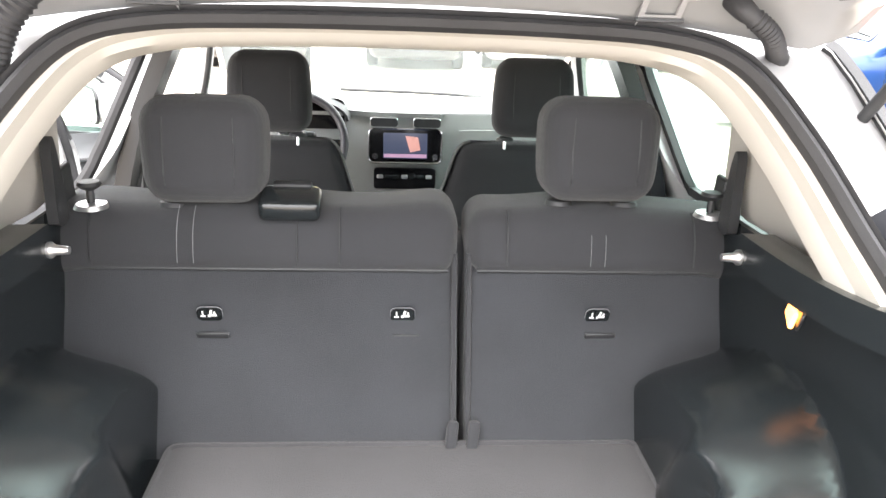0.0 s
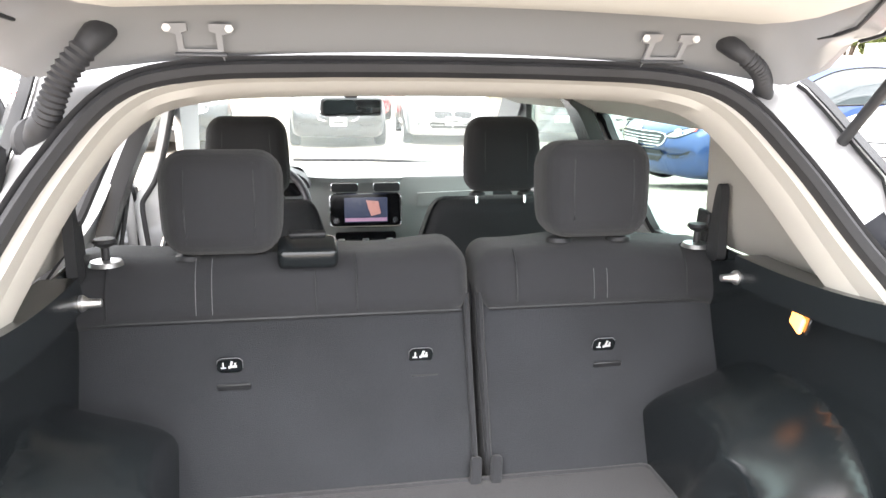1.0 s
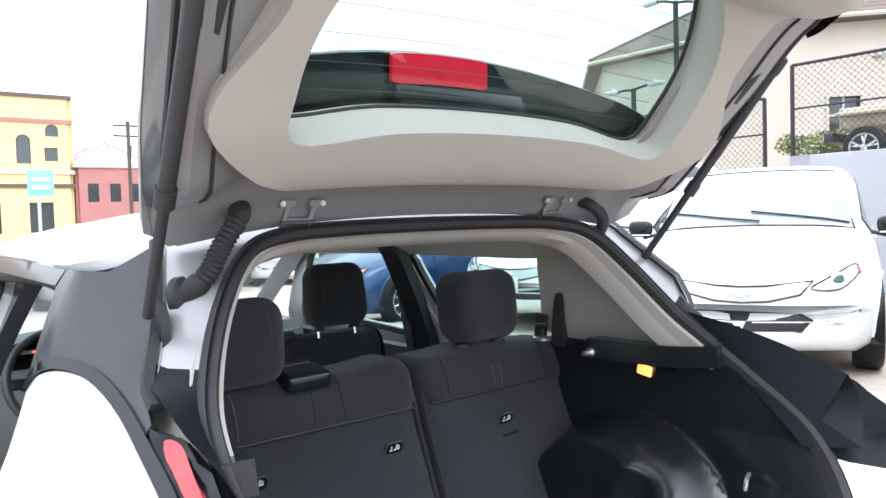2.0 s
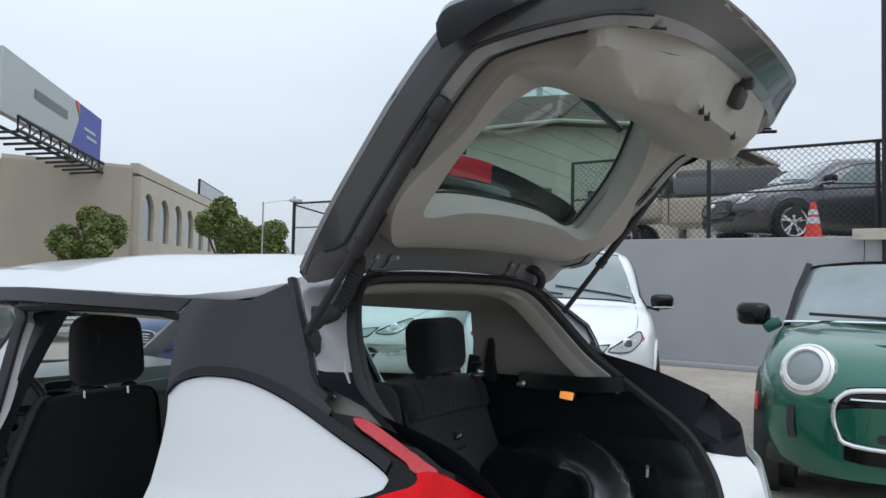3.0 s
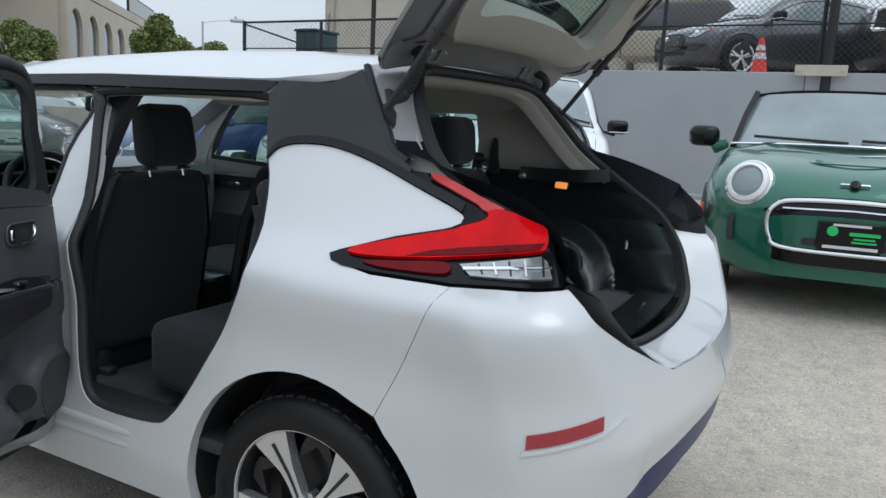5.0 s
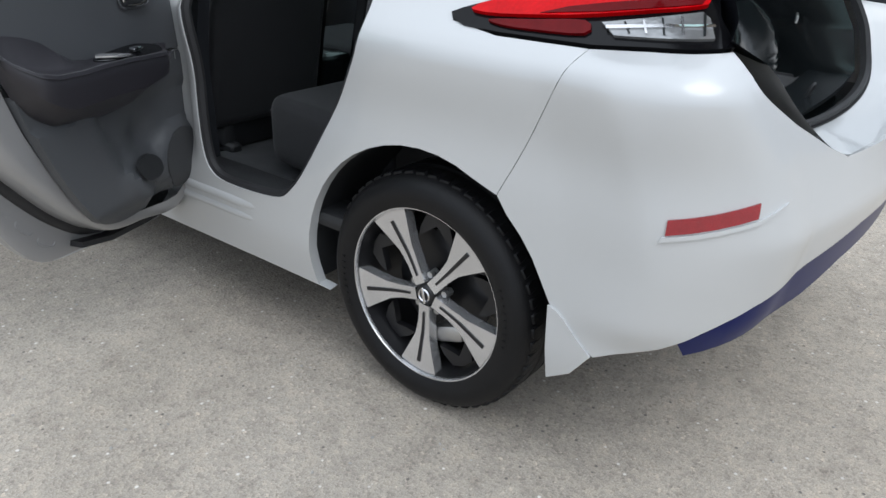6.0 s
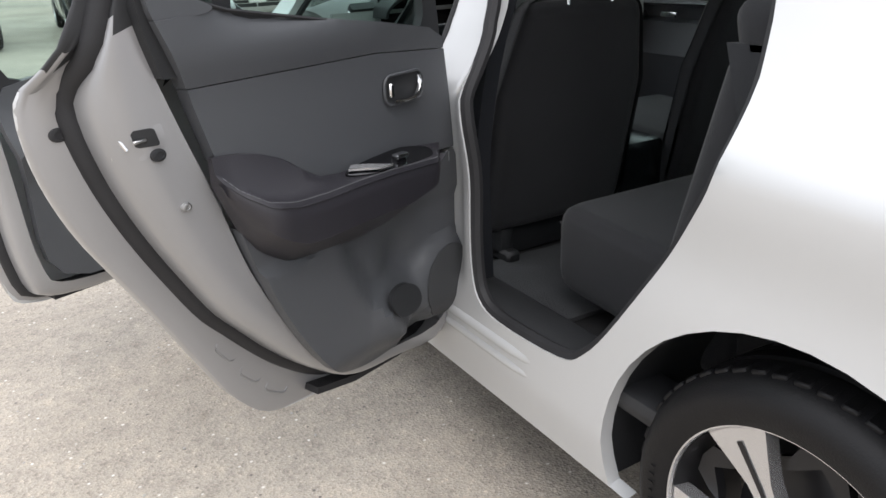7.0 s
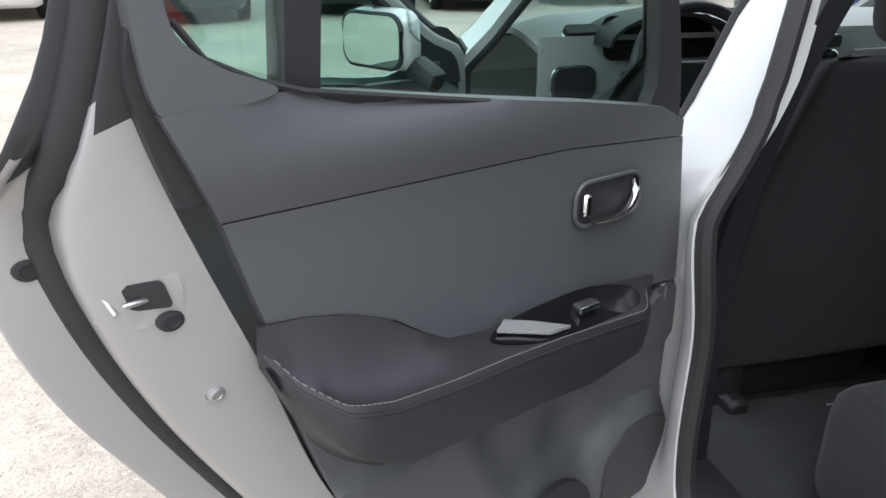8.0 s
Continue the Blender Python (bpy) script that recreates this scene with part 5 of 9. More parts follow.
for sg in (-1, 1):
    cs = part("cargo_lining", grid(64, 52, lambda u, v: cargo_side(u, v, sg), 0.006), M_TRIM, car, "dark moulded cargo side lining over the wheel arch")
    pl = [(0.05, 0.0), (0.09, 0.05), (0.08, 0.12), (0.0, 0.14), (-0.06, 0.09), (-0.05, 0.0)]
    part("lining_hatch", tube([tuple(cargo_side(0.62 + 0.7 * a, 0.16 + 1.0 * b, sg) - Vector((sg * 0.004, 0, 0))) for a, b in catmull([(q[0], q[1]) for q in pl], 4, True)], 0.0015, 5, True), M_BLACK, cs, "seam of a small service hatch")
    lg = part("shelf_ledge", sweep(catmull([(sg * 0.575, 0.06, 1.155), (sg * 0.578, -0.08, 1.155), (sg * 0.585, -0.2, 1.16), (sg * 0.60, -0.30, 1.17)], 6), [(-0.036, -0.026), (-0.036, 0.016), (-0.028, 0.022), (0.03, 0.024), (0.034, -0.026)] if sg > 0 else [(0.036, -0.026), (0.036, 0.016), (0.028, 0.022), (-0.03, 0.024), (-0.034, -0.026)]), M_TRIM, cs, "dark parcel shelf ledge")
    part("shelf_peg", lathe([(0.0, 0.02), (0.006, 0.02), (0.008, 0.0), (0.013, -0.006), (0.013, -0.014)], 14, pose(sg * 0.532, 0.045, 1.142, 0, -sg * 90, 0)), M_STEEL, cs, "grey shelf peg")
    part("cargo_hook", tube(catmull([(sg * 0.53, -0.40, 0.93), (sg * 0.50, -0.41, 0.925), (sg * 0.495, -0.41, 0.905)], 3), 0.005, 6), M_STEEL, cs, "small steel hook")
    # cream pillar lining between window and opening
    pil = [(-0.285, 1.160), (0.06, 1.150), (0.27, 1.165), (0.285, 1.27), (0.30, 1.38), (0.27, 1.43), (0.06, 1.46), (-0.02, 1.445), (-0.085, 1.36), (-0.165, 1.26)]
    pil = catmull(pil, 3, True)
    part("pillar_lining", panel(pil, lambda u, v, o: Vector((sg * (half(u, v) - 0.055 - 0.03 * smooth(1.30, 1.17, v) - 0.055 * smooth(0.0, 0.25, u) * smooth(1.42, 1.25, v) + 0.05 * smooth(0.0, -0.25, u) + o), u, v)), 0.008, 0.04), M_CREAM, car, "cream rear pillar lining")
    bg = part("belt_anchor", panel(catmull([(-0.028, -0.07), (0.03, -0.07), (0.028, -0.02), (0.012, 0.035), (-0.004, 0.068), (-0.018, 0.072), (-0.026, 0.05), (-0.022, 0.0)], 3, True), lambda u, v, o: Vector((sg * (0.600 + o - 0.06 * max(0, -v)), 0.200 + 0.7 * u + 0.1 * v, 1.212 + v)), 0.018, 0.02), M_BLACK, car, "black rear seat belt guide")
    part("belt_webbing", rbox(0.012, 0.045, 0.34, 0.003, 1, pose(sg * 0.605, 0.30, 1.05, 8, 0, 0)), M_BLACK, bg, "black belt webbing")
    # inner lower gutter lining, dark, beside the opening
lamp = part("cargo_lamp", rbox(0.008, 0.062, 0.026, 0.004, 2, pose(0.551, -0.117, 1.116, 0, 12, -24)), M_LAMPON, car, "small lit warm cargo lamp")
part("lamp_rim", rbox(0.006, 0.072, 0.034, 0.003, 1, pose(0.563, -0.117, 1.118, 0, 12, -24)), M_TRIM, lamp, "dark lamp rim")

# ---- cabin ----
part("cabin_floor", rbox(1.5, 2.3, 0.04, 0.01, 1, pose(0, 1.5, 0.34)), M_FLOOR, car, "dark cabin carpet")
part("floor_mat", panel(rrect(0.48, 0.42, 0.05, 4, -0.46, 0.98), lambda u, v, o: Vector((u, v, 0.375 + o + 0.006 * noise.noise(Vector((u * 9, v * 9, 0))))), 0.012, 0.03), M_FLOORMAT, car, "ribbed dark floor mat")
rs = finer(rbox(1.26, 0.56, 0.24, 0.06, 4), 2)
part("rear_cushion", deform(rs, lambda c: Vector((c.x, c.y + 0.615 - 0.02 * (c.x / 0.6) ** 4, c.z + 0.50 + 0.05 * (c.y + 0.28) + 0.012 * math.cos(c.x * 9)))), M_CLOTH, car, "charcoal cloth rear seat cushion")
part("cushion_seam", tube([(x, 0.895 - 0.02 * (x / 0.6) ** 4, 0.585 + 0.012 * math.cos(x * 9)) for x in np.linspace(-0.6, 0.6, 24)], 0.002, 5), M_STITCH, car, "pale stitched cushion seam")
part("rear_back_front", deform(finer(rbox(1.26, 0.14, 0.52, 0.05, 3), 1), lambda c: Vector((c.x, c.y + 0.40 - 0.26 * c.z, c.z + 0.82))), M_CLOTH, car, "charcoal cloth rear backrest front")
for sg in (-1, 1):
    x0 = sg * 0.37
    fs = finer(rbox(0.53, 0.15, 0.66, 0.06, 4), 2)

    def seat_back(c):
        w = 1 - 0.22 * smooth(0.0, 0.31, c.z) ** 2
        return Vector((x0 + c.x * w, 1.175 + c.y - 0.20 * c.z - 0.05 * (c.x / 0.25) ** 2 * (1 if c.y > 0 else -0.10), 0.785 + c.z))
    seat = part("front_seat", deform(fs, seat_back), M_CLOTH, car, "charcoal cloth front seat")
    part("seat_cushion", deform(finer(rbox(0.50, 0.50, 0.18, 0.06, 4), 1), lambda c: Vector((x0 + c.x, 1.47 + c.y, 0.56 + c.z + 0.06 * c.y))), M_CLOTH, seat, "cloth front seat cushion")
    part("seat_base", rbox(0.40, 0.46, 0.14, 0.02, 2, pose(x0, 1.45, 0.43)), M_BLACK, seat, "black seat base")
    part("recliner_cover", lathe([(0.0, 0.035), (0.028, 0.03), (0.042, 0.015), (0.045, 0.0)], 20, pose(x0 - 0.20, 1.20, 0.56, 0, -90, 0)), M_BLACK, seat, "black recliner cover")
    part("seat_foot", rbox(0.05, 0.07, 0.10, 0.015, 2, pose(x0 - 0.17, 1.22, 0.42)), M_BLACK, seat, "seat rail foot")
    part("seat_rail", rbox(0.05, 0.60, 0.04, 0.01, 1, pose(x0 - 0.17, 1.45, 0.385)), M_BLACK, seat, "black seat rail")
    headrest((x0 + 0.012, 1.075, 1.246), 0.232, 0.115, 0.222, -8, False, (-0.075, 0.075), "charcoal cloth front headrest")
console = part("centre_console", deform(finer(rbox(0.22, 0.85, 0.30, 0.03, 2), 1), lambda c: Vector((c.x, 1.62 + c.y, 0.50 + c.z + 0.12 * max(0, c.y)))), M_TRIM, car, "dark centre console")
M_DASH = mat("dashboard_grain", (0.25, 0.26, 0.255), 0.5, 0, 0.08, 4, 0.3, 1000)


def dash_top(u, v):
    x = (2 * v - 1) * 0.72
    y = 1.96 + 0.62 * u + (-0.03 * (1 - u) if abs(x) < 0.2 else 0)
    return (x, y, 1.055 + 0.035 * math.sin(math.pi * min(1, u * 1.3)) - 0.02 * u + 0.03 * math.exp(-((x + 0.37) / 0.16) ** 2) * (1 - u) - 0.03 * smooth(0.55, 0.72, abs(x)))


dash = part("dashboard", grid(14, 40, dash_top, 0.02), M_DASH, car, "dark grey dashboard")
part("dash_front", grid(10, 30, lambda u, v: ((2 * v - 1) * 0.72, 1.965 - 0.02 * math.sin(math.pi * u) + 0.10 * u * u, 1.05 - 0.50 * u), 0.02), M_DASH, dash, "dark grey dash face")
dx, dy = 0.042, 1.945
part("passenger_trim", grid(3, 14, lambda u, v: (0.26 + 0.44 * v, 1.945 - 0.015 * math.sin(math.pi * v), 0.99 - 0.055 * u + 0.02 * v), 0.02), M_DASH, dash, "grey dash trim strip")
bez = part("screen_bezel", plate(rrect(0.29, 0.135, 0.02), pose(dx, dy - 0.02, 0.928, -8), 0.02, 0.05), M_GLOSSBLK, dash, "gloss black infotainment bezel")
part("bezel_rim", tube([tuple(pose(dx, dy - 0.042, 0.928, -8) @ Vector((u, 0, v))) for u, v in rrect(0.29, 0.135, 0.02)], 0.0035, 6, True), M_CHROME, bez, "silver rim")
scr = part("screen", plate(rrect(0.175, 0.10, 0.004), pose(dx, dy - 0.046, 0.93, -8), 0.004, 0.05), M_SCREEN, bez, "lit touch screen")
M_MAP = mat("map_glow", (0.2, 0.1, 0.1), 0.3, 0, 0.3, 40, emit=((0.4, 0.2, 0.17), 0.12))
M_STRIP = mat("screen_strip", (0.2, 0.1, 0.15), 0.3, 0, 0.3, 40, emit=((0.2, 0.13, 0.2), 0.15))
part("map_area", plate([(0.0, 0.035), (0.05, 0.03), (0.06, -0.02), (0.02, -0.03), (0.01, 0.0)], pose(dx, dy - 0.051, 0.935, -8), 0.001, 0.05), M_MAP, scr, "reddish map area")
part("status_strip", plate([(-0.085, -0.032), (0.085, -0.032), (0.085, -0.046), (-0.085, -0.046)], pose(dx, dy - 0.051, 0.93, -8), 0.001, 0.05), M_STRIP, scr, "pink status strip")
for sx in (-0.12, 0.12):
    part("knob", lathe([(0.0, 0.016), (0.012, 0.016), (0.014, 0.0)], 20, pose(dx + sx, dy - 0.035, 0.885, 82)), M_CHROME, bez, "chrome rotary knob")
    part("button_column", rbox(0.026, 0.006, 0.06, 0.003, 1, pose(dx + sx, dy - 0.032, 0.945, -8)), M_BLACK, bez, "black buttons")


def vent(c, w, h, rz=0, rx=0):
    vt = part("air_vent", plate(rrect(w, h, min(w, h) * 0.3), pose(*c, rx, 0, rz), 0.02, 0.05), M_BLACK, dash, "black air vent")
    part("vent_rim", tube([tuple(pose(*c, rx, 0, rz) @ Vector((u, -0.001, v))) for u, v in rrect(w, h, min(w, h) * 0.3)], 0.003, 6, True), M_CHROME, vt, "silver vent rim")
    for k in range(3):
        part("vane", rbox(w * 0.9, 0.01, 0.004, 0.001, 1, pose(*c, rx, 0, rz) @ pose(0, -0.004, h * (k - 1) * 0.27, 20)), M_TRIM, vt)


vent((dx - 0.085, dy - 0.03, 1.022), 0.105, 0.034)
vent((dx + 0.085, dy - 0.03, 1.022), 0.105, 0.034)
vent((-0.63, 1.93, 0.93), 0.13, 0.09, 8)
vent((-0.60, 1.97, 1.055), 0.10, 0.03, 8, -50)
vent((0.60, 1.93, 0.97), 0.12, 0.06, -8)
cl = part("climate_panel", plate(rrect(0.25, 0.085, 0.012), pose(dx, dy - 0.012, 0.79, -4), 0.02, 0.05), M_GLOSSBLK, dash, "gloss black climate panel")
for k in range(7):
    part("climate_button", rbox(0.026, 0.006, 0.016, 0.003, 1, pose(dx - 0.1 + 0.033 * k, dy - 0.034, 0.80, -4)), M_TRIM if k % 3 else M_STEEL, cl)
part("instrument_hood", grid(8, 14, lambda u, v: (-0.37 + 0.19 * math.cos(math.pi * v) * (1 + 0.1 * u), 1.86 + 0.16 * u, 1.03 + 0.085 * math.sin(math.pi * v)), 0.01), M_BLACK, dash, "black instrument hood")
part("instrument_panel", plate(rrect(0.34, 0.12, 0.03), pose(-0.37, 1.955, 1.04, -20), 0.01, 0.05), M_GLOSSBLK, dash, "dark instrument panel")
M_TELL = mat("red_telltale", (0.5, 0.05, 0.02), 0.4, 0, 0.1, 40, emit=((1.0, 0.12, 0.05), 1.2))
for k in (-0.05, 0.03):
    part("warning_light", rbox(0.014, 0.003, 0.006, 0.001, 1, pose(-0.37 + k, 1.94, 1.045, -20)), M_TELL, dash, "red warning light")
sm = pose(-0.37, 1.72, 0.97, 66)
stw = part("steering_wheel", tube([tuple(sm @ Vector((0.182 * math.cos(a), 0.182 * math.sin(a), 0))) for a in np.linspace(0, 2 * math.pi, 49)[:-1]], 0.0155, 10, True), M_ARMREST, car, "black leather steering wheel")
part("wheel_boss", rbox(0.15, 0.12, 0.04, 0.018, 3, sm @ pose(0, -0.01, -0.02)), M_TRIM, stw, "black airbag boss")
for a in (0, 180, 270):
    part("wheel_spoke", rbox(0.12, 0.035, 0.018, 0.006, 2, sm @ pose(0, 0, 0, 0, 0, a) @ pose(0.12, 0, -0.012)), M_TRIM, stw)
part("steering_column", tube([tuple(sm @ Vector((0, 0, -0.02))), tuple(sm @ Vector((0, 0, -0.22)))], 0.045, 14), M_BLACK, stw)
part("column_stalk", tube([tuple(sm @ Vector((-0.05, 0.02, -0.06))), tuple(sm @ Vector((-0.19, 0.03, -0.055)))], 0.009, 8), M_BLACK, stw)
rvm = part("rear_view_mirror", rbox(0.24, 0.035, 0.07, 0.018, 3, pose(-0.015, 1.83, 1.345, 6, 0, 8)), M_BLACK, car, "black rear-view mirror")
M_MIRROR = mat("mirror_silver", (0.85, 0.88, 0.88), 0.02, 1.0, 0.02, 5)
part("mirror_glass", plate(rrect(0.222, 0.056, 0.014), pose(-0.015, 1.81, 1.345, 6, 0, 8), 0.003, 0.05), M_MIRROR, rvm, "mirror glass")
part("mirror_stem", rbox(0.05, 0.06, 0.07, 0.015, 2, pose(-0.015, 1.87, 1.40)), M_BLACK, rvm)
for sg in (-1, 1):
    part("sun_visor", rbox(0.34, 0.14, 0.018, 0.008, 2, pose(sg * 0.30, 1.72, 1.475, -12)), M_HEADLINER, car, "cream sun visor")
    part("b_pillar_lining", sweep(catmull([(sg * 0.775, 1.005, 0.45), (sg * 0.775, 1.01, 0.8), (sg * 0.715, 1.005, 1.1), (sg * 0.60, 0.99, 1.36), (sg * 0.545, 0.98, 1.43)], 5), [(-0.055, -0.02), (-0.055, 0.02), (0.055, 0.02), (0.055, -0.02)], up=(sg, 0, 0.2)), M_PILLAR, car, "dark grey centre pillar lining")
    part("front_belt", sweep([(sg * 0.655, 1.06, 1.28), (sg * 0.715, 1.075, 1.0), (sg * 0.735, 1.09, 0.5)], [(-0.024, -0.002), (-0.024, 0.002), (0.024, 0.002), (0.024, -0.002)], up=(sg, 0, 0.2)), M_BLACK, car, "black front seat belt")
    part("sill_cover", rbox(0.12, 2.0, 0.05, 0.02, 2, pose(sg * 0.80, 1.2, 0.43)), M_BLACK, car, "dark sill cover")
part("door_seal", sweep([tuple(skin(u, v, -0.02)) for u, v in catmull(R_OPEN, 5, True)], circle(0.016, 8), True, up=(1, 0, 0)), M_RUBBER, car, "black rubber door seal")
part("door_seal", sweep([tuple(skin(u, v, -0.035)) for u, v in F_HOLE], circle(0.011, 8), True, up=(1, 0, 0)), M_RUBBER, car, "black rubber door seal")
for zs, dz, r in ((0.405, 0.02, 0.016), (0.365, 0.035, 0.013)):
    part("rocker_step", tube([tuple(skin(u, zs - dz * smooth(0.62, 0.36, u), -r * 0.42 - 0.03 * smooth(0.72, 0.425, u))) for u in np.linspace(0.425, 2.1, 40)], r, 10), M_WHITE, car, "raised crease along the sill")


# ---- side doors ----
def resample(loop, n):
    p = [Vector(q) for q in loop] + [Vector(loop[0])]
    d = [0.0]
    for a, b in zip(p, p[1:]):
        d.append(d[-1] + (b - a).length)
    out, k = [], 0
    for i in range(n):
        s = d[-1] * i / n
        while d[k + 1] < s:
            k += 1
        out.append(p[k].lerp(p[k + 1], (s - d[k]) / max(1e-9, d[k + 1] - d[k])))
    return out


def frame_of(hx, hy, deg):
    """Local frame of an open door: u from the hinge to its free edge, v towards the lining, z up."""
    a = radians(deg)
    d, n = Vector((-math.cos(a), -math.sin(a), 0)), Vector((math.sin(a), -math.cos(a), 0))
    return lambda u, v, z: Vector((hx, hy, z)) + d * u + n * v


D1 = frame_of(-0.88, 0.98, 22.2)
rdoor_out = catmull([(-0.02, 0.30), (0.25, 0.30), (0.42, 0.31), (0.525, 0.335), (0.60, 0.41), (0.655, 0.505), (0.728, 0.642), (0.786, 0.745), (0.832, 0.83), (0.864, 0.915), (0.879, 0.99), (0.878, 1.06), (0.845, 1.135), (0.80, 1.22), (0.755, 1.36), (0.70, 1.44), (0.4, 1.455), (0.10, 1.45), (0.03, 1.25), (-0.02, 1.05), (-0.03, 0.7)], 4, True)
rdoor_mid = catmull([(0.0, 0.345), (0.22, 0.345), (0.36, 0.368), (0.46, 0.434), (0.53, 0.50), (0.60, 0.58), (0.645, 0.635), (0.703, 0.735), (0.745, 0.815), (0.778, 0.89), (0.800, 0.955), (0.815, 1.02), (0.815, 1.07), (0.80, 1.125), (0.765, 1.22), (0.73, 1.34), (0.68, 1.42), (0.4, 1.435), (0.12, 1.43), (0.05, 1.25), (0.01, 1.05), (-0.01, 0.7)], 4, True)
rdoor_in = catmull([(0.02, 0.40), (0.25, 0.39), (0.36, 0.408), (0.44, 0.468), (0.52, 0.56), (0.60, 0.71), (0.655, 0.88), (0.705, 1.02), (0.745, 1.15), (0.75, 1.22), (0.71, 1.34), (0.66, 1.40), (0.4, 1.415), (0.14, 1.41), (0.08, 1.25), (0.035, 1.07), (0.01, 0.7)], 4, True)
win_r = catmull([(0.103, 1.094), (0.27, 1.119), (0.436, 1.145), (0.60, 1.172), (0.645, 1.186), (0.69, 1.208), (0.714, 1.24), (0.708, 1.30), (0.66, 1.385), (0.4, 1.395), (0.16, 1.39), (0.115, 1.25)], 4, True)


def two_tone(bm, z=1.12):
    for f in bm.faces:
        f.material_index = int(f.calc_center_median().z > z)
    return bm


def softened(rings, n=4):
    """Rings with smooth ones added between them."""
    cols = [catmull([r[j] for r in rings], n) for j in range(len(rings[0]))]
    return [[Vector(c[i]) for c in cols] for i in range(len(cols[0]))]


def door_shell(parent, D0, lo, lm, li, win, name, lab):
    n = 110
    belt = 1.06 if win is win_r else 0.93

    def D(u, v, z):
        """The door is thick below the belt line and a thin frame above it."""
        w = smooth(belt, belt + 0.08, z)
        return D0(u, v * (1 - 0.66 * w) + 0.008 * w, z)
    A, B, C = (resample([(u, z) for u, z in q], n) for q in (lo, lm, li))

    def upper(z):
        return smooth(1.08, 1.22, z)
    door = part(name, two_tone(panel(lo, lambda u, z, o: D(u, -0.125 - o + 0.02 * max(0, z - 1.0) + 0.30 * max(0, z - 1.1) - 0.10 * max(0, 0.5 - z) * -1, z), 0.01, 0.05, [[(0.41 + (u - 0.41) * 1.13, 1.25 + (z - 1.25) * 1.15) for u, z in win] if win is win_r else win]), 1.075 if win is win_r else 0.99), (M_WHITE, M_BLACK), parent, lab)
    # lip and jamb are white paint, greyed in colour for their shade
    lip = [[D(p.x, -0.125 + 0.32 * max(0, p.y - 1.1), p.y) for p in A], [D(p.x, -0.105 + 0.32 * max(0, p.y - 1.1), p.y) for p in A], [D(p.x * 0.985, -0.095 + 0.32 * max(0, p.y - 1.1), 0.75 + (p.y - 0.75) * 0.985) for p in A], [D(p.x, -0.085 + 0.30 * max(0, p.y - 1.1), p.y) for p in B]]
    part("door_lip", two_tone(loft(softened(lip), cap=False)), (M_SHADED_JAMB, M_BLACK), door, "painted outer lip of the door")
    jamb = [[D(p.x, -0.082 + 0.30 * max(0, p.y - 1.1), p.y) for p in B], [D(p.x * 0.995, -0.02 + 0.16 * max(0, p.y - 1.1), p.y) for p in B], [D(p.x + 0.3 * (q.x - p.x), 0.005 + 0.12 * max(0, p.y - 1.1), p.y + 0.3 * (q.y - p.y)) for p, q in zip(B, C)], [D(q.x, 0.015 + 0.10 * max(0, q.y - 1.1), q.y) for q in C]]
    part("door_jamb", two_tone(loft(softened(jamb), cap=False), 1.165), (M_SHADED_JAMB, M_BLACK), door, "white door edge, darkened as in shade")
    part("door_edge_seal", sweep([tuple(D(p.x * 1.0, -0.088 + 0.30 * max(0, p.y - 1.1), p.y)) for p in B], circle(0.021, 10), True, up=tuple(D(0, 1, 0) - D(0, 0, 0))), M_RUBBER, door, "black rubber seal round the door")
    # window frame and pane
    part("window_frame", panel([(q.x, q.y) for q in C if q.y > (1.06 if win is win_r else 0.92)], lambda u, z, o: D0(u, 0.034 + 0.04 * (z - 1.1) + o, z), 0.022, 0.04, [win]), M_BLACK, door, "black window frame")
    pane = part("window_pane", panel([(0.38 + (u - 0.38) * 1.03, 1.25 + (z - 1.25) * 1.03) for u, z in win], lambda u, z, o: D0(u, 0.016 + 0.04 * (z - 1.1) + o, z), 0.004, 0.08), M_GREENGLASS, door, "green-tinted door window")
    pane.visible_shadow = False
    return door


rear_door = door_shell(car, D1, rdoor_out, rdoor_mid, rdoor_in, win_r, "rear_door", "open rear side door with dark grey lining")
part("window_post", sweep([tuple(D1(0.595, 0.0, 1.13)), tuple(D1(0.59, 0.03, 1.40))], [(-0.018, -0.02), (-0.018, 0.02), (0.018, 0.02), (0.018, -0.02)], up=tuple(D1(0, 1, 0) - D1(0, 0, 0))), M_BLACK, rear_door, "black window divider post")
tr_face = 0.036
arm_top = lambda u: float(np.interp(u, (0.06, 0.2, 0.376, 0.434, 0.482, 0.519, 0.568, 0.62, 0.662), (0.842, 0.858, 0.85, 0.858, 0.886, 0.913, 0.933, 0.945, 0.949)))
arm_mid = lambda u: float(np.interp(u, (0.06, 0.168, 0.305, 0.396, 0.478, 0.552, 0.606, 0.642, 0.668), (0.825, 0.835, 0.844, 0.846, 0.845, 0.849, 0.863, 0.889, 0.925)))
arm_low = lambda u: float(np.interp(u, (0.06, 0.117, 0.161, 0.248, 0.351, 0.444, 0.535, 0.593, 0.625, 0.668), (0.815, 0.772, 0.74, 0.713, 0.705, 0.711, 0.72, 0.758, 0.801, 0.90)))


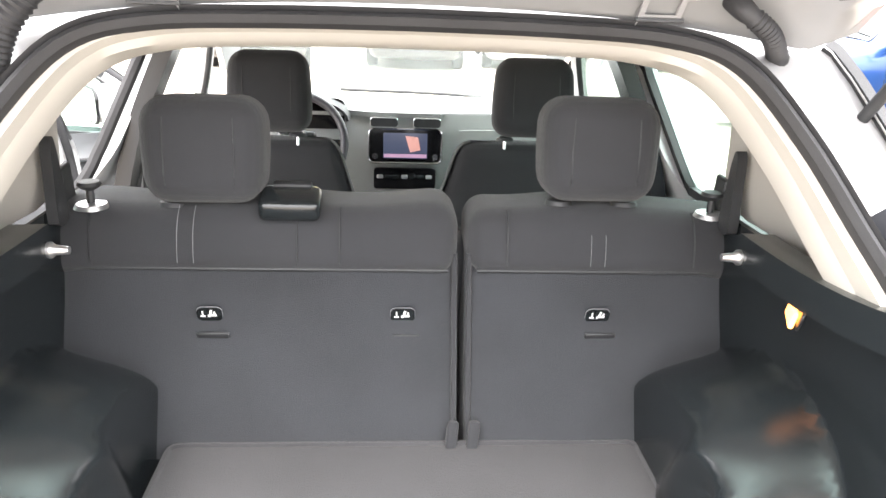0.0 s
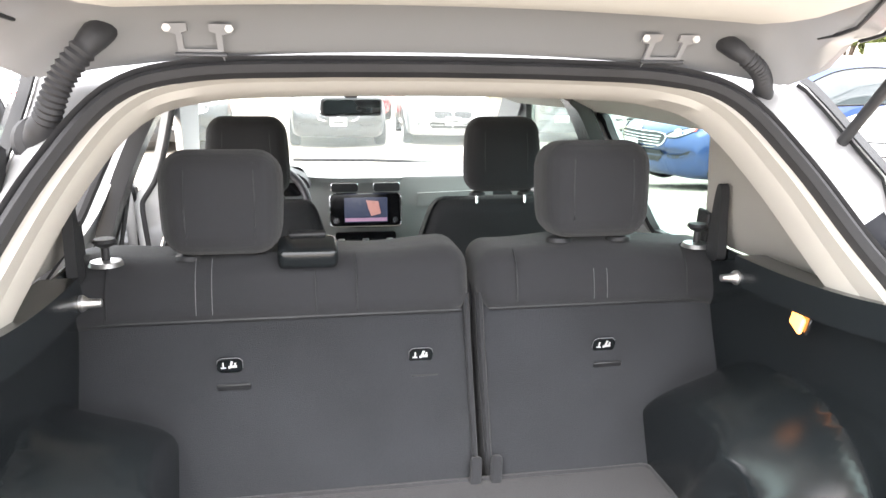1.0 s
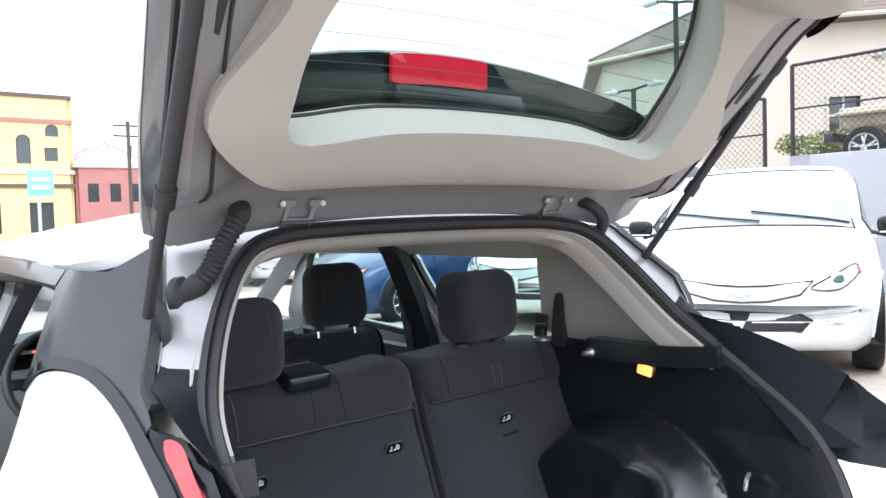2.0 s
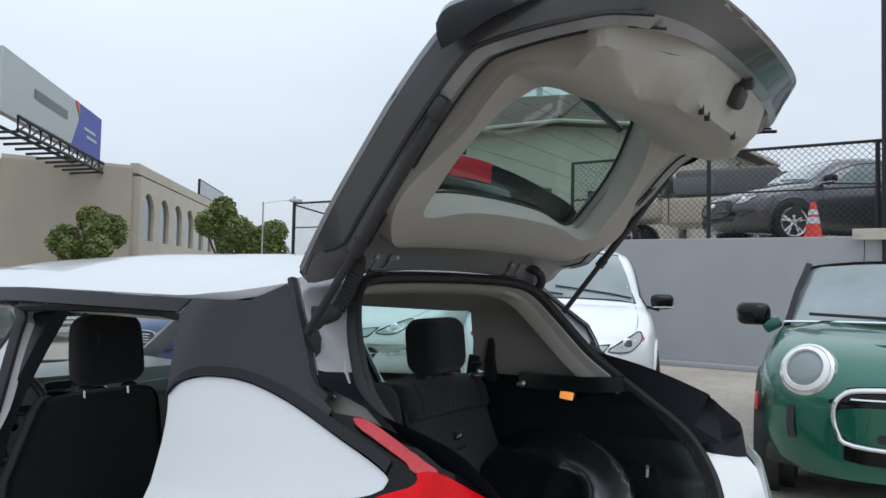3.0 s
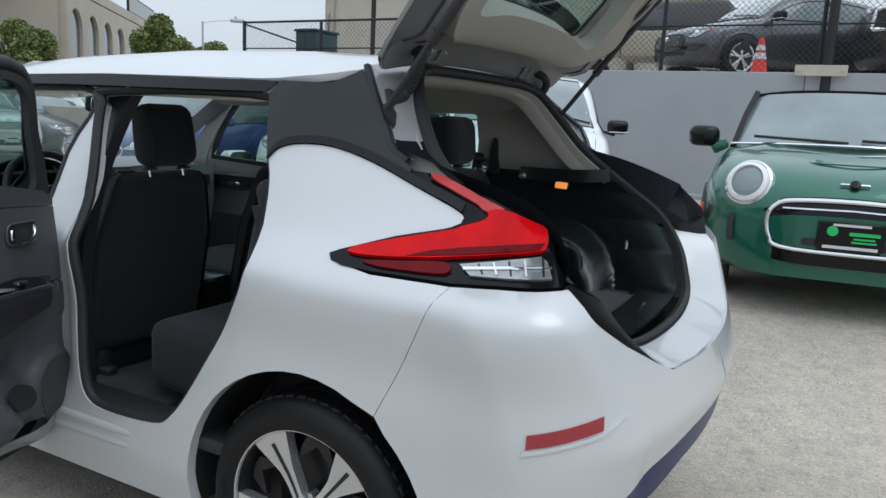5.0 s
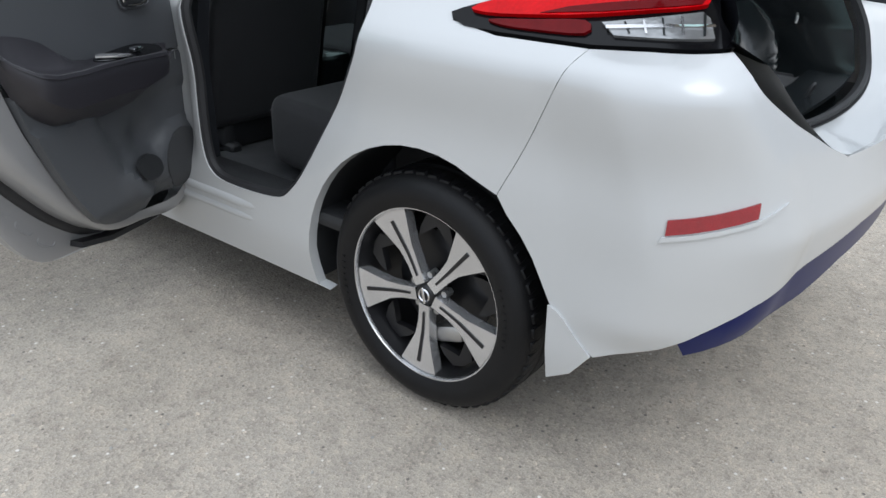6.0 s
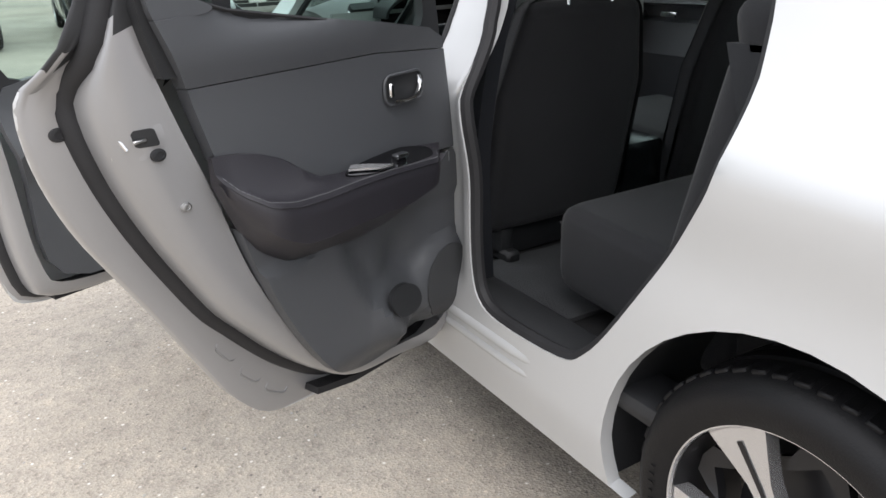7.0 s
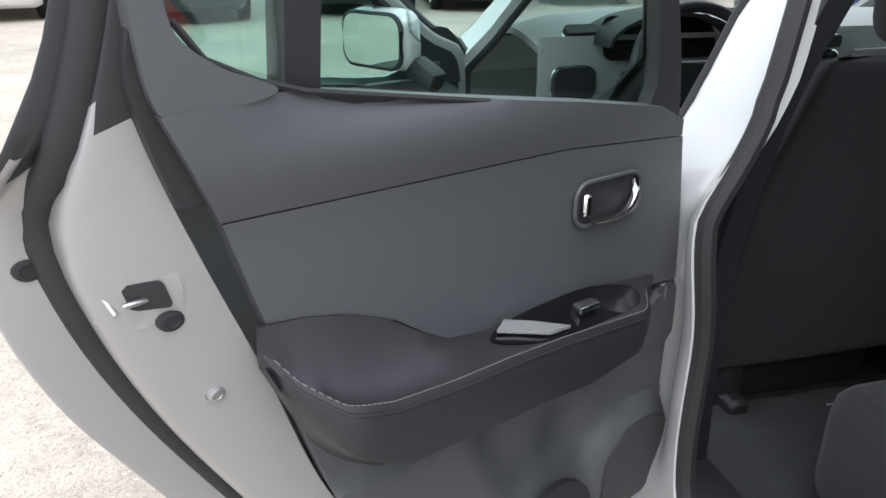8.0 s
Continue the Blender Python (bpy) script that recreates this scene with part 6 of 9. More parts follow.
def trim(u, z, o=0.0):
    """Surface of the rear door lining."""
    v = tr_face + 0.016 * smooth(1.04, 1.12, z) - 0.03 * smooth(1.12, 1.18, z) * smooth(0.7, 0.5, u)
    if z < 0.72:
        v -= 0.012
        line = float(np.interp(z, (0.40, 0.50, 0.543, 0.65, 0.72), (0.20, 0.25, 0.31, 0.372, 0.392)))
        v += 0.026 * smooth(-0.02, 0.02, u - line)
        v += 0.028 * (1 - smooth(0.095, 0.125, math.dist((u, z), (0.055, 0.50))))
        v += 0.02 * (1 - smooth(0.05, 0.11, math.dist((u, z), (0.245, 0.50)))) * smooth(0.60, 0.55, z) - 0.03 * math.exp(-((u - 0.20) / 0.05) ** 2 - ((z - 0.61) / 0.06) ** 2)
    v -= 0.03 * smooth(0.46, 0.39, z)
    return D1(u, v + o, z)


upper_pad = [(0.028, 1.0465), (0.255, 1.0635), (0.5, 1.0635), (0.692, 1.0635), (0.715, 1.12), (0.735, 1.168), (0.62, 1.175), (0.43, 1.147), (0.24, 1.121), (0.09, 1.096), (0.035, 1.07)]
part("upper_pad", panel(upper_pad, trim, 0.03, 0.025), M_DOORTRIM, rear_door, "grey grained upper pad")
mid_pad = [(0.0, 0.82), (0.085, 0.825), (0.36, 0.83), (0.43, 0.85), (0.506, 0.906), (0.563, 0.925), (0.655, 0.94), (0.69, 1.0615), (0.5, 1.0615), (0.255, 1.0615), (0.026, 1.0445), (0.012, 0.95)]
part("mid_pad", panel(mid_pad, trim, 0.03, 0.025), M_DOORTRIM, rear_door, "grey middle pad")
low_pad = catmull([(0.0, 0.812), (0.08, 0.79), (0.166, 0.75), (0.328, 0.715), (0.52, 0.73), (0.60, 0.78), (0.625, 0.80), (0.56, 0.62), (0.46, 0.455), (0.37, 0.40), (0.25, 0.393), (0.06, 0.42), (-0.02, 0.50), (-0.03, 0.60), (-0.015, 0.72)], 4, True)
part("low_pad", panel(low_pad, trim, 0.03, 0.022), M_DOORTRIM, rear_door, "grey lower pad with pocket")
corner_pad = catmull([(0.735, 1.170), (0.70, 1.169), (0.66, 1.170), (0.635, 1.175), (0.631, 1.181), (0.645, 1.188), (0.676, 1.201), (0.702, 1.219), (0.716, 1.238), (0.722, 1.28), (0.727, 1.31), (0.742, 1.31), (0.746, 1.24)], 4, True)
part("corner_pad", panel(corner_pad, lambda u, z, o: D1(u, 0.05 + o, z), 0.03, 0.02), M_DOORTRIM, rear_door, "grey window corner cover")
part("belt_seal", tube([tuple(D1(u, 0.042, z + 0.002)) for u, z in ((0.10, 1.093), (0.27, 1.118), (0.436, 1.144), (0.60, 1.171), (0.645, 1.185), (0.69, 1.207), (0.713, 1.24))], 0.0035, 6), M_RUBBER, rear_door, "black rubber strip along the window")


def arm_profile(u):
    """Section of the armrest at u: ledge, rounded edge, face."""
    t, m, l = arm_top(u), arm_mid(u), arm_low(u)
    e = smooth(0.055, 0.16, u)
    k = smooth(0.40, 0.52, u)
    out = 0.040 + 0.066 * e * (0.06 + 0.94 * smooth(0.670, 0.585, u) ** 0.6)
    pts = [(0.030, t), (0.040, t), (0.040 + 0.35 * (out - 0.04), t + (m - t) * (0.35 + 0.4 * k)), (0.040 + 0.75 * (out - 0.04), t + (m - t) * (0.75 + 0.22 * k)), (out - 0.004, m + 0.002), (out + 0.001, m - 0.006), (out + 0.004, m - min(0.03, 0.3 * (m - l))), (out, m - min(0.06 + 0.02 * e, 0.62 * (m - l))), (0.058, l + min(0.012, 0.15 * (m - l))), (0.042, l), (0.028, l)]
    return [D1(u, v, z) for v, z in pts]


us = np.concatenate((np.linspace(0.06, 0.60, 30), np.linspace(0.61, 0.667, 7)))
armrest = part("armrest", loft([arm_profile(u) for u in us]), M_ARMREST, rear_door, "black vinyl armrest with a pull cup")
stb = bmesh.new()
for u in np.arange(0.09, 0.655, 0.0062):
    stb = tube([tuple(Vector(arm_profile(q)[4]) + Vector((0, 0, 0.0010))) for q in (u, u + 0.0042)], 0.0007, 4, bm=stb)
part("stitch_line", stb, M_STITCH, armrest, "pale stitching along the edge")
part("piping", sweep([tuple(Vector(arm_profile(u)[5]) + (D1(0, 0.001, 0) - D1(0, 0, 0))) for u in np.linspace(0.09, 0.655, 60)], circle(0.0014, 6), up=(0, 0, 1)), M_ARMREST, armrest, "sewn edge")


def ledge(u, v, o=0.0):
    m, t = arm_mid(u), arm_top(u)
    return D1(u, v, t + (m - t) * smooth(0.036, 0.1, v) + 0.004 + o)


sw_out = catmull([(0.388, 0.062), (0.336, 0.040), (0.222, 0.037), (0.13, 0.055), (0.15, 0.088), (0.25, 0.098), (0.31, 0.099), (0.351, 0.090)], 4, True)
sw = part("switch_panel", panel(sw_out, ledge, 0.012, 0.02), M_GLOSSBLK, rear_door, "gloss black switch panel")
part("chrome_strip", panel([(0.375, 0.058), (0.352, 0.044), (0.285, 0.094), (0.32, 0.094)], lambda u, v, o: ledge(u, v, o + 0.007), 0.004, 0.03), M_ALU, sw, "bright strip on the switch panel")
part("window_switch", rbox(0.036, 0.02, 0.012, 0.004, 2, Matrix.Translation(ledge(0.235, 0.072, 0.006)) @ pose(0, 0, 0, 0, 0, 22)), M_CHROME, sw, "bright window switch")
hr = rrect(0.124, 0.060, 0.022, 5, 0.174, 0.984)
hd = part("inner_handle", panel(hr, lambda u, z, o: trim(u, z, o + 0.003), 0.008, 0.02), M_BLACK, rear_door, "recessed inner door handle")
part("handle_rim", sweep([tuple(trim(u, z, 0.005)) for u, z in hr], circle(0.0032, 6), True, up=tuple(D1(0, 1, 0) - D1(0, 0, 0))), M_DOORTRIM, hd, "soft recess edge")
part("handle_lever", sweep(catmull([tuple(trim(0.128, 1.004, 0.008)), tuple(trim(0.131, 0.985, 0.012)), tuple(trim(0.148, 0.966, 0.015)), tuple(trim(0.178, 0.960, 0.015)), tuple(trim(0.214, 0.962, 0.011))], 4), circle(0.0052, 8, 0.7), up=(0, 0, 1)), M_CHROME, hd, "chrome handle lever")
part("lock_tab", rbox(0.014, 0.010, 0.030, 0.003, 1, Matrix.Translation(trim(0.218, 0.984, 0.007)) @ pose(0, 0, 0, 0, 0, 22)), M_CHROME, hd, "chrome lock tab")
part("speaker_grille", panel([(0.055 + 0.088 * math.cos(a), 0.50 + 0.095 * math.sin(a)) for a in np.linspace(0, 2 * math.pi, 28)[:-1]], lambda u, z, o: trim(u, z, o + 0.003), 0.006, 0.02), mat("speaker_mesh", (0.05, 0.052, 0.056), 0.6, 0, 0.3, 300, 1.0, 900), rear_door, "perforated speaker grille")
part("cup_pocket", panel(catmull([(0.29, 0.535), (0.275, 0.56), (0.235, 0.565), (0.2, 0.545), (0.195, 0.515), (0.22, 0.498), (0.27, 0.50)], 4, True), lambda u, z, o: D1(u, 0.066 + 0.25 * (0.56 - z) + o, z), 0.01, 0.02), M_BLACK, rear_door, "dark bottle pocket")
for u, z in ((0.800, 1.018), (0.797, 0.972), (0.776, 0.958)):
    part("latch_screw", lathe([(0.0, 0.004), (0.005, 0.003), (0.006, 0.0)], 10, Matrix.Translation(D1(u, -0.024, z)) @ pose(0, 0, 0, 90, 0, 62)), M_STEEL, rear_door, "small steel screw")
# latch and plugs on the door edge
M_JN = pose(0, 0, 0, 0, 0, 28)
part("latch_recess", panel(catmull([(0.040, 0.026), (0.0, 0.032), (-0.036, 0.022), (-0.040, -0.018), (-0.01, -0.034), (0.030, -0.026)], 4, True), lambda u, v, o: D1(0.766 + u * 0.95, 0.0105 + o - 0.62 * max(0, u) + 0.10 * max(0, -u) - 0.10 * abs(v), 0.999 + v), 0.012, 0.02), M_SHADED_JAMB, rear_door, "pressed pad round the latch")
lt = part("door_latch", panel(rrect(0.046, 0.028, 0.005, 3), lambda u, v, o: D1(0.762 + u * 0.95 + 0.25 * v, 0.0145 + o - 0.62 * max(0, u) + 0.06 * max(0, -u), 0.998 + v), 0.006, 0.02), M_BLACK, rear_door, "black door latch slot")
part("latch_fork", rbox(0.024, 0.006, 0.005, 0.0015, 1, Matrix.Translation(D1(0.770, 0.014, 0.996)) @ M_JN), M_STEEL, lt, "steel latch fork")
part("latch_edge", tube([tuple(D1(0.786 + 0.004 * k, 0.002 - 0.004 * k, 0.984 + 0.010 * k)) for k in range(4)], 0.003, 6), M_CHROME, lt, "bright latch edge")
for u, v, z, r, mt, lab in ((0.741, 0.0125, 0.968, 0.010, M_BLACK, "oval access hole"), (0.708, 0.012, 0.873, 0.0075, M_STEEL, "grey plug"), (0.838, -0.089, 1.009, 0.011, M_RUBBER, "black rubber plug")):
    pg = part("edge_plug", lathe([(0.0, 0.0015), (r * 0.55, 0.0015), (r * 0.62, 0.003), (r, 0.002), (r * 1.1, -0.004)], 16, Matrix.Translation(D1(u, v, z)) @ pose(0, 0, 0, 90, 0, 26) @ Matrix.Diagonal((1.25, 1, 1, 1))), mt, rear_door, lab)
part("bottom_strip", sweep([tuple(D1(u, -0.072, z)) for u, z in ((-0.02, 0.308), (0.15, 0.31), (0.3, 0.318), (0.42, 0.345))], [(-0.022, -0.008), (-0.022, 0.008), (0.022, 0.008), (0.022, -0.008)], up=(0, 0, 1)), M_RUBBER, rear_door, "black bottom seal strip")
for ru, rz_, tilt in ((0.605, 0.528, 55), (0.556, 0.452, 46), (0.497, 0.388, 32)):
    ca, sa = math.cos(radians(tilt)), math.sin(radians(tilt))
    part("lip_recess", tube([tuple(D1(ru + a * ca - b * sa, -0.0915 - 0.10 * (b * 1.0), rz_ + a * sa + b * ca)) for a, b in rrect(0.062, 0.034, 0.013)], 0.0022, 5, True), M_SHADED_JAMB, rear_door, "pressed recess in the lip")
part("check_strap", rbox(0.12, 0.02, 0.03, 0.004, 1, Matrix.Translation(D1(-0.03, 0.01, 0.80)) @ pose(0, 0, 0, 0, 0, 40)), M_STEEL, rear_door, "steel door check strap")

# front door, swung open behind the rear one
D2 = frame_of(-0.88, 2.08, 20.0)
fo = catmull([(-0.02, 0.30), (0.5, 0.30), (0.92, 0.31), (1.0, 0.40), (1.02, 0.7), (1.03, 1.0), (1.0, 1.2), (0.98, 1.42), (0.9, 1.45), (0.6, 1.42), (0.35, 1.28), (0.10, 1.08), (-0.02, 1.0), (-0.03, 0.7)], 4, True)
shr = lambda loop, s, dz=0.0: [(0.5 + (u - 0.5) * s, 0.85 + (z - 0.85) * s + dz) for u, z in loop]
wf = catmull([(0.16, 0.955), (0.5, 0.965), (0.90, 0.975), (0.91, 1.25), (0.88, 1.385), (0.62, 1.37), (0.40, 1.26)], 4, True)
front_door = door_shell(car, D2, fo, shr(fo, 0.94), shr(fo, 0.86, 0.0), wf, "front_door", "open front side door, white with a dark lining")
part("front_lining", panel(catmull([(0.06, 0.42), (0.5, 0.40), (0.88, 0.42), (0.92, 0.7), (0.92, 0.955), (0.5, 0.945), (0.1, 0.935), (0.05, 0.8)], 4, True), lambda u, z, o: D2(u, 0.035 + 0.045 * math.exp(-((z - 0.80) / 0.05) ** 2) + o, z), 0.03, 0.05), M_DOORTRIM, front_door, "dark grey door lining")
part("front_switches", rbox(0.22, 0.05, 0.012, 0.005, 2, Matrix.Translation(D2(0.35, 0.09, 0.85)) @ pose(0, 0, 0, 0, 0, 20)), M_GLOSSBLK, front_door, "gloss black switch panel")
part("front_handle", rbox(0.10, 0.012, 0.03, 0.005, 2, Matrix.Translation(D2(0.18, 0.05, 0.98)) @ pose(0, 0, 0, 0, 0, 20)), M_CHROME, front_door, "chrome inner handle")
part("edge_latch", rbox(0.03, 0.05, 0.03, 0.003, 1, Matrix.Translation(D2(0.95, -0.04, 0.95)) @ pose(0, 0, 0, 0, 0, 20)), M_BLACK, front_door, "black latch")
part("front_bottom_strip", sweep([tuple(D2(u, -0.05, 0.335)) for u in (0.1, 0.5, 0.9)], [(-0.022, -0.008), (-0.022, 0.008), (0.022, 0.008), (0.022, -0.008)], up=(0, 0, 1)), M_RUBBER, front_door, "black bottom seal strip")


def door_mirror(P, rz, parent):
    mi = part("door_mirror", deform(finer(rbox(0.23, 0.11, 0.15, 0.045, 4), 1), lambda c: P @ Vector((c.x * (1 + 0.2 * c.z), c.y - (0.04 * (c.x / 0.11) ** 2 if c.y > 0 else 0.0), c.z))), M_WHITE, parent, "white door mirror")
    part("mirror_pane", plate(rrect(0.20, 0.122, 0.035), P @ pose(0, -0.058, 0), 0.004, 0.05), M_MIRROR, mi, "mirror glass")
    part("mirror_rim", tube([tuple(P @ Vector((u, -0.056, v))) for u, v in rrect(0.206, 0.128, 0.036)], 0.006, 6, True), M_BLACK, mi, "black mirror edge")
    part("mirror_foot", rbox(0.10, 0.06, 0.06, 0.02, 2, P @ pose(0.13, 0.0, -0.075, 0, 25, 0)), M_BLACK, mi, "black mirror foot")


door_mirror(pose(-1.125, 1.96, 1.06, 0, 0, -56), 0, front_door)
part("mirror_sail", panel(catmull([(0.04, 0.95), (0.16, 0.95), (0.20, 0.98), (0.15, 1.06), (0.07, 1.07), (0.02, 1.0)], 3, True), lambda u, z, o: D2(u, 0.0 + o, z), 0.04, 0.04), M_BLACK, front_door, "black mirror corner cover")
door_mirror(pose(0.98, 2.05, 1.04, 0, 0, 10) @ Matrix.Diagonal((-1, 1, 1, 1)), 0, car)

# closed doors on the far side
for nm, hole, lab in (("far_rear_door", R_HOLE, "closed rear door on the far side"), ("far_front_door", F_HOLE, "closed front door on the far side")):
    low = [p for p in hole if p[1] < 1.02]
    cu = sum(p[0] for p in hole) / len(hole)
    win = [(cu + (u - cu) * 0.90, z) for u, z in hole if z > 1.045]
    grow = [(cu + (u - cu) * 1.03, 0.92 + (z - 0.92) * 1.03) for u, z in hole]
    dr = part(nm, panel(grow, lifted(-0.004), 0.02, 0.05, [win]), M_WHITE, car, lab, flip=True)
    wp = part("window_pane", panel(win, lifted(-0.02), 0.004, 0.08), M_GREENGLASS, dr, "green-tinted window", flip=True)
    wp.visible_shadow = False
    part("door_lining", panel([(cu + (u - cu) * 1.02, z) for u, z in hole if z < 1.06], lambda u, v, o: skin(u, v, o - 0.10 + 0.06 * math.exp(-((v - 1.0) / 0.05) ** 2) - 0.03 * math.exp(-((v - 0.78) / 0.05) ** 2)), 0.02, 0.05), M_DOORTRIM, dr, "dark grey lining", flip=True)
    part("inner_frame", sweep([tuple(skin(u, v, -0.03)) for u, v in win], [(-0.011, -0.010), (-0.011, 0.010), (0.011, 0.010), (0.011, -0.010)], True, up=(1, 0, 0)), M_BLACK, dr, "black window frame", flip=True)
    part("pull_handle", rbox(0.02, 0.09, 0.025, 0.008, 2, pose(0.76, cu + 0.22, 0.95)), M_CHROME, dr, "chrome inner handle")


# ---- parked cars ----
# along the car from nose (0) to tail (1), heights as shares of the whole height:
# bonnet and roof line, belt line; then cowl, roof edge, rear roof edge and rear glass foot
STYLES = {
    "hatch": (((0, 0.34), (0.006, 0.41), (0.022, 0.475), (0.06, 0.525), (0.12, 0.575), (0.19, 0.625), (0.235, 0.665), (0.30, 0.80), (0.37, 0.92), (0.43, 0.978), (0.52, 1.0), (0.68, 0.99), (0.83, 0.95), (0.89, 0.89), (0.95, 0.72), (0.98, 0.62), (0.995, 0.53), (1, 0.45)),
              ((0, 0.33), (0.006, 0.40), (0.022, 0.455), (0.06, 0.505), (0.12, 0.555), (0.2, 0.60), (0.4, 0.625), (0.7, 0.655), (0.9, 0.675), (0.97, 0.62), (0.995, 0.52), (1, 0.44)), (0.225, 0.405, 0.86, 0.955)),
    "liftback": (((0, 0.34), (0.006, 0.43), (0.022, 0.50), (0.06, 0.555), (0.12, 0.605), (0.19, 0.65), (0.245, 0.69), (0.32, 0.83), (0.39, 0.94), (0.45, 0.985), (0.53, 1.0), (0.66, 0.985), (0.78, 0.93), (0.88, 0.835), (0.94, 0.765), (0.98, 0.70), (0.995, 0.58), (1, 0.47)),
                 ((0, 0.33), (0.006, 0.42), (0.022, 0.48), (0.06, 0.53), (0.12, 0.58), (0.2, 0.625), (0.4, 0.65), (0.7, 0.68), (0.9, 0.70), (0.97, 0.66), (0.995, 0.57), (1, 0.46)), (0.235, 0.42, 0.72, 0.93)),
    "sedan": (((0, 0.36), (0.006, 0.44), (0.022, 0.51), (0.06, 0.56), (0.12, 0.605), (0.2, 0.65), (0.265, 0.69), (0.33, 0.82), (0.40, 0.94), (0.45, 0.985), (0.53, 1.0), (0.63, 0.985), (0.73, 0.93), (0.82, 0.81), (0.87, 0.745), (0.93, 0.735), (0.98, 0.71), (0.995, 0.60), (1, 0.50)),
              ((0, 0.35), (0.006, 0.43), (0.022, 0.49), (0.06, 0.535), (0.12, 0.58), (0.2, 0.62), (0.4, 0.65), (0.7, 0.685), (0.9, 0.71), (0.97, 0.69), (0.995, 0.59), (1, 0.49)), (0.255, 0.425, 0.68, 0.855)),
    "suv": (((0, 0.38), (0.005, 0.46), (0.018, 0.545), (0.05, 0.59), (0.12, 0.625), (0.19, 0.65), (0.235, 0.675), (0.30, 0.82), (0.36, 0.935), (0.42, 0.982), (0.52, 1.0), (0.72, 0.99), (0.87, 0.955), (0.92, 0.89), (0.965, 0.73), (0.985, 0.62), (0.996, 0.53), (1, 0.45)),
            ((0, 0.37), (0.005, 0.45), (0.018, 0.53), (0.05, 0.57), (0.12, 0.60), (0.2, 0.625), (0.4, 0.64), (0.7, 0.655), (0.9, 0.67), (0.97, 0.63), (0.996, 0.52), (1, 0.44)), (0.225, 0.395, 0.90, 0.965)),
    "pickup": (((0, 0.40), (0.004, 0.50), (0.012, 0.58), (0.03, 0.615), (0.10, 0.635), (0.19, 0.65), (0.225, 0.67), (0.28, 0.83), (0.33, 0.945), (0.38, 0.985), (0.45, 1.0), (0.56, 0.99), (0.61, 0.95), (0.64, 0.80), (0.66, 0.66), (0.8, 0.655), (0.97, 0.655), (0.995, 0.62), (1, 0.5)),
               ((0, 0.39), (0.004, 0.49), (0.012, 0.565), (0.03, 0.595), (0.10, 0.615), (0.2, 0.63), (0.4, 0.635), (0.7, 0.64), (0.97, 0.64), (0.995, 0.61), (1, 0.49)), (0.215, 0.36, 0.585, 0.65)),
}


def paint(name, col, metal=0.2):
    return mat(name, col, 0.28, metal, 0.05, 3, coat=0.9, bscale=700)


def road_wheel(parent, m, r=0.33, w=0.2, spokes=10, rim=None):
    wh = part("wheel", lathe([(0.0, -w * 0.75), (r * 0.66, -w * 0.75), (r * 0.67, -0.03), (r * 0.64, -0.03), (0.0, -0.05)], 28), M_RIMBLK, parent)
    wh.matrix_basis = m
    part("tyre", lathe([(r * 0.68, 0.0), (r * 0.8, 0.008), (r * 0.93, 0.0), (r, -0.03), (r, -w + 0.03), (r * 0.93, -w), (r * 0.68, -w)], 36), M_TYRE, wh, "black tyre")
    b = lathe([(r * 0.60, -0.03), (r * 0.62, 0.0), (r * 0.685, 0.003), (r * 0.69, -0.01)], 36)
    b = lathe([(0.0, -0.004), (r * 0.15, -0.006), (r * 0.18, -0.03)], 20, None, b)
    for i in range(spokes):
        for k in ((-1, 1) if spokes < 7 else (0,)):
            b = rbox(r * 0.54, 0.034 if spokes < 7 else 0.022, 0.018, 0.004, 1, pose(0, 0, 0, 0, 0, 360 * i / spokes + 7 * k) @ pose(r * 0.37, 0, -0.016, 0, 4, 6 * k), b)
    part("rim", b, rim or M_ALU, wh, "alloy rim")
    return wh


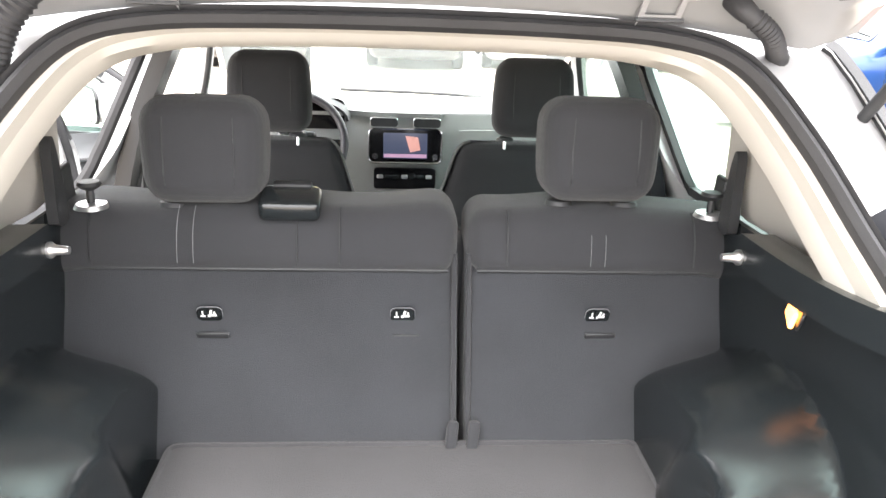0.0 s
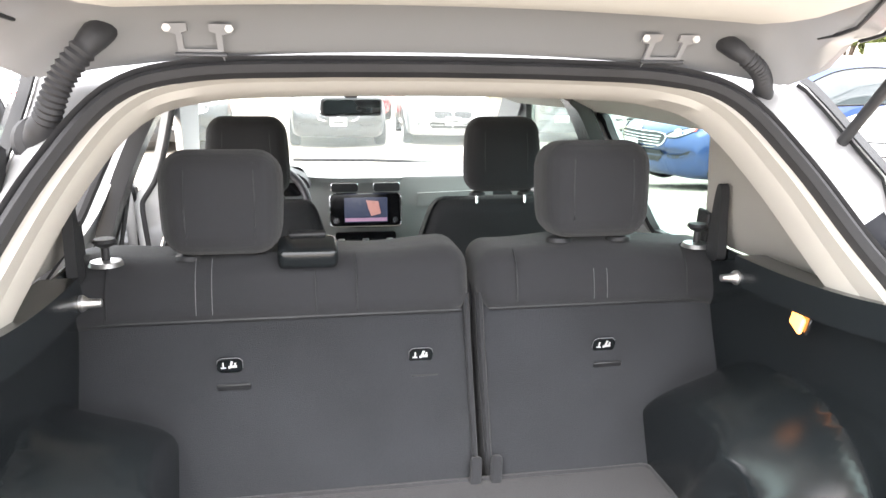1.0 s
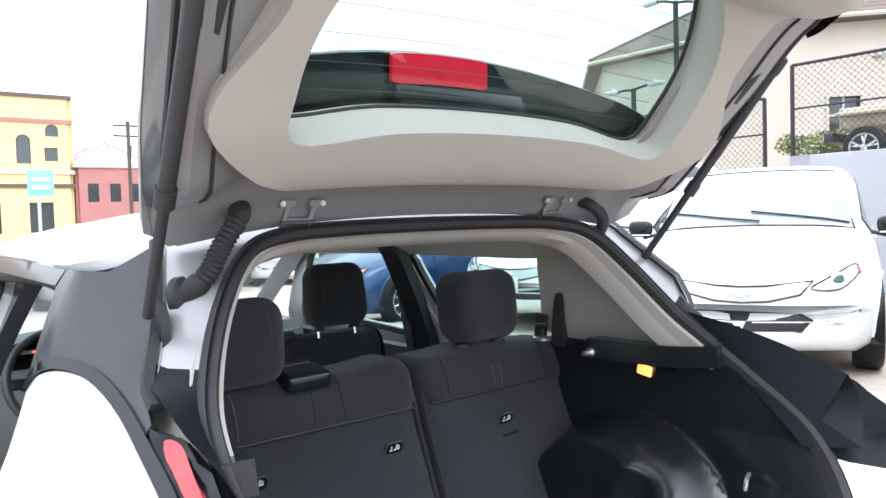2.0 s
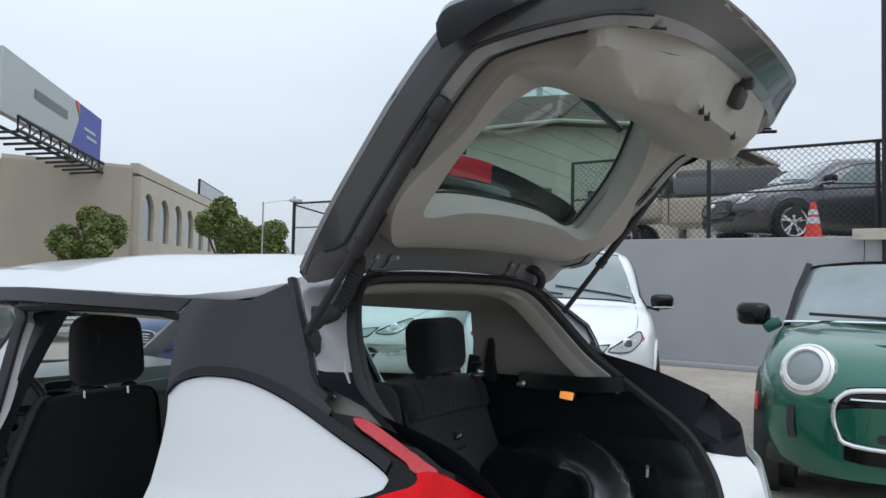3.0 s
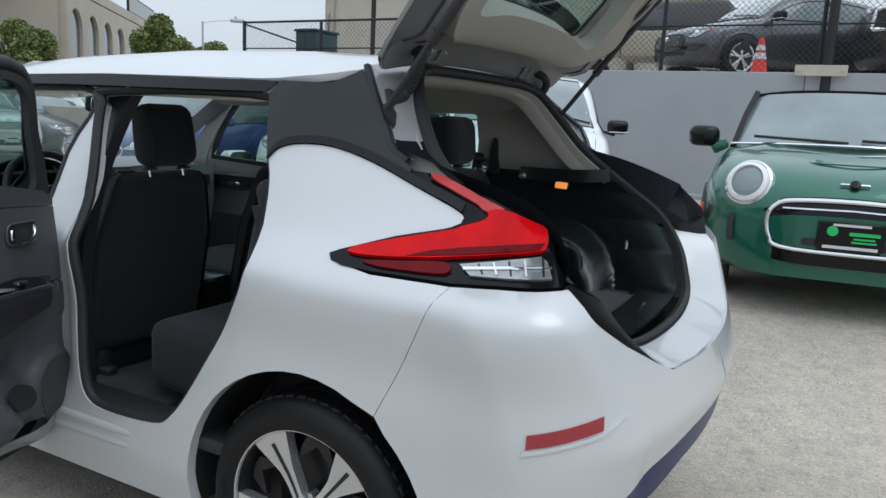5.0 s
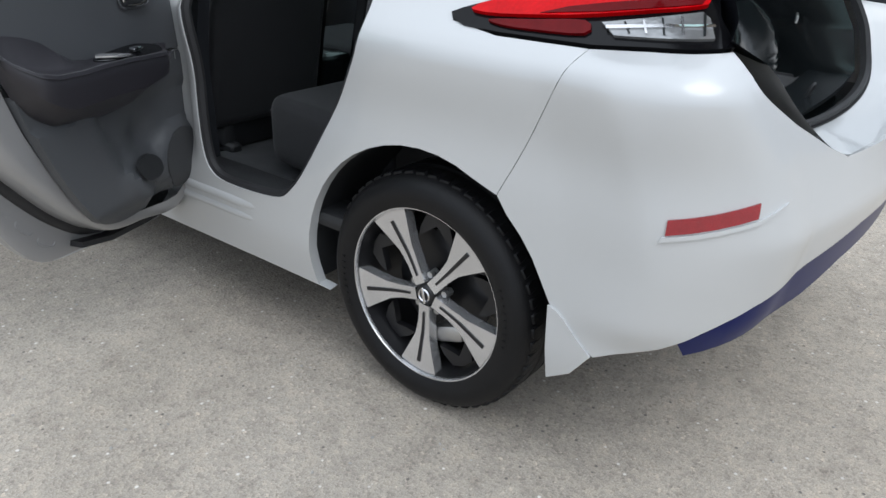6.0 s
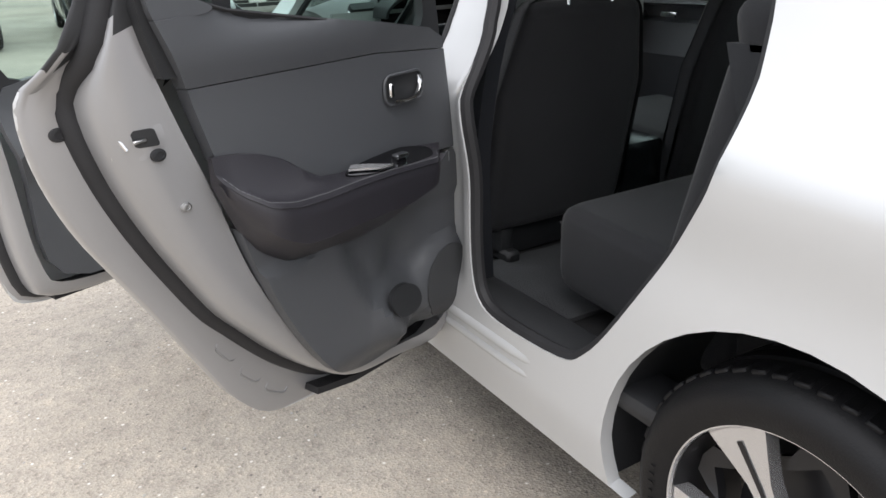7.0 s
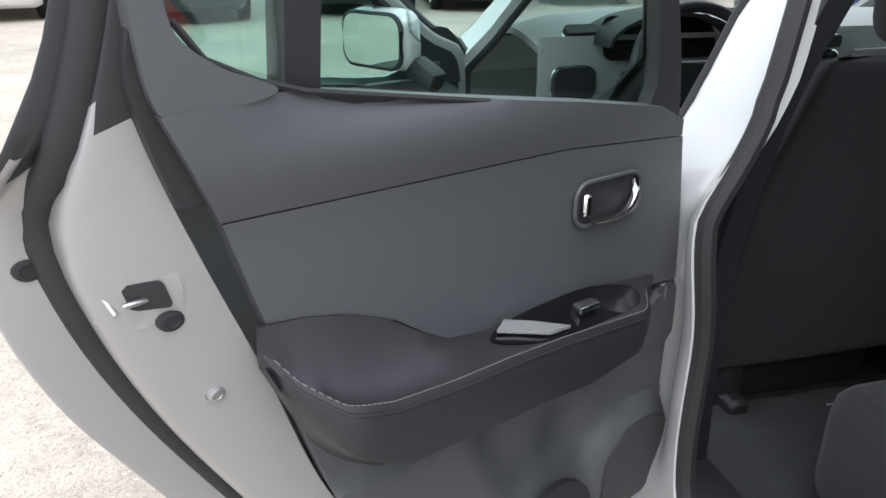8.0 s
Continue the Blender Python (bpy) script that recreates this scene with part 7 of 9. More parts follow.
def parked_car(name, label, style, body, L, W, H, m, group="", grille="bars", lamps=M_CLEAR, spokes=10, wheel_r=0.33, mirror=None, glass_m=None, plate_on=True):
    c = thing(name, label, "car", m, group)
    line, belt, (g0, g1, g2, g3) = STYLES[style]
    hw = W / 2
    fine_l, fine_b = catmull(list(line), 6), catmull(list(belt), 6)
    top = lambda t: H * float(np.interp(t, [p[0] for p in fine_l], [p[1] for p in fine_l]))
    sill = lambda t: H * float(np.interp(t, [p[0] for p in fine_b], [p[1] for p in fine_b]))
    low = lambda t: float(np.interp(t, (0, 0.004, 0.012, 0.03, 0.06, 0.94, 0.98, 1), (0.42, 0.31, 0.24, 0.20, 0.19, 0.20, 0.27, 0.42)))
    width = lambda t: hw * (1 - 0.10 * max(0, 1 - t / 0.13) ** 2 - 0.09 * max(0, (t - 0.85) / 0.15) ** 2)
    bow = lambda x, t: -0.40 * min(1.0, abs(x) / hw) ** 2.6 * (1 - smooth(0.0, 0.45, t)) + 0.26 * min(1.0, abs(x) / hw) ** 2.6 * smooth(0.65, 1.0, t)
    Y = lambda t: L / 2 - L * t
    stations = [0, 0.002, 0.005, 0.009, 0.014, 0.02, 0.03, 0.042] + list(np.linspace(0.06, 0.94, 50)) + [0.955, 0.968, 0.978, 0.986, 0.992, 0.997, 1.0]
    rings = []
    for t in stations:
        w, zt, zb, zl = width(t), top(t), sill(t), low(t)
        e, h = max(zt - zb, 0.012), zb - zl
        k = smooth(0.03, 0.30, e)
        flat = [(0.90, 0.30), (0.85, 0.50), (0.76, 0.68), (0.62, 0.80), (0.44, 0.90), (0.22, 0.98), (0.0, 1.0)]
        tall = [(0.915, 0.20), (0.87, 0.48), (0.81, 0.74), (0.745, 0.885), (0.63, 0.955), (0.36, 0.99), (0.0, 1.0)]
        side = [(0.0, zl), (0.84, zl), (0.95, zl + 0.05), (0.975, zl + 0.22 * h), (0.985, zl + 0.36 * h), (1.0, zl + 0.56 * h), (0.998, zl + 0.70 * h), (0.985, zl + 0.82 * h), (0.965, zl + 0.93 * h), (0.94, zb)]
        side += [(a[0] + (b[0] - a[0]) * k, zb + e * (a[1] + (b[1] - a[1]) * k)) for a, b in zip(flat, tall)]
        pts = [(x * w, z) for x, z in side]
        full = pts + [(-x, z) for x, z in reversed(pts[1:-1])]
        rings.append([Vector((x, Y(t) + bow(x, t), z)) for x, z in full])
    shell = loft(rings)
    tree_ = BVHTree.FromBMesh(shell)
    part("body", shell, body, c, angle=60)

    def cast(o, d, lift):
        q, n, _, _ = tree_.ray_cast(o, d)
        if q is None:
            q, n, _, _ = tree_.find_nearest(o + d * 3.0)
        return q - d.normalized() * lift * 0.5 + (n if n.dot(d) < 0 else -n) * lift * 0.5

    nose = lambda x, z, o: cast(Vector((0, L / 2 - 0.95, z)) + Vector((x, 0.95, 0)).normalized() * 3, -Vector((x, 0.95, 0)).normalized(), o)
    flank = lambda s: (lambda y, z, o: cast(Vector((s * 3, y, z)), Vector((-s, 0, 0)), o))
    above = lambda x, y, o: cast(Vector((x, y, 4)), Vector((0, 0, -1)), o)
    gm = glass_m or M_DARKGLASS
    # windscreen and rear glass
    xs = np.linspace(-1, 1, 11)
    bowed = lambda f, t: (f * hw, Y(t) + bow(f * hw, t))
    ws = [bowed(f * 0.80, g0 + 0.012) for f in xs] + [bowed(f * 0.635, g1) for f in reversed(xs)]
    part("windscreen", panel(ws, lambda x, y, o: above(x, y, o + 0.004), 0.006, 0.06), M_WSCREEN, c, "reflective windscreen")
    part("windscreen_rim", sweep([tuple(above(x, y, 0.003)) for x, y in ws], circle(0.009, 6), True, up=(0, 0.5, 1)), M_BLACK, c, "black windscreen edge")
    rw = [bowed(f * 0.62, g2) for f in xs] + [bowed(f * 0.70, g3) for f in reversed(xs)]
    part("rear_window", panel(rw, lambda x, y, o: above(x, y, o + 0.004), 0.006, 0.06), M_DARKGLASS, c, "dark rear window")
    mid = g1 * 0.52 + g2 * 0.48
    roofz = lambda t: sill(t) + 0.80 * max(0.0, min(top(t - 0.035), top(t), top(min(t + 0.045, 1.0))) - sill(t) - 0.035)
    for s in (-1, 1):
        fl = flank(s)
        spans = [(g0 + 0.075, mid - 0.008), (mid + 0.008, min(g3 - 0.045, g2 + 0.06))]
        for a, b in spans:
            ts = np.linspace(a, b, 15)
            loop = [(Y(t), sill(t) + 0.022) for t in ts] + [(Y(t), max(roofz(t), sill(t) + 0.03)) for t in reversed(ts)]
            part("side_window", panel(loop, lambda y, z, o: fl(y, z, o + 0.004), 0.006, 0.06), gm, c, "dark side window")
            part("window_trim", sweep([tuple(fl(y, z, 0.003)) for y, z in loop], circle(0.009, 6), True, up=(s, 0, 0)), M_GLOSSBLK, c, "black window surround")
        part("centre_post", panel([(Y(mid - 0.014), sill(mid) + 0.02), (Y(mid + 0.014), sill(mid) + 0.02), (Y(mid + 0.012), roofz(mid)), (Y(mid - 0.012), roofz(mid))], lambda y, z, o: fl(y, z, o + 0.006), 0.006, 0.05), M_GLOSSBLK, c, "black door post")
        mp = pose(s * (hw + 0.085), Y(g0 + 0.075), sill(g0) + 0.085, 0, 0, -s * 8)
        mi = part("door_mirror", deform(finer(rbox(0.215, 0.13, 0.145, 0.055, 4), 1), lambda q: mp @ Vector((q.x * (1 + 0.6 * q.z), q.y - 1.6 * max(0, s * q.x) ** 2, q.z))), mirror or body, c)
        part("mirror_arm", rbox(0.13, 0.05, 0.03, 0.012, 2, mp @ pose(-s * 0.09, 0, -0.065, 0, s * 14)), M_BLACK, mi)
        part("mirror_strip", rbox(0.20, 0.10, 0.014, 0.006, 2, mp @ pose(0, 0.012, -0.052)), M_ALU if mirror else M_BLACK, mi)
        for t, z1 in ((g0 + 0.065, 0.0), (mid, 0.0), (g2 + 0.005 if style != "pickup" else g3 - 0.02, 0.0)):
            part("door_seam", tube([tuple(fl(Y(t) + 0.05 * smooth(0.6, 0.3, z), z, 0.0015)) for z in np.linspace(0.33, sill(t) + z1, 9)], 0.0035, 5), M_BLACK, c)
        part("sill_seam", tube([tuple(fl(y, 0.32, 0.0015)) for y in np.linspace(Y(g0 + 0.08), Y(g2 - 0.05), 8)], 0.0035, 5), M_BLACK, c)
        for t in (mid - 0.045, g2 - 0.035):
            part("door_handle", sweep([tuple(fl(Y(t) + dy, sill(t) - 0.105, o)) for dy, o in ((-0.09, 0.004), (-0.07, 0.025), (0.06, 0.025), (0.08, 0.004))], circle(0.013, 8), up=(s, 0, 0)), body, c)
        for t in (0.19, 0.805):
            rw_ = wheel_r + 0.05
            arch_ = [(Y(t) + rw_ * math.cos(a), wheel_r + rw_ * math.sin(a)) for a in np.linspace(-0.25, math.pi + 0.25, 26)]
            part("wheel_arch", panel(arch_, lambda y, z, o: fl(y, max(z, 0.26), o + 0.003) * 1.0 if z > 0.26 else Vector((s * (hw * 0.965 + o), y, z)), 0.05, 0.06), M_BLACK, c, "black wheel arch")
            part("arch_lip", tube([tuple(fl(y, z, 0.004)) for y, z in arch_ if z > 0.27], 0.012, 6), body if style not in ("pickup", "suv") else M_BLACK, c)
            road_wheel(c, pose(s * (hw - 0.005), Y(t), wheel_r, 0, s * 90, 0), wheel_r, 0.2, spokes)
        # lamps
        zh = top(0.03) - 0.055
        big = 0.13 if grille in ("vee", "hex") else 0.10
        lo_, hi_ = (0.27, 0.70) if grille == "vee" else (0.31, 0.66)
        hl = catmull([(s * lo_ * W, zh - big * 0.55), (s * 0.40 * W, zh - big * 0.62), (s * 0.52 * W, zh - big * 0.2), (s * hi_ * W, zh + big * 0.50), (s * hi_ * 0.9 * W, zh + big * 0.55), (s * 0.48 * W, zh + big * 0.30), (s * 0.36 * W, zh - big * 0.05)], 4, True)
        lm = part("headlamp", panel(hl, lambda x, z, o: nose(x, z, o + 0.006), 0.012, 0.05), lamps, c, "clear headlamp")
        part("lamp_bowl", lathe([(0.0, 0.004), (0.03, 0.008), (0.045, 0.002)], 16, Matrix.Translation(nose(s * 0.42 * W, zh - 0.01, 0.008)) @ pose(0, 0, 0, -80, 0, -s * 30)), M_CHROME, lm, "bright reflector bowl")
        part("lamp_rim", tube([tuple(nose(x, z, 0.006)) for x, z in hl], 0.006, 5, True), M_TRIM, lm, "dark lamp edge")
        part("marker", panel([(s * (hi_ - 0.08) * W, zh + big * 0.05), (s * (hi_ - 0.03) * W, zh + big * 0.20), (s * (hi_ - 0.02) * W, zh + big * 0.48), (s * (hi_ - 0.05) * W, zh + big * 0.40)], lambda x, z, o: nose(x, z, o + 0.011), 0.006, 0.04), M_ORANGE, lm, "orange side marker")
        tz = sill(0.95) - 0.06
        part("tail_lamp", panel([(Y(0.90), tz + 0.03), (Y(0.985), tz + 0.02), (Y(0.985), tz - 0.09), (Y(0.93), tz - 0.06)], lambda y, z, o: fl(y, z, o + 0.006), 0.012, 0.05), M_RED, c, "red tail lamp")
        part("fog_trim", panel(catmull([(s * 0.33 * W, 0.43), (s * 0.46 * W, 0.45), (s * 0.58 * W, 0.50), (s * 0.52 * W, 0.425), (s * 0.38 * W, 0.40)], 3, True), lambda x, z, o: nose(x, z, o + 0.005), 0.01, 0.05), M_CLEAR if grille == "vee" else M_BLACK, c, "fog lamp trim")
        part("bonnet_seam", tube([tuple(above(s * f * hw, y, 0.001)) for f, y in ((0.60, Y(0.03)), (0.72, Y(0.07)), (0.78, Y(0.12)), (0.80, Y(0.17)), (0.80, Y(g0 + 0.02)))], 0.003, 5), M_BLACK, c)
    # nose
    zg = top(0.02)
    rimmed = lambda loop, r, mt, gp: part("grille_rim", tube([tuple(nose(x, z, 0.008)) for x, z in loop], r, 6, True), mt, gp, "grille surround")
    if grille == "bars":
        gl = catmull([(-0.30 * W, zg - 0.06), (0, zg - 0.045), (0.30 * W, zg - 0.06), (0.26 * W, zg - 0.19), (0, zg - 0.21), (-0.26 * W, zg - 0.19)], 4, True)
        gp = part("grille", panel(gl, lambda x, z, o: nose(x, z, o + 0.004), 0.008, 0.06), M_BLACK, c, "black grille")
        for i in range(4):
            part("grille_bar", tube([tuple(nose(x, zg - 0.085 - 0.03 * i, 0.008)) for x in np.linspace(-0.27 * W, 0.27 * W, 9)], 0.006, 6), M_CHROME, gp)
        rimmed(gl, 0.008, M_CHROME, gp)
    elif grille == "split":
        for s in (-1, 1):
            gl = catmull([(s * 0.02 * W, zg - 0.06), (s * 0.19 * W, zg - 0.055), (s * 0.22 * W, zg - 0.10), (s * 0.18 * W, zg - 0.20), (s * 0.03 * W, zg - 0.20)], 4, True)
            gp = part("grille", panel(gl, lambda x, z, o: nose(x, z, o + 0.004), 0.008, 0.06), M_BLACK, c, "black kidney-shaped grille half")
            rimmed(gl, 0.009, M_CHROME, gp)
            for i in range(6):
                part("grille_bar", tube([tuple(nose(s * (0.045 + 0.026 * i) * W, z, 0.007)) for z in (zg - 0.075, zg - 0.13, zg - 0.185)], 0.004, 5), M_TRIM, gp)
    elif grille == "vee":
        gl = [(-0.29 * W, zg - 0.045), (-0.1 * W, zg - 0.075), (0, zg - 0.082), (0.1 * W, zg - 0.075), (0.29 * W, zg - 0.045), (0.22 * W, zg - 0.135), (0.10 * W, zg - 0.18), (0, zg - 0.19), (-0.10 * W, zg - 0.18), (-0.22 * W, zg - 0.135)]
        gp = part("nose_panel", panel(gl, lambda x, z, o: nose(x, z, o + 0.004), 0.008, 0.04), M_SIGNGREY, c, "textured grey nose panel")
        rimmed(gl, 0.007, M_BLACK, gp)
        part("badge", panel([(-0.085, zg - 0.118), (-0.03, zg - 0.118), (-0.03, zg - 0.105), (0.03, zg - 0.105), (0.03, zg - 0.118), (0.085, zg - 0.118), (0.078, zg - 0.138), (0.03, zg - 0.138), (0.03, zg - 0.152), (-0.03, zg - 0.152), (-0.03, zg - 0.138), (-0.078, zg - 0.138)], lambda x, z, o: nose(x, z, o + 0.012), 0.008, 0.05), M_CHROME, gp, "plain bright badge")
    elif grille == "hex":
        gl = catmull([(-0.22 * W, zg - 0.05), (0, zg - 0.035), (0.22 * W, zg - 0.05), (0.27 * W, zg - 0.14), (0.20 * W, zg - 0.29), (0, zg - 0.30), (-0.20 * W, zg - 0.29), (-0.27 * W, zg - 0.14)], 4, True)
        gp = part("grille", panel(gl, lambda x, z, o: nose(x, z, o + 0.004), 0.008, 0.05), M_BLACK, c, "black six-sided grille")
        rimmed(gl, 0.008, M_TRIM, gp)
        for i in range(9):
            part("grille_bar", tube([tuple(nose(x, zg - 0.07 - 0.026 * i, 0.007)) for x in np.linspace(-0.20 * W, 0.20 * W, 9)], 0.004, 5), M_STEEL, gp)
    elif grille == "truck":
        gl = rrect(0.52 * W, 0.30, 0.06, 4, 0, zg - 0.20)
        gp = part("grille", panel(gl, lambda x, z, o: nose(x, z, o + 0.004), 0.012, 0.05), M_BLACK, c, "black mesh grille")
        rimmed(gl, 0.032, M_CHROME, gp)
        for i in range(7):
            part("grille_bar", tube([tuple(nose(x, zg - 0.31 + 0.037 * i, 0.012)) for x in np.linspace(-0.22 * W, 0.22 * W, 7)], 0.005, 5), M_TRIM, gp)
        part("bumper_bar", sweep([tuple(nose(x, 0.52, 0.03)) for x in np.linspace(-0.6 * W, 0.6 * W, 11)], [(-0.05, -0.09), (-0.05, 0.09), (0.05, 0.07), (0.05, -0.09)]), body, c, "black front bumper")
    if grille != "vee":
        part("badge", lathe([(0.0, 0.012), (0.045, 0.010), (0.052, 0.0)], 20, Matrix.Translation(nose(0, zg - (0.10 if grille in ("hex", "truck") else 0.02), 0.012)) @ pose(0, 0, 0, -75) @ Matrix.Diagonal((1.2, 0.8, 1, 1))), M_CHROME, c, "plain chrome badge")
    li = [(-0.24 * W, 0.47), (0.24 * W, 0.47), (0.29 * W, 0.43), (0.24 * W, 0.35), (-0.24 * W, 0.35), (-0.29 * W, 0.43)]
    ip = part("lower_intake", panel(li, lambda x, z, o: nose(x, z, o + 0.004), 0.008, 0.05), M_BLACK, c, "black lower intake")
    part("intake_rim", tube([tuple(nose(x, z, 0.006)) for x, z in li], 0.007, 6, True), M_TRIM, ip, "dark intake edge")
    if plate_on:
        pl = part("number_plate", rbox(0.31, 0.012, 0.155, 0.008, 1, pose(0, L / 2 + 0.03, 0.50, -4)), M_LABEL, c, "pale blank front plate")
        part("plate_bar", rbox(0.2, 0.004, 0.03, 0, 1, pose(0, L / 2 + 0.038, 0.50, -4)), M_TRIM, pl)
    for x0, x1 in ((-0.38, 0.02), (-0.02, 0.36)):
        part("wiper_blade", tube([tuple(above(f * W, Y(g0 + 0.02 + 0.006 * i) + bow(f * W, g0), 0.018)) for i, f in enumerate(np.linspace(x0, x1, 5))], 0.008, 5), M_BLACK, c)
    return c


P_WHITE = paint("white_car_paint", (0.74, 0.75, 0.75), 0.0)
P_GREY = paint("dark_grey_car_paint", (0.07, 0.072, 0.08), 0.5)
P_BLACKC = paint("black_car_paint", (0.014, 0.015, 0.017), 0.2)
P_BLUE = paint("blue_car_paint", (0.014, 0.05, 0.165), 0.4)
P_SILVER = paint("silver_car_paint", (0.45, 0.46, 0.47), 0.6)
P_RED = paint("red_car_paint", (0.35, 0.02, 0.03), 0.2)
P_GREEN = paint("british_green_paint", (0.006, 0.105, 0.062), 0.35)
P_TAN = mat("tan_jeep_paint", (0.36, 0.32, 0.24), 0.45, 0, 0.1, 3, coat=0.2)
LOT = "cars parked facing the lot"
ROW = "cars parked across the aisle"

parked_car("electric_hatchback", "white electric hatchback with a plain grey nose panel", "hatch", P_WHITE, 4.17, 1.77, 1.58, pose(5.76, 2.29, lot(5, 1.8), 0, 0, 113), LOT, "vee", spokes=5, mirror=M_GLOSSBLK, plate_on=False)
parked_car("white_sedan", "white electric sedan with black door trim", "sedan", P_WHITE, 4.69, 1.85, 1.45, pose(4.3, 4.25, lot(5, 3.5), 0, 0, 98) @ pose(0, -2.34, 0), LOT, "vee", spokes=5)
parked_car("blue_car", "metallic blue compact car", "hatch", P_BLUE, 4.3, 1.79, 1.50, pose(3.4 + 2.2, 6.9, lot(5, 6.9), 0, 0, 92), LOT, "bars")
for x, y, kind, pnt, lab, gr, rz in ((-2.5, 12.3, "suv", P_BLACKC, "black people carrier with a chrome barred grille", "bars", 186), (0.55, 13.0, "sedan", P_BLACKC, "black saloon with a twin grille", "split", 178), (2.85, 13.3, "sedan", P_SILVER, "silver grey saloon with a twin grille", "split", 176),
                               (5.2, 14.0, "suv", P_GREY, "dark grey sport utility car", "hex", 178), (7.5, 14.6, "suv", P_WHITE, "white sport utility car with a barred grille", "bars", 176), (9.9, 15.5, "sedan", P_GREY, "grey saloon parked across the aisle", "bars", 176), (12.4, 16.4, "sedan", P_WHITE, "white saloon parked across the aisle", "bars", 174), (-5.6, 13.2, "suv", P_WHITE, "white sport utility car seen from behind", "bars", 4), (1.5, 20.5, "hatch", P_RED, "red hatchback parked beyond the aisle", "bars", 180)):
    LW = {"suv": (4.5, 1.84, 1.62), "sedan": (4.75, 1.85, 1.46), "hatch": (4.2, 1.78, 1.5)}[kind]
    parked_car("parked_" + {"suv": "suv", "sedan": "saloon", "hatch": "hatchback"}[kind], lab, kind, pnt, *LW, pose(x, y + LW[0] / 2, 0, 0, 0, rz), ROW, gr)
parked_car("grey_liftback", "dark grey liftback behind the chain-link fence", "liftback", P_GREY, 4.47, 1.82, 1.45, pose(12.33, 0.33, DECK, 0, 0, 43), "cars on the upper lot", "hex", spokes=5, mirror=M_GLOSSBLK, glass_m=M_PALEGLASS, plate_on=False)
parked_car("white_coupe", "low white car behind the fence", "sedan", P_WHITE, 4.6, 1.82, 1.42, pose(13.6, 9.0, 1.2, 0, 0, 30), "cars on the upper lot", "bars")


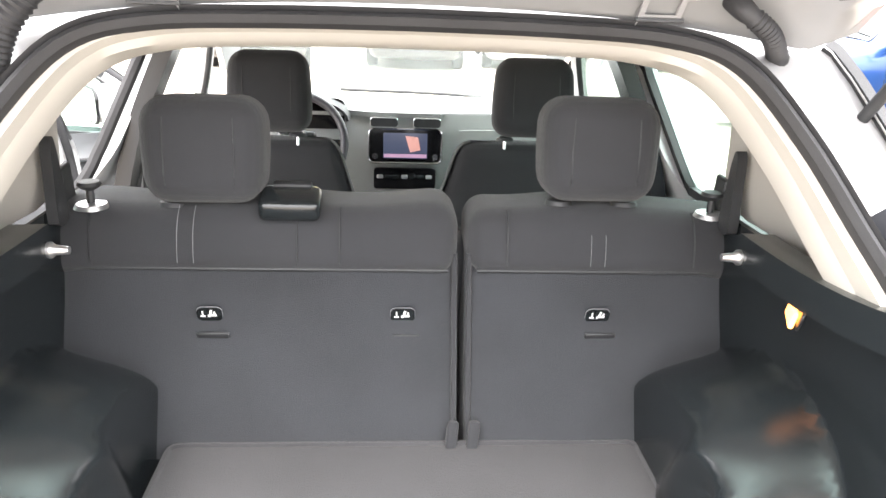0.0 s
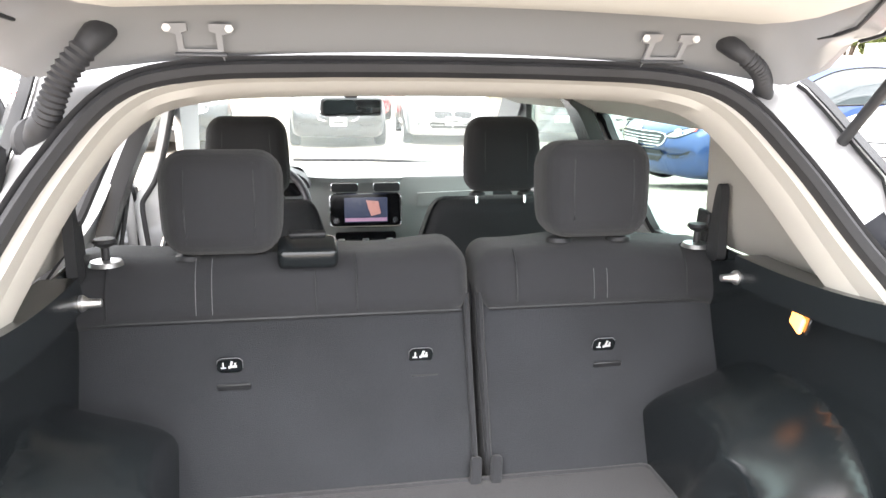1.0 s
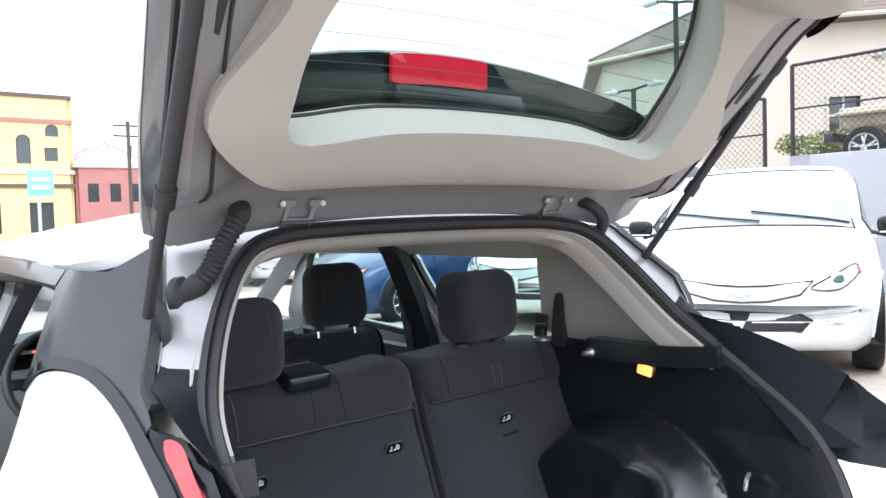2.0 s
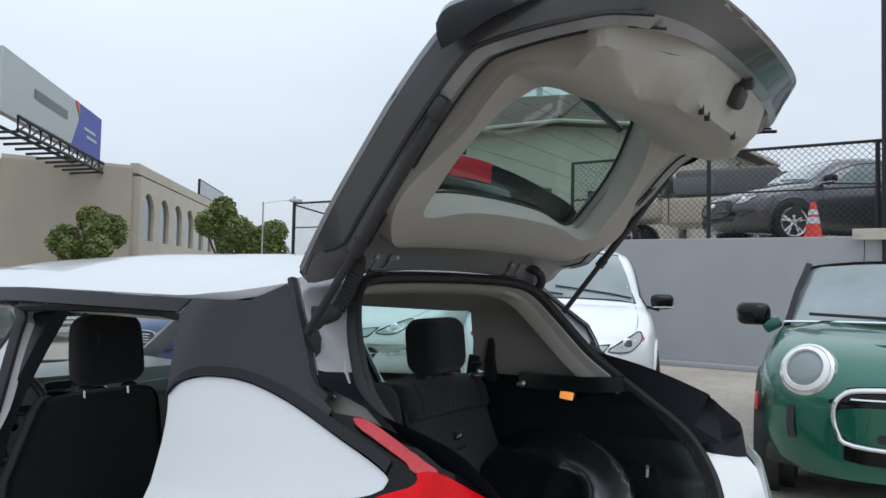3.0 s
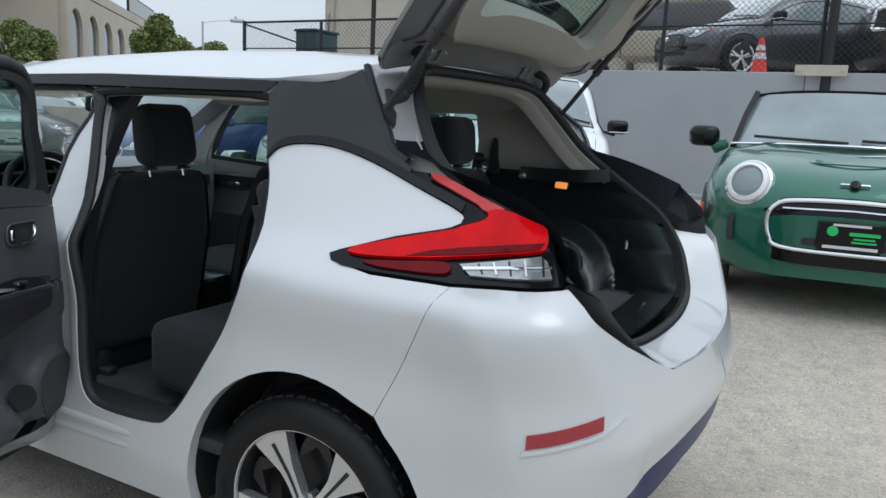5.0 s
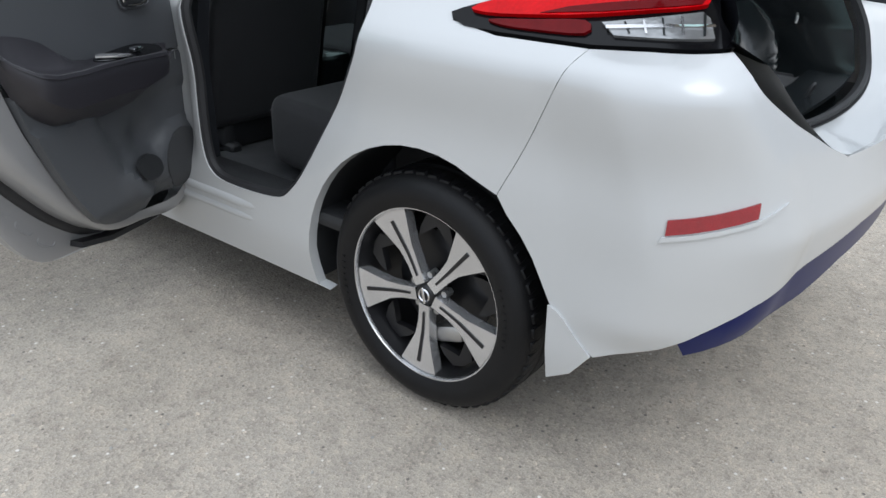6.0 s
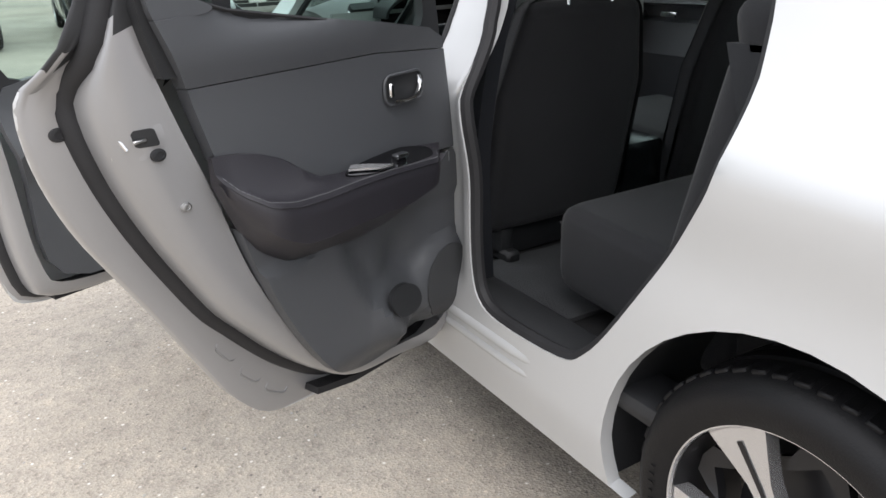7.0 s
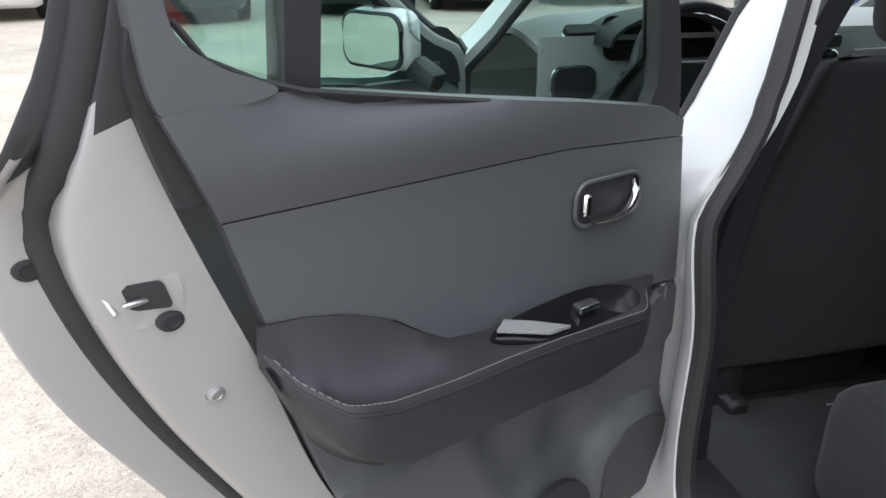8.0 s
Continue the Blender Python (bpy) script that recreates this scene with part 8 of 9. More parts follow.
# small green hatchback, nose on
def small_green(m):
    c = thing("small_hatchback", "dark green retro hatchback with round headlamps and black roof", "car", m, LOT)
    W, L, H = 0.87, 3.86, 1.41
    prof = ((0, 0.60), (0.008, 0.69), (0.025, 0.755), (0.05, 0.81), (0.10, 0.875), (0.17, 0.93), (0.25, 0.975), (0.5, 0.97), (0.9, 1.0), (1.0, 0.8))
    tt, zz = [p[0] for p in prof], [p[1] for p in prof]
    rings = []
    for t in (0.0, 0.006, 0.018, 0.035, 0.06, 0.09, 0.13, 0.18, 0.24, 0.32, 0.5, 0.7, 0.9, 0.96, 1.0):
        w = W * float(np.interp(t, (0, 0.006, 0.018, 0.035, 0.06, 0.09, 0.13), (0.50, 0.60, 0.72, 0.82, 0.905, 0.965, 1))) * (1 - 0.2 * max(0, (t - 0.9) / 0.1) ** 2)
        zt = float(np.interp(t, tt, zz))
        zl = 0.20
        h = zt - zl
        side = [(0.0, zl), (0.86 * w, zl), (0.97 * w, zl + 0.06), (0.995 * w, zl + 0.3 * h), (w, zl + 0.5 * h), (0.99 * w, zl + 0.7 * h), (0.95 * w, zl + 0.86 * h), (0.86 * w, zl + 0.975 * h), (0.6 * w, zt + 0.02), (0.0, zt + 0.012)]
        rings.append([Vector((x, L / 2 - L * t, z)) for x, z in side] + [Vector((-x, L / 2 - L * t, z)) for x, z in reversed(side[1:-1])])
    part("body", loft(rings), P_GREEN, c, "dark green bodywork", angle=50)
    F = L / 2
    y0, y1, y2, y3 = F - 0.98, F - 1.46, F - 3.2, F - 3.7

    def qd(a, b, d, e, bow, mt, nm, lab):
        A, B, C, D_ = map(Vector, (a, b, d, e))
        return part(nm, grid(8, 10, lambda u, v: A.lerp(B, v).lerp(C.lerp(D_, v), u) + Vector(bow) * 4 * v * (1 - v)), mt, c, lab)
    qd((-0.72, y0, 0.965), (0.72, y0, 0.965), (-0.61, y1, 1.345), (0.61, y1, 1.345), (0, 0.16, 0.025), M_WSCREEN, "windscreen", "reflective windscreen")
    for s in (-1, 1):
        qd((s * 0.745, y0 - 0.02, 0.965), (s * 0.76, y3, 1.0), (s * 0.625, y1, 1.34), (s * 0.63, y2, 1.33), (s * 0.03, 0, 0), M_DARKGLASS, "side_window", "dark side window")
        part("pillar", sweep([(s * 0.735, y0, 0.955), (s * 0.685, (y0 + y1) / 2, 1.165), (s * 0.62, y1, 1.355)], [(-0.03, -0.02), (-0.03, 0.02), (0.03, 0.02), (0.03, -0.02)], up=(s, 0, 0.3)), M_GLOSSBLK, c, "black pillar")
        hp = pose(s * 0.585, F - 0.135, 0.745, -68, 0, -s * 24)
        hl = part("headlamp", lathe([(0.0, 0.05), (0.06, 0.048), (0.105, 0.035), (0.128, 0.012)], 40, hp), M_WSCREEN, c, "round glass headlamp")
        part("light_ring", lathe([(0.098, 0.034), (0.104, 0.050), (0.128, 0.036), (0.132, 0.018)], 40, hp), mat("white_light_ring", (0.8, 0.8, 0.8), 0.3, 0, 0.05, 20), hl, "white daylight ring")
        part("lamp_chrome", lathe([(0.128, 0.014), (0.135, 0.026), (0.148, 0.016), (0.152, -0.03)], 40, hp), M_CHROME, hl, "chrome lamp bezel")
        mp = pose(s * 0.95, y0 - 0.06, 1.02)
        mi = part("door_mirror", deform(finer(rbox(0.22, 0.15, 0.155, 0.06, 4), 1), lambda q: mp @ Vector((q.x, q.y - 0.03 * (q.x / 0.1) ** 2, q.z))), M_GLOSSBLK, c, "black door mirror")
        part("mirror_arm", rbox(0.12, 0.05, 0.08, 0.02, 2, mp @ pose(-s * 0.12, 0, -0.07, 0, s * 30)), P_GREEN, mi)
        for yy in (F - 0.70, F - 3.19):
            part("arch_trim", lathe([(0.335, 0.0), (0.335, 0.014), (0.385, 0.014), (0.39, -0.12)], 40, pose(s * (W - 0.005), yy, 0.31, 0, s * 90, 0)), M_BLACK, c, "black arch moulding")
            part("wheel_arch", lathe([(0.0, 0.002), (0.34, 0.002), (0.34, -0.2)], 36, pose(s * (W - 0.004), yy, 0.31, 0, s * 90, 0)), M_BLACK, c)
            road_wheel(c, pose(s * (W - 0.0), yy, 0.31, 0, s * 90, 0), 0.31, 0.2, 5)
        part("side_intake", sweep(catmull([(s * 0.665, F - 0.10, 0.38), (s * 0.675, F - 0.105, 0.46), (s * 0.67, F - 0.115, 0.55)], 4), [(-0.022, -0.03), (-0.01, 0.03), (0.022, 0.03), (0.022, -0.03)], up=(0, 1, 0)), M_BLACK, c, "black vertical air slot")
        part("side_marker", rbox(0.015, 0.06, 0.10, 0.005, 1, pose(s * 0.862, F - 0.33, 0.53)), M_ORANGE, c, "orange side marker")
    part("roof", grid(10, 12, lambda u, v: ((2 * v - 1) * 0.65, y1 + 0.03 + (y2 - y1 - 0.05) * u, 1.345 + 0.05 * (1 - abs(2 * v - 1) ** 3) + 0.02 * math.sin(math.pi * u)), 0.02), M_GLOSSBLK, c, "black roof")
    part("roof_fin", rbox(0.03, 0.12, 0.05, 0.012, 2, pose(0.02, y2 + 0.15, 1.42)), M_GLOSSBLK, c, "black aerial fin")
    # grille: black surround, chrome loop, slats, plate
    go = catmull([(-0.50, 0.54), (-0.45, 0.645), (-0.33, 0.685), (0, 0.70), (0.33, 0.685), (0.45, 0.645), (0.50, 0.54), (0.48, 0.38), (0.40, 0.30), (0, 0.285), (-0.40, 0.30), (-0.48, 0.38)], 4, True)

    def nose(u, v, o):
        return Vector((u, F + 0.022 - 0.11 * (max(0, abs(u) - 0.28) / 0.39) ** 1.5 - 0.4 * max(0, v - 0.60) + o, v))
    gs = part("grille", panel(go, nose, 0.03, 0.05), M_GLOSSBLK, c, "gloss black hexagonal grille")
    gi = [(u * 0.92, 0.525 + (v - 0.49) * 0.74) for u, v in go]
    part("chrome_loop", sweep([tuple(nose(u, v, 0.012)) for u, v in gi], circle(0.014, 8), True, up=(0, 1, 0)), M_CHROME, gs, "chrome grille loop")
    part("nose_infill", panel(catmull([(-0.43, 0.565), (0, 0.59), (0.43, 0.565), (0.42, 0.45), (0.35, 0.40), (0, 0.39), (-0.35, 0.40), (-0.42, 0.45)], 3, True), lambda u, v, o: nose(u, v, o + 0.008), 0.012, 0.05), P_GREEN, gs, "green nose infill")
    part("upper_slat", panel([(-0.38, 0.625), (0, 0.635), (0.38, 0.625), (0.38, 0.617), (0, 0.627), (-0.38, 0.617)], lambda u, v, o: nose(u, v, o + 0.01), 0.012, 0.06), M_CHROME, gs, "thin chrome slat")
    part("infill_slot", panel(rrect(0.52, 0.045, 0.02, 3, 0, 0.43), lambda u, v, o: nose(u, v, o + 0.014), 0.01, 0.06), M_BLACK, gs, "black slot behind the plate")
    pl = part("front_plate", rbox(0.36, 0.016, 0.17, 0.006, 1, pose(0, F + 0.045, 0.48)), M_GLOSSBLK, c, "black plate insert with a green logo and white lines")
    for u, v, w, h, mt in ((0, 0.068, 0.2, 0.014, M_LABEL), (0, -0.064, 0.29, 0.018, M_LABEL), (0.07, 0.02, 0.16, 0.02, None), (0.07, -0.008, 0.11, 0.01, None), (0.07, -0.028, 0.13, 0.01, None)):
        part("plate_line", rbox(w, 0.003, h, 0, 1, pose(-u, F + 0.055, 0.48 + v)), mt or M_GREENPRINT, pl)
    part("plate_mark", lathe([(0.0, 0.004), (0.03, 0.004), (0.03, 0.0)], 20, pose(0.10, F + 0.053, 0.51, -90)), M_GREENPRINT, pl)
    part("bonnet_scoop", panel(catmull([(-0.20, F - 0.37), (0, F - 0.36), (0.20, F - 0.37), (0.19, F - 0.41), (0, F - 0.405), (-0.19, F - 0.41)], 4, True), lambda u, v, o: Vector((u, v, 0.875 + o)), 0.05, 0.05), M_BLACK, c, "black bonnet scoop slot")
    part("scoop_lip", tube([(u, F - 0.39 - 0.05 * math.sin(a), 0.872 + 0.012) for a, u in ((a, 0.25 * math.cos(a)) for a in np.linspace(0, 2 * math.pi, 24)[:-1])], 0.006, 6, True), P_GREEN, c, "raised scoop edge")
    part("wing_badge", rbox(0.16, 0.012, 0.02, 0.005, 2, pose(0, F - 0.09, 0.775, -50)), M_CHROME, c, "plain chrome winged badge")
    part("badge_disc", lathe([(0.0, 0.012), (0.028, 0.01), (0.032, 0.0)], 20, pose(0, F - 0.085, 0.777, -50)), M_GLOSSBLK, c)
    part("scuttle_strip", tube([(x, y0 + 0.18 - 0.17 * (x / 0.75) ** 2, 0.995 - 0.02 * (x / 0.75) ** 2) for x in np.linspace(-0.75, 0.75, 13)], 0.010, 6), M_CHROME, c, "chrome strip under the windscreen")
    for x0, x1 in ((-0.68, -0.08), (0.0, 0.6)):
        part("wiper_blade", tube([(x0, y0 + 0.13, 1.015), (x1, y0 + 0.13, 1.035)], 0.011, 5), M_BLACK, c)
    part("front_skirt", deform(finer(rbox(1.62, 0.10, 0.11, 0.03, 2), 2), lambda q: Vector((q.x, q.y + F - 0.045 - 0.26 * (abs(q.x) / 0.81) ** 3, q.z + 0.255))), M_BLACK, c, "black lower skirt")
    return c


M_GREENPRINT = mat("green_print", (0.03, 0.5, 0.12), 0.5, 0, 0.05, 20)
small_green(pose(2.74, -1.135, lot(3.6, -1.1), 0, 0, 96) @ pose(0, -1.93, 0))


# tan off-road car and a black pick-up on the upper lot
def box_jeep(m):
    c = thing("off_road_car", "tan boxy off-road car with black tyres and soft top", "car", m, "cars on the upper lot")
    L, W = 4.0, 1.72
    F = L / 2
    part("body", join(rbox(W * 0.92, 2.5, 0.55, 0.05, 3, pose(0, -0.75, 0.90)), rbox(1.30, 1.35, 0.42, 0.08, 3, pose(0, 1.15, 0.95))), P_TAN, c, "tan bodywork")
    part("grille", rbox(1.25, 0.06, 0.42, 0.02, 2, pose(0, F - 0.16, 0.95)), P_TAN, c, "tan slotted grille")
    for i in range(7):
        part("grille_slot", rbox(0.06, 0.03, 0.26, 0.02, 2, pose((i - 3) * 0.105, F - 0.12, 0.97)), M_BLACK, c)
    for s in (-1, 1):
        part("headlamp", lathe([(0.0, 0.03), (0.075, 0.02), (0.085, 0.0)], 24, pose(s * 0.48, F - 0.13, 0.98, -90)), M_CLEAR, c, "round headlamp")
        part("turn_lamp", rbox(0.10, 0.06, 0.06, 0.01, 1, pose(s * 0.72, F - 0.25, 1.02)), M_ORANGE, c)
        part("front_wing", rbox(0.34, 0.95, 0.07, 0.03, 3, pose(s * 0.74, F - 0.62, 1.02)), P_TAN, c, "flat wing")
        part("door_seam", rbox(0.008, 0.02, 0.6, 0, 1, pose(s * 0.795, 0.35, 0.95)), M_BLACK, c)
        part("side_window", rbox(0.02, 0.85, 0.36, 0.03, 2, pose(s * 0.73, -0.15, 1.42, 0, -s * 6)), M_DARKGLASS, c)
        part("door_mirror", rbox(0.18, 0.06, 0.16, 0.03, 2, pose(s * 0.98, 0.48, 1.32)), M_BLACK, c)
        for yy in (F - 0.65, -1.25):
            road_wheel(c, pose(s * 0.87, yy, 0.38, 0, s * 90, 0), 0.38, 0.24, 5, M_STEEL)
    part("windscreen", rbox(1.36, 0.05, 0.45, 0.03, 2, pose(0, 0.47, 1.42, 22)), M_WSCREEN, c, "flat windscreen")
    part("windscreen_frame", tube([tuple(pose(0, 0.47, 1.42, 22) @ Vector((u, 0.03, v))) for u, v in rrect(1.42, 0.52, 0.06)], 0.03, 8, True), P_TAN, c)
    part("soft_top", deform(finer(rbox(1.46, 2.0, 0.62, 0.10, 3), 1), lambda q: Vector((q.x * (1 - 0.12 * max(0, q.z)), q.y - 0.75, q.z + 1.46))), mat("grey_canvas", (0.10, 0.10, 0.10), 0.9, 0, 0.15, 4, 0.5, 200), c, "grey canvas top")
    part("front_bumper", rbox(1.5, 0.18, 0.18, 0.03, 2, pose(0, F + 0.02, 0.62)), M_BLACK, c, "black winch bumper")
    return c


box_jeep(pose(14.7, 3.3, DECK - 0.02, 0, 0, 2))
parked_car("black_pickup", "black pick-up with a bright grille behind the fence", "pickup", P_BLACKC, 5.3, 1.92, 1.80, pose(10.35, -1.40, DECK - 0.03, 0, 0, 60) @ pose(0, -2.65, 0), "cars on the upper lot", "truck", wheel_r=0.38, plate_on=False)
cone = thing("traffic_cone", "orange and white traffic cone on the wall top", "cone", pose(WALL_X + 0.55, 0.35, DECK))
part("base", rbox(0.32, 0.32, 0.03, 0.01, 1, pose(0, 0, 0.015)), M_ORANGE, cone)
part("body", lathe([(0.12, 0.03), (0.10, 0.14), (0.083, 0.24), (0.06, 0.36), (0.035, 0.52), (0.0, 0.53)], 20), M_ORANGE, cone, "orange cone")
part("band", lathe([(0.088, 0.22), (0.073, 0.31)], 20, Matrix.Diagonal((1.03, 1.03, 1, 1))), M_LABEL, cone, "white band")
part("band", lathe([(0.066, 0.345), (0.052, 0.42)], 20, Matrix.Diagonal((1.04, 1.04, 1, 1))), M_LABEL, cone, "white band")


# ---- houses, street and sky line beyond the lot ----
def wall_with_windows(name, parent, a, b, z0, z1, thick, material, wins, label=""):
    """An upright wall from a to b with real openings; wins: (s, z, width, height, arched)."""
    a, b = Vector((a[0], a[1], 0)), Vector((b[0], b[1], 0))
    d = (b - a).normalized()
    n = Vector((d.y, -d.x, 0))
    length = (b - a).length

    def at(s, z, o=0.0):
        p = a + d * s + n * o
        return Vector((p.x, p.y, z))
    holes = []
    for s, z, w, h, arch in wins:
        if arch:
            r = w / 2
            holes.append([(s - r, z), (s + r, z)] + [(s + r * math.cos(t), z + h - r + r * math.sin(t)) for t in np.linspace(0, math.pi, 9)])
        else:
            holes.append([(s - w / 2, z), (s + w / 2, z), (s + w / 2, z + h), (s - w / 2, z + h)])
    wl = part(name, panel([(0, z0), (length, z0), (length, z1), (0, z1)], at, thick, 2.0, holes), material, parent, label)
    for (s, z, w, h, arch), hole in zip(wins, holes):
        wn = part("window", panel(hole, lambda u, v, o: at(u, v, o - thick * 0.6), 0.03, 1.0), M_DARKGLASS, wl, "dark window pane")
        loop = [tuple(at(u, v, 0.02)) for u, v in hole]
        part("frame", sweep(loop, [(-0.05, -0.03), (-0.05, 0.03), (0.05, 0.03), (0.05, -0.03)], True, up=tuple(n)), material, wn)
        part("sill", sweep([tuple(at(s - w / 2 - 0.12, z - 0.06, 0.05)), tuple(at(s + w / 2 + 0.12, z - 0.06, 0.05))], [(-0.1, -0.05), (-0.1, 0.05), (0.1, 0.05), (0.1, -0.05)]), material, wn)
        part("mullion", sweep([tuple(at(s, z + 0.03, -thick * 0.5)), tuple(at(s, z + h - 0.03, -thick * 0.5))], [(-0.03, -0.03), (-0.03, 0.03), (0.03, 0.03), (0.03, -0.03)], up=tuple(n)), M_LABEL, wn)
        part("transom", sweep([tuple(at(s - w / 2, z + h * 0.55, -thick * 0.5)), tuple(at(s + w / 2, z + h * 0.55, -thick * 0.5))], [(-0.03, -0.03), (-0.03, 0.03), (0.03, 0.03), (0.03, -0.03)]), M_LABEL, wn)
    return wl, at


def hip_roof(parent, x0, x1, y0, y1, z, rise, over, material, ridge_along="x", label="brown shingle hip roof"):
    x0, x1, y0, y1 = x0 - over, x1 + over, y0 - over, y1 + over
    k = min(x1 - x0, y1 - y0) / 2
    if ridge_along == "x":
        r = [Vector((x0 + k, (y0 + y1) / 2, z + rise)), Vector((x1 - k, (y0 + y1) / 2, z + rise))]
    else:
        r = [Vector(((x0 + x1) / 2, y0 + k, z + rise)), Vector(((x0 + x1) / 2, y1 - k, z + rise))]
    e = [Vector((x0, y0, z)), Vector((x1, y0, z)), Vector((x1, y1, z)), Vector((x0, y1, z))]
    b = bmesh.new()
    ev, rv = [b.verts.new(p) for p in e], [b.verts.new(p) for p in r]
    lo = [b.verts.new(p - Vector((0, 0, 0.22))) for p in e]
    if ridge_along == "x":
        fs = [(ev[0], ev[1], rv[1], rv[0]), (ev[1], ev[2], rv[1]), (ev[2], ev[3], rv[0], rv[1]), (ev[3], ev[0], rv[0])]
    else:
        fs = [(ev[0], ev[1], rv[0]), (ev[1], ev[2], rv[1], rv[0]), (ev[2], ev[3], rv[1]), (ev[3], ev[0], rv[0], rv[1])]
    for f in fs:
        b.faces.new(f)
    for i in range(4):
        b.faces.new((ev[i], lo[i], lo[(i + 1) % 4], ev[(i + 1) % 4]))
    b.faces.new(list(reversed(lo)))
    rf = part("roof", b, material, parent, label, angle=5)
    part("gutter", sweep([e[i] + Vector((0, 0, -0.12)) for i in range(4)], circle(0.07, 6), True), M_STUCCO, rf, "pale gutter")
    for s in range(4):
        pk = r[0] if (ridge_along == "x" and s in (0, 3)) or (ridge_along == "y" and s in (0, 1)) else r[1]
        part("hip_cap", tube([e[s] + Vector((0, 0, 0.03)), pk + Vector((0, 0, 0.03))], 0.09, 6), material, rf)
    for i in range(6):
        # shingle courses as low ribs along the slope that faces the lot
        t = (i + 1) / 7
        if ridge_along == "x":
            pts = [e[3].lerp(r[0], t), e[0].lerp(r[0], t), e[1].lerp(r[1], t)]
        else:
            pts = [e[1].lerp(r[0], t), e[0].lerp(r[0], t), e[3].lerp(r[1], t)]
        part("shingle_course", tube([p + Vector((0, 0, 0.01)) for p in pts], 0.025, 4), material, rf)
    return rf


house = thing("stucco_house", "cream stucco house with a brown hip roof", "house", None)
foot = [(22.6, 17.6), (27.6, 22.2), (35.0, 21.3), (35.0, 5.8), (25.5, 6.8), (22.6, 10.3)]
hz = 7.35
for i, (p, q) in enumerate(zip(foot, foot[1:] + foot[:1])):
    ln = math.dist(p, q)
    wall_with_windows("wall", house, q, p, 1.0, hz, 0.3, M_STUCCO, {0: [(ln - 1.6, 4.0, 0.6, 1.9, False), (ln - 4.4, 4.0, 0.9, 1.7, False)], 4: [(1.6, 3.6, 1.0, 1.3, False)]}.get(i, []))
cx_, cy_ = 28.5, 14.0
eave = [Vector((cx_ + (x - cx_) * 1.075, cy_ + (y - cy_) * 1.085, hz)) for x, y in foot]
ridge = [Vector((28.2, 16.4, 10.1)), Vector((29.0, 11.8, 9.95))]
rb_ = bmesh.new()
ev = [rb_.verts.new(p) for p in eave]
lo_ = [rb_.verts.new(p - Vector((0, 0, 0.2))) for p in eave]
rv = [rb_.verts.new(p) for p in ridge]
for f in ((ev[5], ev[0], rv[0], rv[1]), (ev[0], ev[1], rv[0]), (ev[1], ev[2], rv[0]), (ev[2], ev[3], rv[1], rv[0]), (ev[3], ev[4], rv[1]), (ev[4], ev[5], rv[1])):
    rb_.faces.new(f)
for i in range(6):
    rb_.faces.new((ev[i], lo_[i], lo_[(i + 1) % 6], ev[(i + 1) % 6]))
rb_.faces.new(list(reversed(lo_)))
hroof = part("roof", rb_, M_ROOFTILE, house, "brown shingle hip roof", angle=5)
part("gutter", sweep([p + Vector((0, 0, -0.1)) for p in eave], circle(0.08, 6), True), M_STUCCO, hroof, "pale gutter")
for i, k in ((0, 0), (1, 0), (5, 1), (4, 1)):
    part("hip_cap", tube([eave[i] + Vector((0, 0, 0.02)), ridge[k] + Vector((0, 0, 0.02))], 0.08, 6), M_ROOFTILE, hroof)
for k in range(9):
    t = (k + 1) / 10
    part("shingle_course", tube([eave[1].lerp(ridge[0], t), eave[0].lerp(ridge[0], t), eave[5].lerp(ridge[1], t), eave[4].lerp(ridge[1], t)], 0.02, 4), M_ROOFTILE, hroof)
for x, y, z, h, r in ((28.4, 13.9, 9.75, 0.8, 0.14), (26.4, 9.7, 8.35, 0.9, 0.13), (27.4, 8.5, 7.95, 0.85, 0.13)):
    ch = part("chimney_pipe", tube([(x, y, z - 0.3), (x, y, z + h)], r, 10), M_STEEL, hroof, "galvanised vent pipe")
    part("cowl", lathe([(0.0, 0.22), (r * 1.9, 0.12), (r * 1.9, 0.0), (r, -0.02)], 14, pose(x, y, z + h)), M_STEEL, ch, "vent cowl")
annex = thing("stucco_house", "low stucco house with a green shed roof and dish", "house", None)
wall_with_windows("wall", annex, (25.0, 6.2), (25.0, 2.2), 1.0, 5.4, 0.25, M_STUCCO, [(1.6, 3.2, 0.9, 1.1, False)])
wall_with_windows("wall", annex, (25.0, 2.2), (33.0, 2.2), 1.0, 5.4, 0.25, M_STUCCO, [])
wall_with_windows("wall", annex, (25.3, 6.2), (33.0, 6.2), 1.0, 5.4, 0.25, M_STUCCO, [])
part("roof", rbox(9.4, 5.0, 0.16, 0.02, 1, pose(29.2, 4.2, 5.5, 0, -3)), M_DKGREEN, annex, "green sheet roof")
dish = thing("satellite_dish", "pale grey satellite dish on a bent arm", "dish", pose(24.5, 8.35, 5.15))
part("mast", tube([(0, 0, -2.1), (0, 0, 0.9), (-0.1, 0, 1.1)], 0.035, 8), M_STEEL, dish)
part("reflector", lathe([(0.0, 0.0), (0.15, 0.01), (0.28, 0.035), (0.38, 0.07), (0.39, 0.06), (0.28, 0.022), (0.0, -0.015)], 28, pose(-0.15, 0, 1.2, 0, -62, 10)), M_SIGNGREY, dish, "shallow dish bowl")
part("feed_arm", tube([(-0.1, 0, 0.75), (-0.75, -0.1, 1.1)], 0.02, 6), M_STEEL, dish)


